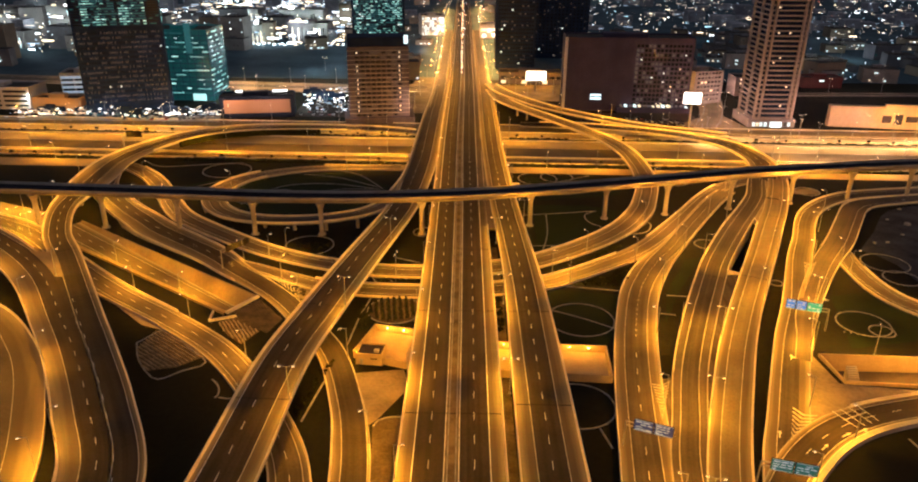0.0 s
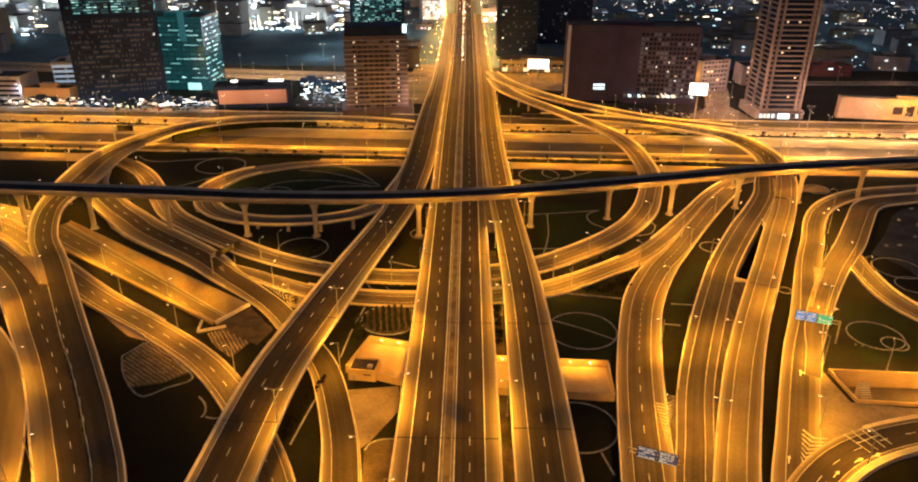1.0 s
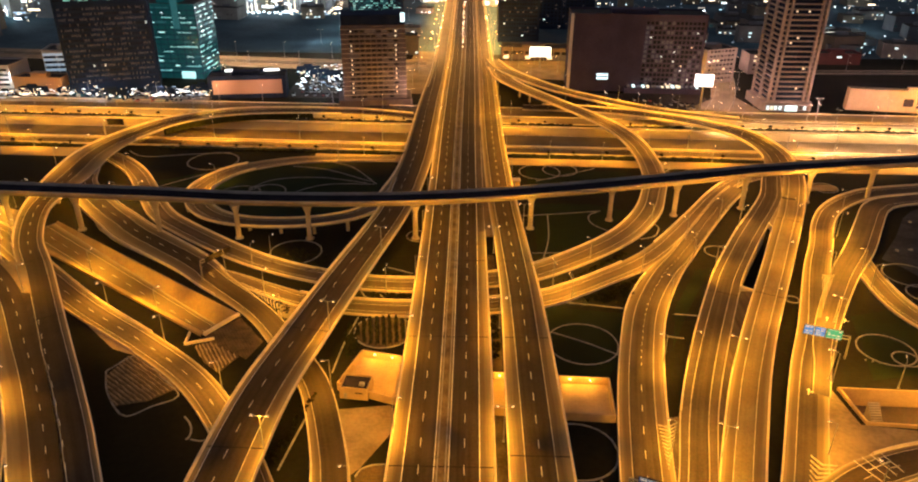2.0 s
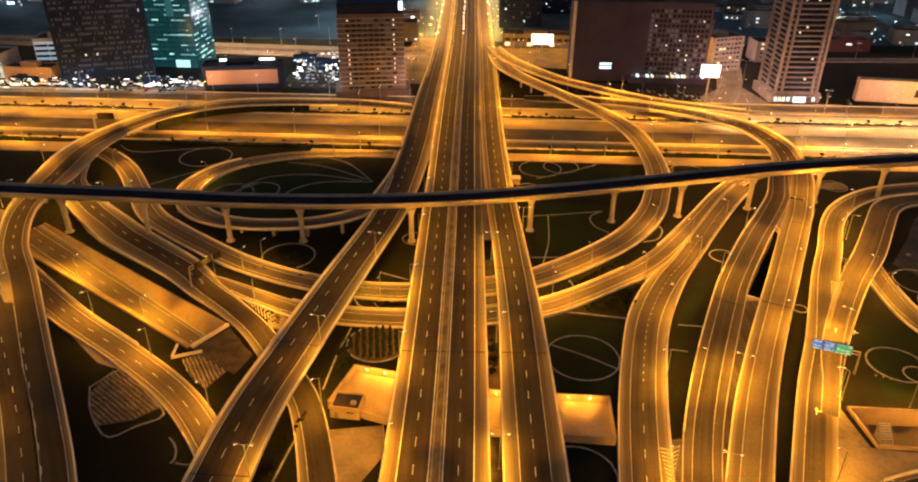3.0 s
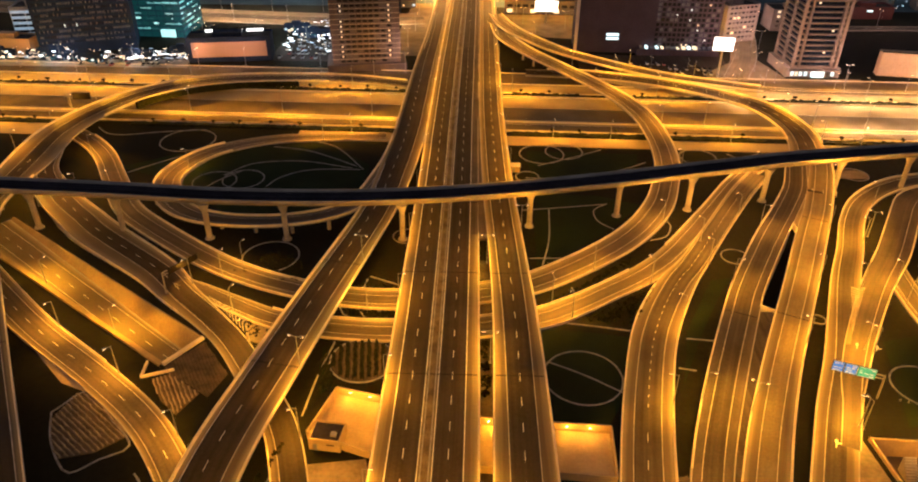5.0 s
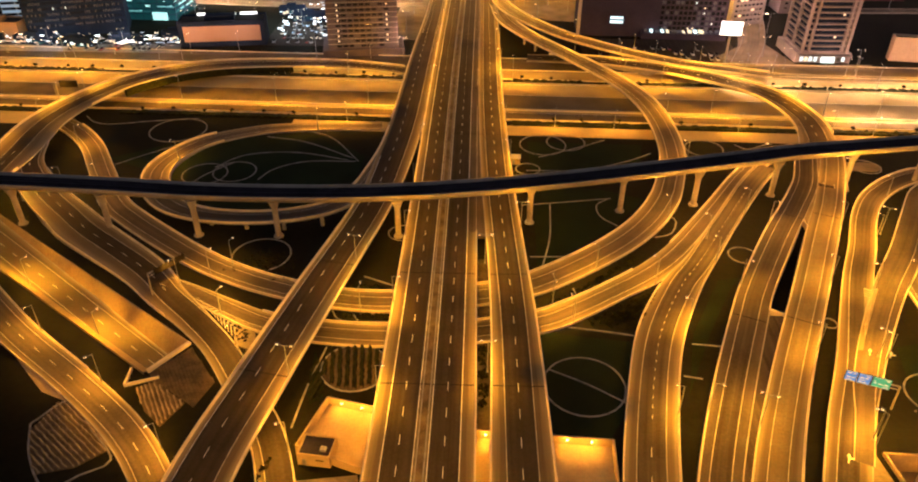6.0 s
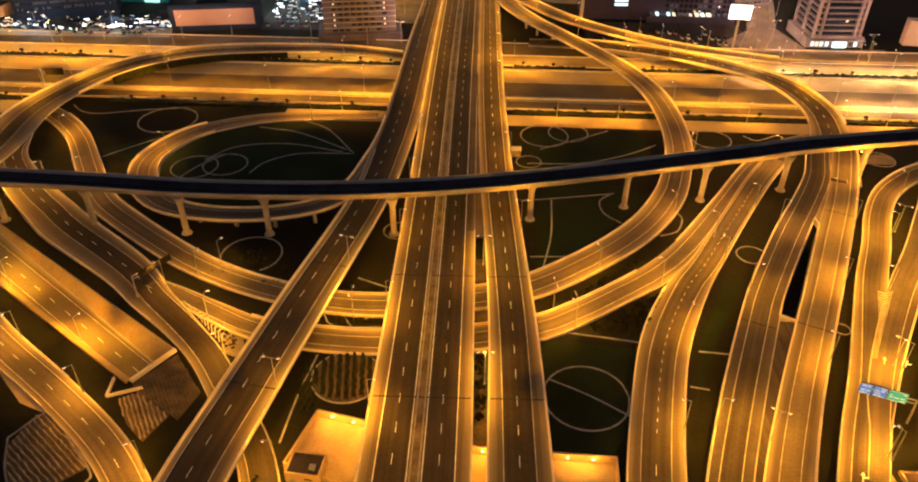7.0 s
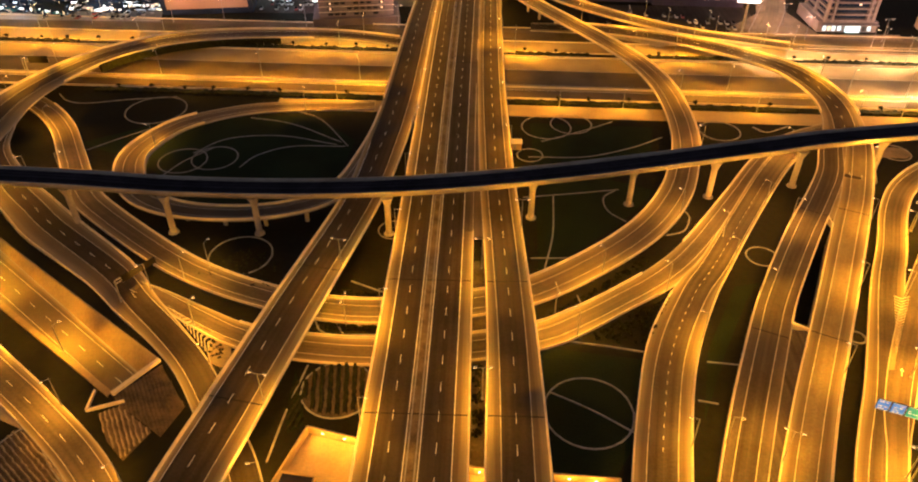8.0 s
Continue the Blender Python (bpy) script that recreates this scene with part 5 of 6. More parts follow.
    joined_panes("lit_front", b, panes)
    for i in range(3):
        u = -w / 2 + w * rng.random() * 0.7
        box("roof_sign", u, -d / 2 + 0.6, h + 1.4, u + rng.uniform(3, 10), -d / 2 + 1.0, h + rng.uniform(2.4, 4.2), rng.choice((SIGN_WHITE, LIT_WARM, LIT_PALE)), b)
    for u in (-w / 3, w / 3):
        p = Matrix.Translation((x, y, 0)) @ Matrix.Rotation(radians(rz), 4, "Z") @ Vector((u, -d / 2 - 14, 0))
        put_lamp(LAMP_PLAZA, p.x, p.y, 0, rz)

# Lit shopfronts and hoardings along the frontage.
tagged(mesh_object("pavement", [(-330, 489.5, 0.06), (-168, 489.5, 0.06), (-172, 506, 0.06), (-330, 500, 0.06)], [(0, 1, 2, 3)], CITY_WALLS[0]), "pale paved forecourt in front of the shops", "pavement", kind="structure")
# these lamps are added to brighten the forecourt
for x in (-306, -284, -262, -240, -218, -196, -178):
    put_lamp(LAMP_SHOP, x, 494, 0.06, 90)
for x, y, w, rz in ((-292, 505.5, 18, -3), (-262, 503.5, 24, -6), (-235, 500.5, 22, -6), (-205, 505, 20, 4), (-180, 516, 14, 10), (-103, 560, 22, 8), (-118, 575, 18, 8)):
    front = block("shopfront", x, y, rz, w, 5, 4.2, WALL_DARK, "low shopfront with bright cold lighting")
    for k in range(int(w / 2.2)):
        u, z = -w / 2 + 0.3 + k * 2.2, rng.uniform(0.2, 2.2)
        box("lit_pane", u, -2.7, z, u + rng.uniform(0.5, 2.0), -2.52, z + rng.uniform(0.5, 1.8), rng.choice((LIT_PALE, SIGN_WHITE, LIT_WARM, DIM_TEAL)), front)
# distant blue haze is put into this ground's colour
far_ground = mesh_object("pavement", [(-3500, 650, 0.03), (3500, 650, 0.03), (3500, 4000, 0.03), (-3500, 4000, 0.03)], [(0, 1, 2, 3)], material("haze_blue_ground", (0.066, 0.115, 0.145), (0.042, 0.072, 0.092), 0.95, scale=0.02, fine=0.25))
tagged(far_ground, "ground between the city blocks, tinted blue for haze", "ground", kind="structure")

# ---- sunken road, yard and planting ----
SLOPE = material("slope_concrete", (0.34, 0.255, 0.14), (0.24, 0.18, 0.10), 0.9, scale=0.1, fine=1.0, bump=0.3)
LEFT_RIM, RIGHT_RIM = ((-181, 290), (-80.8, 219.2)), ((-172.2, 302.8), (-73.4, 231))


def sunken_station(u):
    """The sunken road's middle, depth and width a share u down its ramp; it narrows as the slope beside it grows."""
    wide = 14.2 - 4.6 * u
    p = Vector(LEFT_RIM[0]).lerp(Vector(LEFT_RIM[1]), u) + Vector((0.577, 0.817)) * (0.2 + wide / 2)
    return (p.x, p.y, max(-5.6, -0.3 - 5.1 * u), wide)


sunken, line_su = road("sunken", [sunken_station(u) for u in (0.0, 0.25, 0.5, 0.75, 1.0, 1.16)], "sunken two-lane road running into an underpass portal", 2, 3.6, left=(), right=(), floor=-50, surface=HIGHWAY, shoulder=SHOULDER)
for k in range(8):
    u, v = k / 8, (k + 1) / 8
    la, lb = (Vector(LEFT_RIM[0]).lerp(Vector(LEFT_RIM[1]), t) for t in (u, v))
    ra, rb = (Vector(RIGHT_RIM[0]).lerp(Vector(RIGHT_RIM[1]), t) for t in (u, v))
    za, zb = -0.2 - 5.2 * u, -0.2 - 5.2 * v
    n = Vector((0.577, 0.817))
    fa, fb = la + n * (14.4 - 4.6 * u), lb + n * (14.4 - 4.6 * v)
    mesh_object("retaining_wall", [(*la, za - 0.4), (*lb, zb - 0.4), (*lb, 0.75), (*la, 0.75), (*(la - n * 1.6), 0.75), (*(lb - n * 1.6), 0.75), (*(la - n * 1.6), -0.1), (*(lb - n * 1.6), -0.1)], [(0, 1, 2, 3), (3, 2, 5, 4), (4, 5, 7, 6)], SLOPE, sunken)
    mesh_object("paved_slope", [(*fa, za - 0.05), (*fb, zb - 0.05), (*rb, 0.45), (*ra, 0.45), (*(ra + n * 0.5), 0.45), (*(rb + n * 0.5), 0.45), (*(ra + n * 0.5), -0.1), (*(rb + n * 0.5), -0.1)], [(0, 1, 2, 3), (3, 2, 5, 4), (4, 5, 7, 6)], SLOPE, sunken)
bm = bmesh.new()
add_box(bm, -0.4, -0.6, -1.4, 14.3, 0.6, 0.9, 0.08)
parapet = part("portal_parapet", bm, BARRIER, sunken)
parapet.matrix_basis = pose(-80.8, 219.2, 0, 0, 0, math.degrees(math.atan2(11.8, 7.4)))
mesh_object("portal_roof", [(-80.8, 219.2, -0.05), (-73.4, 231, -0.05), (-60, 221, -0.05), (-68, 209, -0.05)], [(0, 1, 2, 3)], CONCRETE, sunken)
apron = mesh_object("pavement", [(-126, 228, 0.05), (-117, 222.5, 0.32), (-99, 208.5, 0.32), (-97, 206.5, 0.1), (-107, 210.5, 0.05)], [(0, 1, 2, 3, 4)], STUCCO)
tagged(apron, "sloping concrete apron beside the ground road", "pavement", kind="structure")
for s in (9.8, 51.5, 93.2):
    x, y, z, turn = line_su.at(s, 1, -1.4)
    put_lamp(LAMP_GOLD, x, y, z, 55)
# two lamps added to brighten the walls of the eastern cutting
for x, y, z, turn in ((137, 181, -4.6, 90), (160, 191, -4.1, -90)):
    put_lamp(LAMP_ALL_WAYS, x, y, z, turn)
pit(PIT_EAST, (-5, -5, -4.6, -1, -1, -4.6), 1.0, "sunken road coming out of the underpass between walls")


def slab(name, points, z0, z1, mat, parent=None, label=""):
    """A flat piece of that outline and thickness."""
    n = len(points)
    verts = [(x, y, z) for z in (z0, z1) for x, y in points]
    faces = [tuple(range(n))[::-1], tuple(range(n, 2 * n))] + [(k, (k + 1) % n, n + (k + 1) % n, n + k) for k in range(n)]
    return mesh_object(name, verts, faces, mat, parent, label, [(v[0], v[1]) for v in verts])


def wall_run(name, points, thick, z0, z1, mat, parent, closed=False):
    """Straight wall pieces from point to point."""
    pairs = list(zip(points, points[1:] + points[:1] if closed else points[1:]))
    for (xa, ya), (xb, yb) in pairs:
        d = Vector((xb - xa, yb - ya, 0))
        o = Matrix.Translation((xa, ya, 0)) @ Matrix.Rotation(math.atan2(d.y, d.x), 4, "Z")
        w = box(name, 0, -thick / 2, z0, d.length, thick / 2, z1, mat, parent)
        w.matrix_basis = o


# The walled court between the bridges, with its hut and its wall lamps.
court = empty("walled_court", label="sandy walled court under the bridges, brightly lit by wall lamps", category="yard")
COURT = [(-28, 208.5), (-14, 205), (13, 198), (46, 196), (45, 179.5), (12, 182), (-17, 186), (-33, 192)]
slab("court_floor", COURT, -0.2, 0.12, STUCCO, court)
wall_run("court_wall", COURT, 0.5, -0.2, 2.6, STUCCO, court, True)
bm = add_box(bmesh.new(), -0.25, -0.2, -0.12, 0.25, 0.0, 0.12, 0.03)
COURT_GLASS = material("court_lamp_glass", (0.9, 0.8, 0.6), rough=0.3, glow=(1.0, 0.72, 0.32), power=25)
for x, y in ((-24, 207.1), (-18.5, 205.7), (-8, 203.1), (4, 199.9), (14, 197.5), (22, 197.0), (34.5, 196.3), (40.5, 195.9)):
    top = empty("wall_lamp", x, y, 2.0, label="small bulkhead lamp on the court wall", category="wall lamp", group="court lamps")
    box("housing", -0.3, -0.3, -0.15, 0.3, 0.0, 0.15, STEEL, top, 0.04)
    box("lamp_glass", -0.24, -0.36, -0.11, 0.24, -0.303, 0.11, COURT_GLASS, top)
    lamp = bpy.data.lights.new("court_light", "POINT")
    lamp.energy, lamp.color, lamp.shadow_soft_size = 1350, (1.0, 0.40, 0.03), 0.25
    o = new("court_light", lamp)
    o.parent, o.location = top, (0, -1.6, 0.6)
hut = empty("hut", -27.4, 191.0, 0.1, -7, "small plastered hut with a dark flat roof behind a parapet", "hut")
box("wall", -4.1, -3.3, -0.3, 4.1, 3.3, 3.2, STUCCO, hut)
for x0, y0, x1, y1 in ((-4.1, -3.3, 4.1, -2.95), (-4.1, 2.95, 4.1, 3.3), (-4.1, -2.95, -3.75, 2.95), (3.75, -2.95, 4.1, 2.95)):
    box("parapet", x0, y0, 3.203, x1, y1, 3.8, STUCCO, hut)
box("roof", -3.75, -2.95, 3.203, 3.75, 2.95, 3.35, DARK_DECK, hut)
box("roof_unit", 1.2, -1.6, 3.35, 2.6, -0.2, 4.1, STEEL, hut, 0.08)
box("vent", 0.5, -3.36, 2.0, 2.6, -3.303, 2.35, GLASS_DARK, hut)
box("door", -2.9, -3.36, -0.1, -1.9, -3.303, 2.0, STEEL, hut)
forecourt = slab("pavement", [(-33, 183), (-17, 185.4), (-15, 178), (-15.1, 175.3), (-22.4, 160.9), (-24.4, 158.5), (-26.9, 166), (-31, 178)], -0.1, 0.06, SANDY)
EARTH = material("brown_earth", (0.10, 0.078, 0.05), (0.05, 0.04, 0.026), 0.95, scale=0.15, fine=1.2, bump=0.5)
lower_yard = slab("pavement", [(-23.3, 157.6), (-22.2, 160.3), (-18.8, 161.8), (-14, 161.8), (-14, 40), (-18, 40), (-19, 82), (-20.4, 112), (-21.6, 137)], -0.1, 0.05, EARTH)
tagged(lower_yard, "bare brown earth yard beside the avenue bridge", "pavement", kind="structure")
slot = slab("pavement", [(10.8, 40), (14.8, 40), (14.8, 180), (15.8, 232), (15, 278), (10.8, 278)], -0.1, 0.03, EARTH)
tagged(slot, "bare brown earth strip in the slot between two bridges", "pavement", kind="structure")
tagged(forecourt, "worn sandy forecourt beside the hut", "pavement", kind="structure")

void_wall = empty("barrier", label="low pale wall closing the gap between two climbing ramps", category="barrier", kind="structure")
for s2, s3, thick in ((166.0, 161.5, 0.6), (224.5, 216.0, 0.4)):
    xa, ya, za, _ = line_r2.at(s2, 1, -0.3)
    xb, yb, zb, _ = line_r3.at(s3, -1, 0.3)
    wall_run("wall_piece", [(xa, ya), (xb, yb)], thick, min(za, zb) - 1.2, max(za, zb) + 0.85, BARRIER, void_wall)

# paved points and noses between the carriageways
# this wedge's darker asphalt likewise stands in for weaker light
gore = slab("pavement", [(11.2, 281), (14.8, 281), (13.2, 322), (11.6, 400), (11.0, 480), (10.6, 480), (10.9, 330)], 6.6, 7.505, RAMP)
tagged(gore, "paved wedge where the service bridge joins the avenue", "pavement", kind="structure")


def chevrons(points, count, label):
    """A painted point between diverging lanes: striped with chevrons from the base to the tip."""
    top = empty("road_marking", label=label, category="road marking", kind="structure")
    left, right, tip = (Vector(p) for p in points)
    for k in range(count):
        u, v = k / count * 0.94, (k + 0.42) / count * 0.94
        a0, a1 = left.lerp(tip, u), left.lerp(tip, v)
        b0, b1 = right.lerp(tip, u), right.lerp(tip, v)
        back = (tip - (left + right) / 2) / count * 0.9
        m0, m1 = (a0 + b0) / 2 + back, (a1 + b1) / 2 + back
        mesh_object("stripe", [tuple(p) for p in (a0, m0, b0, b1, m1, a1)], [(0, 1, 4, 5), (1, 2, 3, 4)], WORN_PAINT, top)


chevrons(((56.5, 178.2, 0.82), (61.6, 178.2, 1.72), (55.0, 160.3, 1.0)), 12, "white chevrons where two ramps part")
chevrons(((138.6, 264.6, 0.68), (143.2, 264.4, 0.72), (127.2, 238, 0.7)), 20, "white chevrons where the branch road parts")
chevrons(((93.3, 167.4, 0.85), (98.6, 163.7, 0.85), (86.5, 152.6, 0.85)), 8, "white chevrons beside the curved slip road")
chevrons(((-60.5, 240, 0.42), (-60, 233, 0.42), (-79, 253.5, 0.42)), 12, "worn white chevrons at the ramp split")
tagged(slab("pavement", [(-63, 243), (-56, 239.2), (-52.5, 228), (-60, 231)], -0.1, 0.36, SANDY), "sandy paved nose between two ramps", "pavement", kind="structure")
tagged(slab("pavement", [(99, 186), (103, 197), (111, 197), (112.4, 180), (140, 176), (140, 170.5), (122, 168.5), (108, 163.5), (97, 159), (92, 164), (94, 170)], -0.1, 0.25, SANDY), "sandy triangle beside the sunken road", "pavement", kind="structure")


def arrow(x, y, z, turn, bent):
    """A painted lane arrow."""
    pts = [(-0.18, -2.5), (0.18, -2.5), (0.18, 0.6), (0.7, 0.6), (0, 2.5), (-0.7, 0.6), (-0.18, 0.6)]
    faces = [(0, 1, 2, 6), (3, 4, 5)]
    if bent:
        pts += [(0.18, -0.6), (1.6, 0.3), (1.6, 0.9), (0.18, 0.0)]
        faces.append((7, 8, 9, 10))
    o = mesh_object("lane_arrow", [(a * 0.8, b * 0.68, 0) for a, b in pts], faces, PAINT)
    o.matrix_basis = pose(x, y, z, 0, 0, turn)
    tagged(o, "white arrow painted on the lane", "road marking", "lane arrows", "structure")


for x, y, turn, bent in ((103.7, 193.5, -24, 1), (84.9, 155.6, -24, 0), (94.5, 150.5, -48, 0), (102.6, 155.6, -62, 0), (108, 157.6, -64, 1), (126.5, 233, -27, 0), (132, 232, -32, 1)):
    arrow(x, y, 0.75, turn, bent)

tagged(slab("pavement", [(-185, 297), (-181, 301), (-190, 312), (-230, 330), (-300, 352), (-330, 352), (-330, 330), (-290, 322), (-235, 297), (-205, 282)], -0.1, 0.19, SANDY), "broad sandy paving beside the ground road", "pavement", kind="structure")
# lamps added to brighten the sandy paving
for x, y in ((-206, 316), (-190, 322), (-232, 324), (-214, 284), (-194, 290), (-262, 336)):
    put_lamp(LAMP_TWO, x, y, 0.1, 40)

# the planted island and the dark lot beside the branch road
island = slab("planting_island", [(166, 350.2), (170, 349.6), (181.8, 349.1), (184, 351), (184.5, 353.5), (183.5, 356.8), (180, 357.9), (170, 357.4), (166, 356.4)], -0.1, 0.14, SANDY)
tagged(island, "rounded sandy planting island edged with kerbs", "traffic island")
# blue skylight is put into this ground's colour
LOT = [(168.5, 279), (173, 272.6), (176, 264), (175.5, 250), (180, 232), (200, 222), (420, 216), (420, 349), (290, 343.5), (232, 336), (217, 332), (206.5, 327), (198, 318.5), (185, 299.5)]
lot = slab("ground", LOT, -0.1, 0.03, material("dark_blue_ground", (0.046, 0.053, 0.068), (0.022, 0.026, 0.034), 0.9, scale=0.12, fine=0.9, bump=0.5))
tagged(lot, "dark ground beside the branch road, tinted blue for skylight", "ground", kind="structure")
# pale lumps added where light specks show on the lot
for x, y, r, turn in ((221.2, 341.0, 0.9, 10), (205, 308.5, 1.5, 40), (178.5, 286.5, 0.8, 80), (184.5, 287.4, 0.8, 20), (199, 314.5, 0.8, 60), (212.4, 328.4, 0.9, 35), (196, 296, 0.7, 15)):
    bm = bmesh.new()
    bmesh.ops.create_icosphere(bm, subdivisions=2, radius=r)
    for v in bm.verts:
        bump = 1 + 0.35 * noise.noise(v.co * 1.3 + Vector((x, y, 0)))
        v.co = Vector((v.co.x * 1.4 * bump, v.co.y * bump, max(v.co.z * 0.55 * bump, -0.15)))
    rock = part("boulder", bm, KERB)
    rock.matrix_basis = pose(x, y, 0.17, 0, 0, turn)
    tagged(rock, "pale lump standing in for a light speck on the lot", "boulder", "boulders of the lot")

# the painted box across the curved slip road
grid = empty("road_marking", label="white painted grid across the curved slip road", category="road marking", kind="structure")
GRID = [Vector(p) for p in ((103.5, 165.7), (111.5, 169.3), (114.2, 161.8), (107.1, 158.4))]


def stripe(a, b, width, z, parent):
    """One painted straight stripe."""
    side = (b - a).normalized()
    side = Vector((-side.y, side.x)) * width / 2
    mesh_object("stripe", [(*(a - side), z), (*(b - side), z), (*(b + side), z), (*(a + side), z)], [(0, 1, 2, 3)], PAINT, parent)


for k in range(4):
    stripe(GRID[0].lerp(GRID[1], k / 3), GRID[3].lerp(GRID[2], k / 3), 0.22, 0.72, grid)
stripe(GRID[0].lerp(GRID[3], 0.5), GRID[1].lerp(GRID[2], 0.5), 0.22, 0.725, grid)

# small pale marker stones and the stair in the cutting
for k in range(4):
    stone = empty("marker_stone", 128.6 + 1.87 * k, 210.4 - 0.7 * k, 0, 0, "small pale marker stone standing on the lawn", "stone", "marker stones")
    part("stone", add_tube(bmesh.new(), (0, 0, -0.1), (0, 0, 0.5), 0.3, 0.16, 7), KERB, stone)
stair = empty("stair", 121, 190.6, -4.6, 0, "pale concrete stair down the wall of the cutting", "stair")
for k in range(9):
    box("step", -1.6, -5.0 + k * 0.5, -0.2, 1.6, -4.5 + k * 0.5, 0.5 * (k + 1), CONCRETE, stair)
kerb_wall = empty("barrier", label="low pale concrete barrier along the sunken road", category="barrier")
wall_run("barrier_piece", [(114.6, 182.6), (131, 182.4), (200, 179)], 0.5, -5, -3.6, BARRIER, kerb_wall)
put_lamp(LAMP_ONE, 131.4, 196.6, 0, 70)
put_lamp(LAMP_ONE, 113.3, 199.3, 0.1, 120)
put_lamp(LAMP_ONE, 160, 196, 0, 90)

# ---- planting ----
rng = random.Random(3)


def kerb_path(points, width=0.55, closed=False):
    """A low pale kerb edging a bed or path."""
    line = Line([(x, y, 0, 1) for x, y in points], 2.0)
    verts, faces = [], []
    n = len(line.p)
    for p, q in zip(line.p, line.n):
        for s, h in ((-1, 0.0), (-0.8, 0.16), (0.8, 0.16), (1, 0.0)):
            verts.append((p[0] + q[0] * s * width / 2, p[1] + q[1] * s * width / 2, h))
    for k in range(n - 1):
        for j in range(3):
            faces.append((4 * k + j, 4 * k + j + 1, 4 * k + j + 5, 4 * k + j + 4))
    o = mesh_object("garden_kerb", verts, faces, KERB)
    return tagged(o, "low pale stone kerb edging the planting", "kerb", "garden kerbs")


def ring(x, y, r):
    n = 14
    kerb_path([(x + r * math.cos(k * math.tau / n), y + r * math.sin(k * math.tau / n)) for k in range(n + 1)])


for x, y, r in ((-129.6, 380.5, 13), (-91.2, 339.9, 8.9), (-103.1, 337.4, 9.3), (-64, 278.3, 10.2), (41.5, 217.3, 11.4), (33.4, 168.2, 10.5), (-23.1, 222.7, 9.6), (138, 216.2, 8.7), (141.7, 211.2, 4), (172, 266, 9), (171, 252, 6.6), (105, 283.5, 5), (40.9, 370.5, 10.4), (51.6, 373.6, 8.7), (-15.9, 294.1, 5.2), (32.8, 346.5, 5.1), (178.6, 353.5, 6.2), (120.4, 246.7, 2.4), (113.5, 369.5, 8.4)):
    ring(x, y, r)
for pts in (((-86, 374.6), (-66.8, 369.4), (-43.4, 354.3)), ((-100.9, 343.2), (-90.5, 355.6), (-69.4, 358.9), (-45.2, 352.3)), ((-79.6, 333.1), (-75, 342.7), (-62.7, 350.2), (-41.4, 351)), ((-144.2, 344.5), (-134.1, 355.1), (-126, 362.7)), ((-106.9, 326.6), (-102.4, 337.2), (-94.3, 347.7)), ((-68, 382), (-55.1, 373.6), (-40.2, 351)), ((-179.7, 395), (-172.9, 388.2), (-163.5, 386), (-145.8, 390.3), (-124.6, 394)), ((30, 280), (43.6, 280.5)), ((34, 274.4), (38, 293.5), (39.9, 317)), ((37.7, 242.6), (49.7, 240.7), (59.9, 238.8)), ((32.2, 223.5), (42.2, 218), (52.2, 211)), ((75.6, 235.7), (84, 234.9)), ((32.1, 345.1), (54.7, 345.9), (74.5, 354.1), (88, 363)), ((43.1, 262), (44.3, 256)), ((38.1, 357.7), (57.2, 368.5), (69.5, 376.4)), ((-26.3, 266.6), (-15.5, 261.5)), ((-32.6, 231), (-34.9, 215.5), (-36.2, 199.6)), ((118.9, 155), (119.6, 149), (120.7, 135)), ((37.8, 158.1), (39.7, 149.8)), ((63.7, 322.2), (58.1, 316.8), (58.5, 308), (63.9, 301.6)), ((85.5, 308.9), (86.5, 305.2), (82.8, 296.9), (76.2, 294)), ((28.8, 315.8), (44.2, 318.4), (64.3, 322.2)), ((-36.6, 196), (-40.2, 177.3), (-42.9, 159.5)), ((-23.2, 157.8), (-22.1, 160.5), (-18.8, 162.1), (-14.5, 162.2)), ((128.3, 373.6), (133, 369.1), (143.4, 374.7)), ((70, 222), (75, 221)), ((-20, 246), (-24, 249)), ((-104.0, 199.1), (-99.8, 190.2), (-94.0, 182.5), (-89.2, 178.9), (-83.9, 183.3), (-78.2, 188.2), (-87.6, 197.9), (-97.5, 207.7), (-104.0, 199.1)), ((-73.3, 179.2), (-71.3, 177.1), (-69.8, 174.5), (-69.2, 171.6), (-69.7, 170.0)), ((-68.5, 170.3), (-66.0, 169.7), (-63.7, 170.1)), ((-12, 244), (-16, 249)), ((-34, 248.5), (-30, 243.2), (-15, 243)), ((-28, 248.2), (-25, 243.2))):
    kerb_path(pts)


def inside(x, y, poly):
    hit = False
    for (xa, ya), (xb, yb) in zip(poly, poly[1:] + poly[:1]):
        if (ya > y) != (yb > y) and x < (xb - xa) * (y - ya) / (yb - ya) + xa:
            hit = not hit
    return hit


def rows_bed(poly, angle, spacing, name, label, mat, width=0.5, height=0.35, soil=LAWN, piece="ridge"):
    """A planted bed ridged with parallel rows."""
    bed = empty(name, label=label, category="planting")
    slab("bed", poly, -0.1, 0.05, soil, bed)
    c = Vector((sum(p[0] for p in poly) / len(poly), sum(p[1] for p in poly) / len(poly)))
    d = Vector((math.cos(radians(angle)), math.sin(radians(angle))))
    n = Vector((-d.y, d.x))
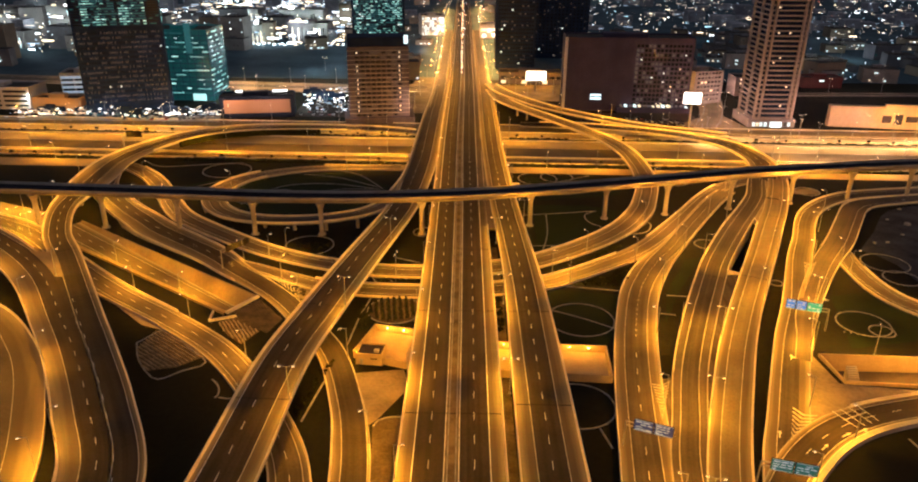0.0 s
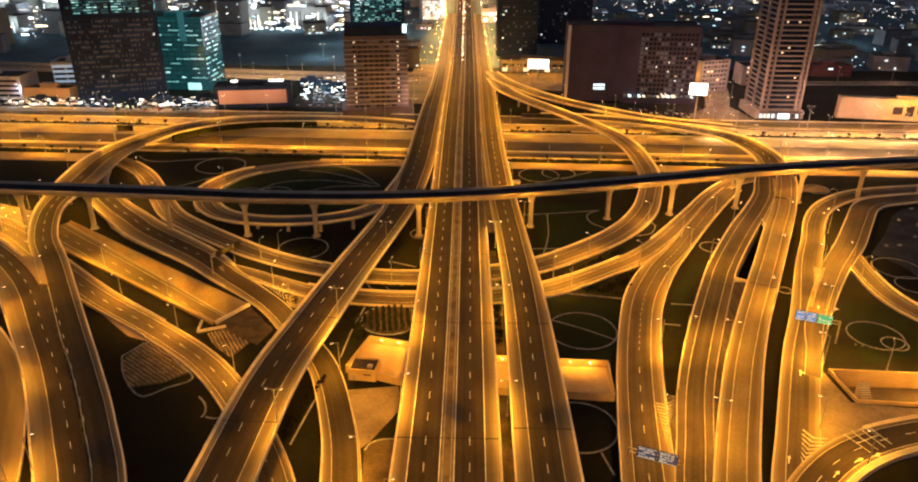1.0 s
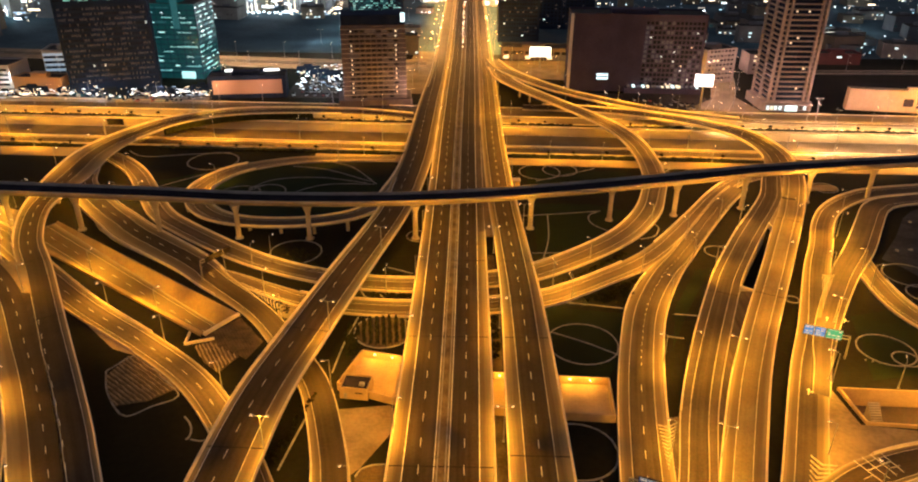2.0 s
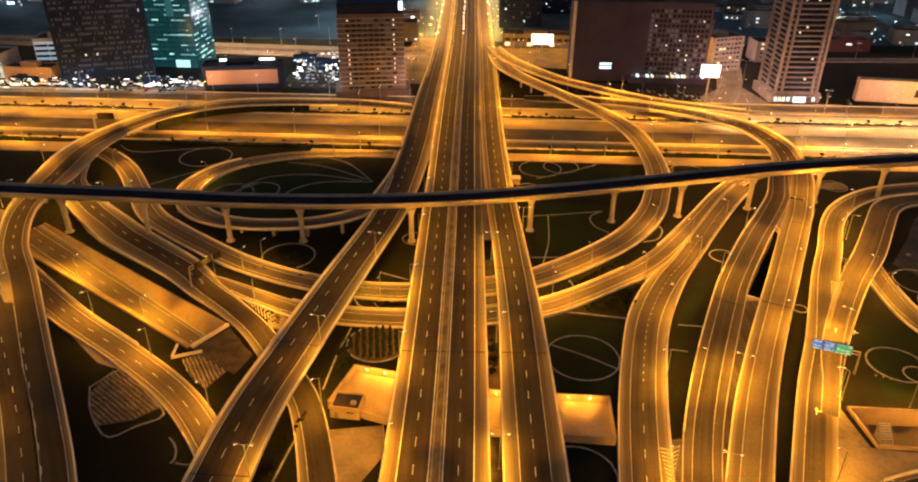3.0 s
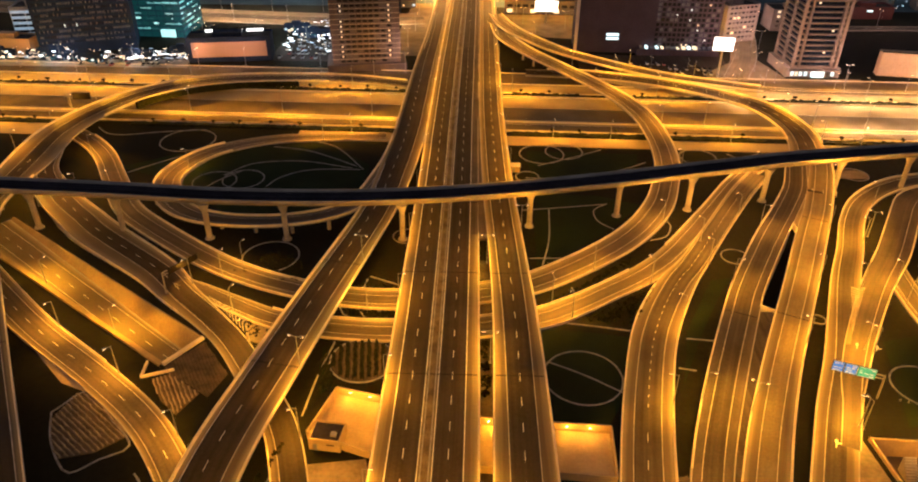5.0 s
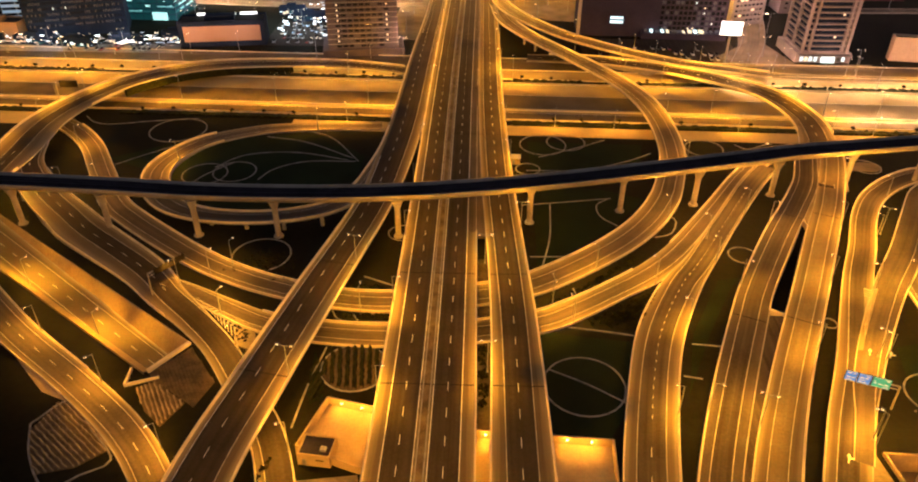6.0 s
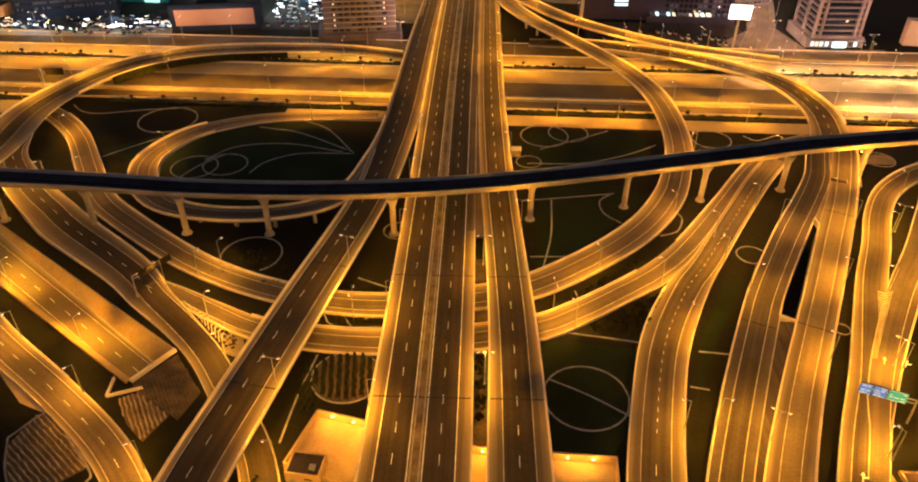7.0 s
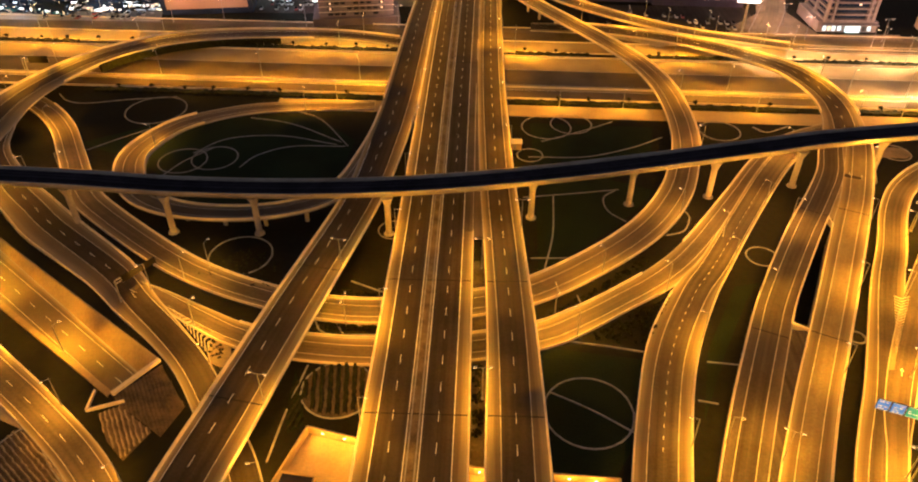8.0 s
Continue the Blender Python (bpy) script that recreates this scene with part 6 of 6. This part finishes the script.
    for k in range(-30, 31):
        ts = [t * 0.5 for t in range(-80, 81) if inside(*(c + n * k * spacing + d * t * 0.5), poly)]
        if len(ts) < 4:
            continue
        verts, faces = [], []
        steps = int((max(ts) - min(ts)) / 1.2) + 2
        for i in range(steps):
            t = min(ts) + (max(ts) - min(ts)) * i / (steps - 1)
            p = c + n * (k * spacing + rng.uniform(-0.16, 0.16)) + d * t
            h = height * rng.uniform(0.7, 1.25)
            for s, z in ((-1, 0.0), (-0.55, h), (0.55, h), (1, 0.0)):
                q = p + n * s * width / 2 * rng.uniform(0.85, 1.15)
                verts.append((q.x, q.y, 0.045 + z))
        for i in range(steps - 1):
            for j in range(3):
                faces.append((4 * i + j, 4 * i + j + 1, 4 * i + j + 5, 4 * i + j + 4))
        mesh_object(piece, verts, faces, mat, bed)
    return bed


BED_EARTH = material("bed_earth", (0.13, 0.10, 0.06), (0.07, 0.054, 0.034), 0.95, scale=0.25, fine=1.5, bump=0.6)
RIDGE = material("ridge_gravel", (0.38, 0.31, 0.2), (0.2, 0.165, 0.11), 0.9, scale=0.3, fine=2.0, bump=0.4)
rows_bed([(-103, 196), (-100.5, 207), (-96, 206), (-88, 199), (-79.5, 191.5), (-86, 185.5), (-95, 183)], -38, 1.25, "planting_bed", "fan-shaped slope ridged with pale planting rows", RIDGE, soil=BED_EARTH)
rows_bed([(-82.1, 212.7), (-77.5, 215.3), (-66.5, 207.5), (-70.1, 198.9), (-76.2, 204.2)], -58, 1.15, "planting_bed", "ridged slope beside the underpass portal", RIDGE, soil=BED_EARTH)
rows_bed([(-77.5, 215.3), (-80.5, 218.2), (-72.3, 229.8), (-61, 215.5), (-63.8, 206), (-66.3, 207.8)], -58, 0.95, "planting_bed", "dry earth slope with faint furrows beside the portal", BED_EARTH, 0.6, 0.14, BED_EARTH)
ring_bed = [(-23.1 + 9.2 * math.cos(k * math.tau / 18), 222.7 + 9.2 * math.sin(k * math.tau / 18)) for k in range(18)]
rows_bed(ring_bed, 97, 2.1, "planting_bed", "round bed filled with rows of clipped hedge", HEDGE, 1.3, 0.9, BED_EARTH, "hedge")
rows_bed([(-35.5, 229), (-31.5, 219), (-30, 211), (-33, 208), (-35, 214)], 75, 1.6, "planting_bed", "narrow bed of shrubs beside the court", HEDGE, 1.2, 0.8, LAWN, "hedge")


def leaf_cluster(seed, radius, height, leaves, size):
    """Loose leaf blades scattered through a rounded, uneven crown."""
    r = random.Random(seed)
    lobes = [(Vector((r.uniform(-0.5, 0.5), r.uniform(-0.5, 0.5), r.uniform(-0.3, 0.4))), r.uniform(0.4, 0.65)) for _ in range(5)]
    verts, faces = [], []
    for _ in range(leaves):
        c, s = r.choice(lobes)
        v = Vector((r.gauss(0, 1), r.gauss(0, 1), r.gauss(0, 1))).normalized() * s * r.uniform(0.6, 1.0)
        p = c + v
        p = Vector((p.x * radius, p.y * radius, height + p.z * radius * 0.8))
        e = Euler((r.uniform(0, 6), r.uniform(0, 6), r.uniform(0, 6))).to_matrix()
        b = len(verts)
        k = size * r.uniform(0.6, 1.3)
        verts += [tuple(p + e @ Vector(q)) for q in ((-k, -k * 0.5, 0), (k, -k * 0.5, 0), (k * 0.6, k * 0.6, k * 0.2), (-k * 0.6, k * 0.6, -k * 0.2))]
        faces.append((b, b + 1, b + 2, b + 3))
    return verts, faces


def tree(seed, h, radius):
    top = empty("street_tree", label="small dark street tree in the highway verge", category="tree", group="verge trees")
    bm = bmesh.new()
    add_tube(bm, (0, 0, -0.2), (0.1, 0.05, h * 0.55), 0.16, 0.09, 7)
    r = random.Random(seed)
    for _ in range(5):
        a = r.uniform(0, 6.28)
        add_tube(bm, (0.08, 0.04, h * r.uniform(0.35, 0.55)), (math.cos(a) * radius * 0.6, math.sin(a) * radius * 0.6, h * r.uniform(0.7, 0.95)), 0.06, 0.02, 5)
    part("trunk", bm, BARK, top)
    v, f = leaf_cluster(seed, radius, h * 0.85, 150, 0.33)
    mesh_object("crown", v, f, HEDGE, top)
    return top


TREES = [tree(k, 2.5 + 0.4 * k, 0.95 + 0.15 * k) for k in range(3)]
placed = 0
for k in range(-26, 27):
    for y, step in ((395.2, 15.5), (451.5, 17)):
        x = k * step + rng.uniform(-1.5, 1.5)
        if -34 < x < 26 or roofed(x, y - 0.035 * x, 0) or rng.random() < 0.12:
            continue
        m = pose(x, y - 0.035 * x, 0, 0, 0, rng.uniform(0, 360))
        if placed < 3:
            TREES[placed].matrix_basis = m
        else:
            copy_thing(TREES[placed % 3], m)
        placed += 1


def scatter(poly, count, radius, label, seed):
    """Rough shrubs covering a patch: one mass of small leaf blades."""
    r = random.Random(seed)
    verts, faces = [], []
    x0, x1 = min(p[0] for p in poly), max(p[0] for p in poly)
    y0, y1 = min(p[1] for p in poly), max(p[1] for p in poly)
    done = 0
    while done < count:
        x, y = r.uniform(x0, x1), r.uniform(y0, y1)
        if not inside(x, y, poly):
            continue
        done += 1
        v, f = leaf_cluster(r.randrange(10 ** 6), radius * r.uniform(0.6, 1.2), radius * 0.5, 26, 0.28)
        b = len(verts)
        verts += [(a + x, c + y, max(0.0, z)) for a, c, z in v]
        faces += [tuple(b + i for i in q) for q in f]
    o = mesh_object("shrubs", verts, faces, HEDGE)
    tagged(o, label, "shrubs", kind="stuff")


scatter([(44, 244), (60, 256), (71, 262), (60, 240)], 90, 0.9, "rough dark shrubs in the wedge between two ramps", 1)
scatter([(-32, 247), (-15, 246), (-15, 244.5), (-30, 244)], 40, 0.8, "low shrubs between the two ground ramps", 2)
scatter([(34, 254), (50, 266), (66, 281), (68, 279.5), (52, 264.5), (35, 252)], 60, 0.7, "shrubs along the strip between the loops", 3)
scatter([(-28, 262), (-15, 260.5), (-15, 259.5), (-30, 260.5)], 26, 0.7, "shrubs at the edge of the ground ramp", 4)
scatter([(11.8, 205), (14.5, 205), (14.5, 232), (11.8, 232)], 50, 0.9, "shrubs in the slot between the bridges", 5)
scatter([(-62, 240), (-57, 237), (-56, 231), (-60, 233)], 26, 0.6, "dry shrubs on the paved nose", 6)
scatter([(-78, 268), (-52, 268), (-50, 274), (-60, 287), (-72, 270)], 60, 0.5, "low ground cover round the planted circle", 7)
scatter([(-40.8, 180), (-38.8, 190), (-42, 183), (-45.8, 164), (-43.6, 161)], 40, 0.8, "rough shrubs between the overpass and a kerb", 9)
scatter([(-60, 262.5), (-50, 265), (-36, 262), (-36, 260), (-50, 263)], 30, 0.6, "low shrubs beside the ramp", 8)


def hedge_strip(y, x0, x1, label):
    verts, faces = [], []
    n = int((x1 - x0) / 1.5)
    for k in range(n + 1):
        x = x0 + (x1 - x0) * k / n
        h = rng.uniform(0.5, 1.3)
        for s, z in ((-2.5, 0), (-2.1, h), (2.1, h * rng.uniform(0.8, 1.1)), (2.5, 0)):
            verts.append((x, y - 0.035 * x + s * rng.uniform(0.75, 1.15), z))
    for k in range(n):
        for j in range(3):
            faces.append((4 * k + j, 4 * k + 4 + j, 4 * k + 5 + j, 4 * k + 1 + j))
    tagged(mesh_object("hedge", verts, faces, HEDGE), label, "hedge", kind="stuff")


for x0, x1 in ((-340, -215), (-165, -38), (28, 152), (174, 330)):
    hedge_strip(394.6, x0, x1, "clipped dark hedge along the highway verge")
for x0, x1 in ((-340, -200), (-120, -30), (30, 68), (88, 150), (175, 300)):
    hedge_strip(450.6, x0, x1, "clipped dark hedge in the far highway verge")

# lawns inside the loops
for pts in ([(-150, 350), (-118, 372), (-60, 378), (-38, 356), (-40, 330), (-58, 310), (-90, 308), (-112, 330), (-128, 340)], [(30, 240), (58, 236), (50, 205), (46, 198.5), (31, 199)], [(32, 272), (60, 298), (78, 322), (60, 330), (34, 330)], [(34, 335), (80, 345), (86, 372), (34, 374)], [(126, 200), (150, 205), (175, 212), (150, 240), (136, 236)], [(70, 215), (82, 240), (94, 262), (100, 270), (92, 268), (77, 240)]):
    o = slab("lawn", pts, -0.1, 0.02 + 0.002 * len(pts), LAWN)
    tagged(o, "dark green lawn inside the interchange loop", "lawn", kind="structure")

# ---- road signs over the carriageways ----
# panels and lettering glow faintly, in place of lamps shining on them
PANEL_BLUE = material("sign_panel_blue", (0.03, 0.12, 0.38), rough=0.4, glow=(0.05, 0.24, 0.85), power=0.6)
PANEL_GREEN = material("sign_panel_green", (0.02, 0.22, 0.14), rough=0.4, glow=(0.03, 0.48, 0.40), power=0.4)
PANEL_NAVY = material("sign_panel_navy", (0.03, 0.05, 0.20), rough=0.4, glow=(0.06, 0.08, 0.30), power=0.12)
PANEL_TEAL = material("sign_panel_teal", (0.015, 0.10, 0.075), rough=0.5, glow=(0.05, 0.40, 0.36), power=0.16)
PANEL_BACK = material("sign_back", (0.012, 0.011, 0.011), rough=0.95)
PANEL_BACK.node_tree.nodes["Principled BSDF"].inputs["Specular IOR Level"].default_value = 0.1


SIGN_TEXT = material("sign_lettering", (0.30, 0.34, 0.36), rough=0.5, glow=(0.8, 0.95, 1.0), power=0.40)


def gantry(x, y, z, rz, width, panels, label, post_side=1, back=False, height=3.4):
    """A cantilever gantry: post, beam and sign panels with a white border and bars for the lettering."""
    top = empty("sign_gantry", x, y, z, rz, label, "road sign")
    clear = 6.2
    part("post", add_tube(bmesh.new(), (post_side * (width / 2 + 2.2), 0.3, -0.2), (post_side * (width / 2 + 2.0), 0.3, clear + 1.8), 0.28, 0.2, 10), STEEL, top)
    part("beam", add_tube(bmesh.new(), (post_side * (width / 2 + 2.0), 0.3, clear + 1.7), (-post_side * width / 2, 0.3, clear + 1.7), 0.2, 0.16, 8), STEEL, top)
    part("beam", add_tube(bmesh.new(), (post_side * (width / 2 + 2.0), 0.3, clear + 0.6), (-post_side * width / 2, 0.3, clear + 0.6), 0.16, 0.14, 8), STEEL, top)
    u = -width / 2
    for share, mat in panels:
        w = share * width - 0.25
        panel = box("sign_panel", u, -0.1, clear, u + w, 0.1, clear + height, PANEL_BACK, top, 0.03)
        if not back:
            box("sign_face", u + 0.08, -0.14, clear + 0.08, u + w - 0.08, -0.103, clear + height - 0.08, mat, panel)
            box("border", u + 0.14, -0.15, clear + height - 0.26, u + w - 0.14, -0.143, clear + height - 0.14, SIGN_TEXT, panel)
            box("border", u + 0.14, -0.15, clear + 0.14, u + w - 0.14, -0.143, clear + 0.26, SIGN_TEXT, panel)
            for r in range(4):
                x0 = u + 0.45
                while x0 < u + w - 1.0:
                    length = min(rng.uniform(0.5, 1.6), u + w - 0.4 - x0)
                    if rng.random() < 0.78:
                        box("lettering_bar", x0, -0.16, clear + 0.42 + r * 0.7, x0 + length, -0.143, clear + rng.uniform(0.66, 0.82) + r * 0.7, SIGN_TEXT, panel)
                    x0 += length + 0.3
        u += share * width
    return top


gantry(115, 213.5, 0.3, -21, 11.2, ((0.28, PANEL_BLUE), (0.3, PANEL_BLUE), (0.42, PANEL_GREEN)), "overhead road sign with a blue and a green panel")
gantry(48.8, 147.5, 0.5, -22, 10, ((0.5, PANEL_NAVY), (0.5, PANEL_NAVY)), "overhead road sign with two dark blue panels", -1)
gantry(78.3, 133.8, 0.3, -16, 10.5, ((0.5, PANEL_TEAL), (0.5, PANEL_TEAL)), "overhead road sign with two green panels", -1)
gantry(-88.5, 261, 0.3, 57, 12, ((1.0, PANEL_BACK),), "dark back of an overhead road sign above the ramps", -1, True, 2.4)
gantry(-186.5, 399, 7, 2, 9, ((1.0, PANEL_BACK),), "dark back of an overhead sign on the loop ramp", -1, True)


# ---- parked cars ----
def car(paint, label):
    top = empty("car", label=label, category="car", group="parked cars")
    bm = bmesh.new()
    add_box(bm, -0.9, -2.2, 0.35, 0.9, 2.2, 0.95, 0.12)
    part("body", bm, paint, top)
    bm = bmesh.new()
    made = bmesh.ops.create_cube(bm, size=1.0)["verts"]
    for v in made:
        k = 0.78 if v.co.z > 0 else 1.0
        v.co = Vector((v.co.x * 1.6 * k, v.co.y * 2.5 * (0.72 if v.co.z > 0 else 1) - 0.15, 1.22 + v.co.z * 0.56))
    part("cabin", bm, GLASS_DARK, top)
    for x in (-0.82, 0.82):
        for y in (-1.35, 1.4):
            part("wheel", add_tube(bmesh.new(), (x - 0.1, y, 0.32), (x + 0.1, y, 0.32), 0.32, 0.32, 10), ROOF_DARK, top)
    return top


CAR_PAINTS = [material("car_paint_" + n, c, rough=0.3) for n, c in (("white", (0.7, 0.7, 0.7)), ("silver", (0.4, 0.4, 0.42)), ("dark", (0.05, 0.05, 0.06)), ("red", (0.35, 0.04, 0.03)))]
CARS = [car(p, lab) for p, lab in zip(CAR_PAINTS, ("white parked saloon car", "silver parked saloon car", "dark parked saloon car", "red parked saloon car"))]
spots = []
for row in range(5):
    for k in range(13):
        spots.append((-116 + k * 2.9 + row * 1.5, 512 + row * 8.5, 8 + (180 if row % 2 else 0)))
for row in range(3):
    for k in range(22):
        spots.append((80 + k * 3.4 + row * 2, 512 - row * 8 - k * 0.35, -4 + (180 if row % 2 else 0)))
for row in range(2):
    for k in range(18):
        spots.append((-235 + k * 3.2, 500 - row * 7, (180 if row % 2 else 0)))
first = [True] * 4
for x, y, turn in spots:
    if rng.random() < 0.42:
        continue
    j = rng.choices((0, 1, 2, 3), (5, 3, 3, 1))[0]
    m = pose(x + rng.uniform(-0.2, 0.2), y + rng.uniform(-0.3, 0.3), 0.03, 0, 0, turn)
    if first[j]:
        first[j] = False
        CARS[j].matrix_basis = m
    else:
        copy_thing(CARS[j], m)
for x0, y0, x1, y1 in ((-122, 506, -74, 556), (74, 486, 168, 527), (-240, 490, -172, 508)):
    o = slab("pavement", [(x0, y0), (x1, y0), (x1, y1), (x0, y1)], -0.1, 0.028, ASPHALT)
    tagged(o, "asphalt parking lot", "pavement", kind="structure")

# ---- streets behind the highway ----
street, line_st = road("street_east", [(165, 482, 0.1, 14), (186, 530, 0.1, 14), (205, 600, 0.1, 14), (216, 680, 0.1, 14), (226, 900, 0.1, 14)], "side street between the blocks in pinkish light", 2, left=(), right=(), shoulder=SANDY, surface=RAMP_PALE, edge_left=False, edge_right=False, dash=(1, 1))
street_west, line_sw = road("street_west", [(-420, 640, 0.1, 30), (-205, 616, 0.1, 34), (-95, 606, 0.1, 34), (-30, 612, 0.1, 30)], "broad street behind the hotel in orange light", 3, left=(), right=(), shoulder=SANDY, surface=HIGHWAY)
for s in (20, 70, 120):
    x, y, z, _ = line_st.at(s, 1, 1)
    put_lamp(LAMP_ROSE, x, y, 0, 0)
for x in (-330, -280, -230, -190, -150, -110, -70):
    put_lamp(LAMP_STREET, x, 632, 0, 90)
    put_lamp(LAMP_STREET, x + 20, 598, 0, 90)
for x, y in ((-250, 498), (-205, 500), (-100, 530), (-85, 560)):
    put_lamp(LAMP_PALE, x, y, 0, 20)

tagged(slab("pavement", [(148, 480), (238, 476), (240, 484), (228, 484), (196, 484), (190, 520), (198, 560), (184, 560), (172, 515), (150, 492)], -0.1, 0.045, SANDY), "paved corner in pinkish light at the foot of the tower", "pavement", kind="structure")

# expansion joints across the bridge decks
JOINT = material("joint_rubber", (0.02, 0.018, 0.016), rough=0.9)
for line, top, marks in ((avenue, bridge, (84, 134, 189, 239, 288, 345, 400)), (line_rs, right_service, (84, 138, 189, 239, 345)), (line_lo, left_overpass, (36, 89, 142, 195)), (line_r2, ramp_two, (160, 226)), (line_r3, ramp_three, (162, 228)), (line_ll, loop_left, (300, 345, 390)), (line_la, loop_a, (470, 520)), (line_lr, loop_right, (60, 110))):
    for s in marks:
        a, b = line.at(s, -1, 0.4), line.at(s, 1, -0.4)
        along = np.array([np.interp(s, line.s, line.t[:, 0]), np.interp(s, line.s, line.t[:, 1])]) * 0.17
        mesh_object("expansion_joint", [(a[0] - along[0], a[1] - along[1], a[2] + 0.045), (b[0] - along[0], b[1] - along[1], b[2] + 0.045), (b[0] + along[0], b[1] + along[1], b[2] + 0.045), (a[0] + along[0], a[1] + along[1], a[2] + 0.045)], [(0, 1, 2, 3)], JOINT, top)

north_street, line_ns = road("street_north", [(236, 596, 0.1, 12), (300, 598, 0.1, 12), (420, 602, 0.1, 12)], "side street behind the dark lot in orange light", 2, left=(), right=(), shoulder=SANDY)
for x in (262, 306, 350):
    put_lamp(LAMP_ROSE, x, 605, 0, 90)
for x, y in ((-240, 850), (-330, 860), (-180, 900), (-560, 850)):
    put_lamp(LAMP_PALE, x, y, 0, 20)
for x, y in ((186, 476), (226, 474), (166, 500), (176, 520), (194, 545)):
    put_lamp(LAMP_ROSE, x, y, 0, 0)
for x, y in ((-33, 486), (-84, 484)):
    put_lamp(LAMP_ROSE, x, y, 0, 0)
for x, y in ((-160, 489), (-132, 492), (270, 474)):
    put_lamp(LAMP_ROSE, x, y, 0, 90)
put_lamp(LAMP_FRONT, 172, 552, 0, 90)
# fill lamps added so that the parked cars show
for x, y in ((96, 503), (118, 500), (140, 497)):
    put_lamp(LAMP_SHOP, x, y, 0.03, 90)
for x, y in ((-270, 487), (-205, 486)):
    put_lamp(LAMP_FRONT, x, y, 0, 90)
for x, y in ((-170, 545), (-140, 560), (-105, 545)):
    put_lamp(LAMP_PALE, x, y, 0, 20)
# cold lamps added to brighten the garages
for x, y in ((-350, 516), (-315, 518), (-270, 535), (-180, 540)):
    put_lamp(LAMP_PALE, x, y, 0, 20)
for x, y in ((290, 478), (320, 474), (350, 469), (40, 622), (66, 624), (88, 620)):
    put_lamp(LAMP_FRONT, x, y, 0, 90)
# mostly fill; the masts at x -118 and -95 mark a known glare
for x, y in ((-176, 548), (-150, 530), (-128, 528), (-118, 770), (-95, 700), (-60, 820), (56, 840), (-130, 690)):
    put_lamp(LAMP_PLAZA, x, y, 0, 20)
# a lamp added to soften the loop ramp's shadow on the highway
put_lamp(LAMP_ONE, 84, 431, 0.05, -90)
for pts, label in (([(-48, 520), (-24, 520), (-21, 560), (-19, 660), (-42, 660)], "orange-lit paving west of the avenue"), ([(26, 596), (58, 566), (96, 560), (96, 628), (30, 628)], "orange-lit paving east of the avenue")):
    o = slab("pavement", pts, -0.1, 0.034, SANDY)
    tagged(o, label + " below the bridge ramps", "pavement", kind="structure")
for x, y in ((-36, 540), (-34, 580), (-34, 620), (-32, 655), (44, 600), (74, 590), (58, 618)):
    put_lamp(LAMP_FRONT, x, y, 0, 0)
portal_wall = empty("retaining_wall", label="low pale retaining wall beside the underpass portal", category="wall")
wall_run("wall_piece", [(-85.9, 219.8), (-85.2, 213.2), (-76.9, 216.6)], 0.5, -0.1, 0.9, BARRIER, portal_wall)
kiosk = empty("kiosk", 27.0, 352.4, 0, 0, "small pale kiosk beside the bridge under the loop ramp", "kiosk")
box("wall", -2.6, -1.8, -0.2, 2.6, 1.8, 2.7, STUCCO, kiosk)
box("roof", -2.9, -2.1, 2.703, 2.9, 2.1, 3.0, BARRIER, kiosk, 0.05)
box("door", -0.6, -1.86, 0, 0.5, -1.803, 2.1, STEEL, kiosk)
# more white masts added to brighten the dark far quarters
for x, y in ((-560, 880), (-470, 760), (-600, 1000), (-430, 850), (-380, 770), (330, 700), (400, 780), (300, 860), (460, 900)):
    put_lamp(LAMP_PLAZA, x, y, 0, 20)
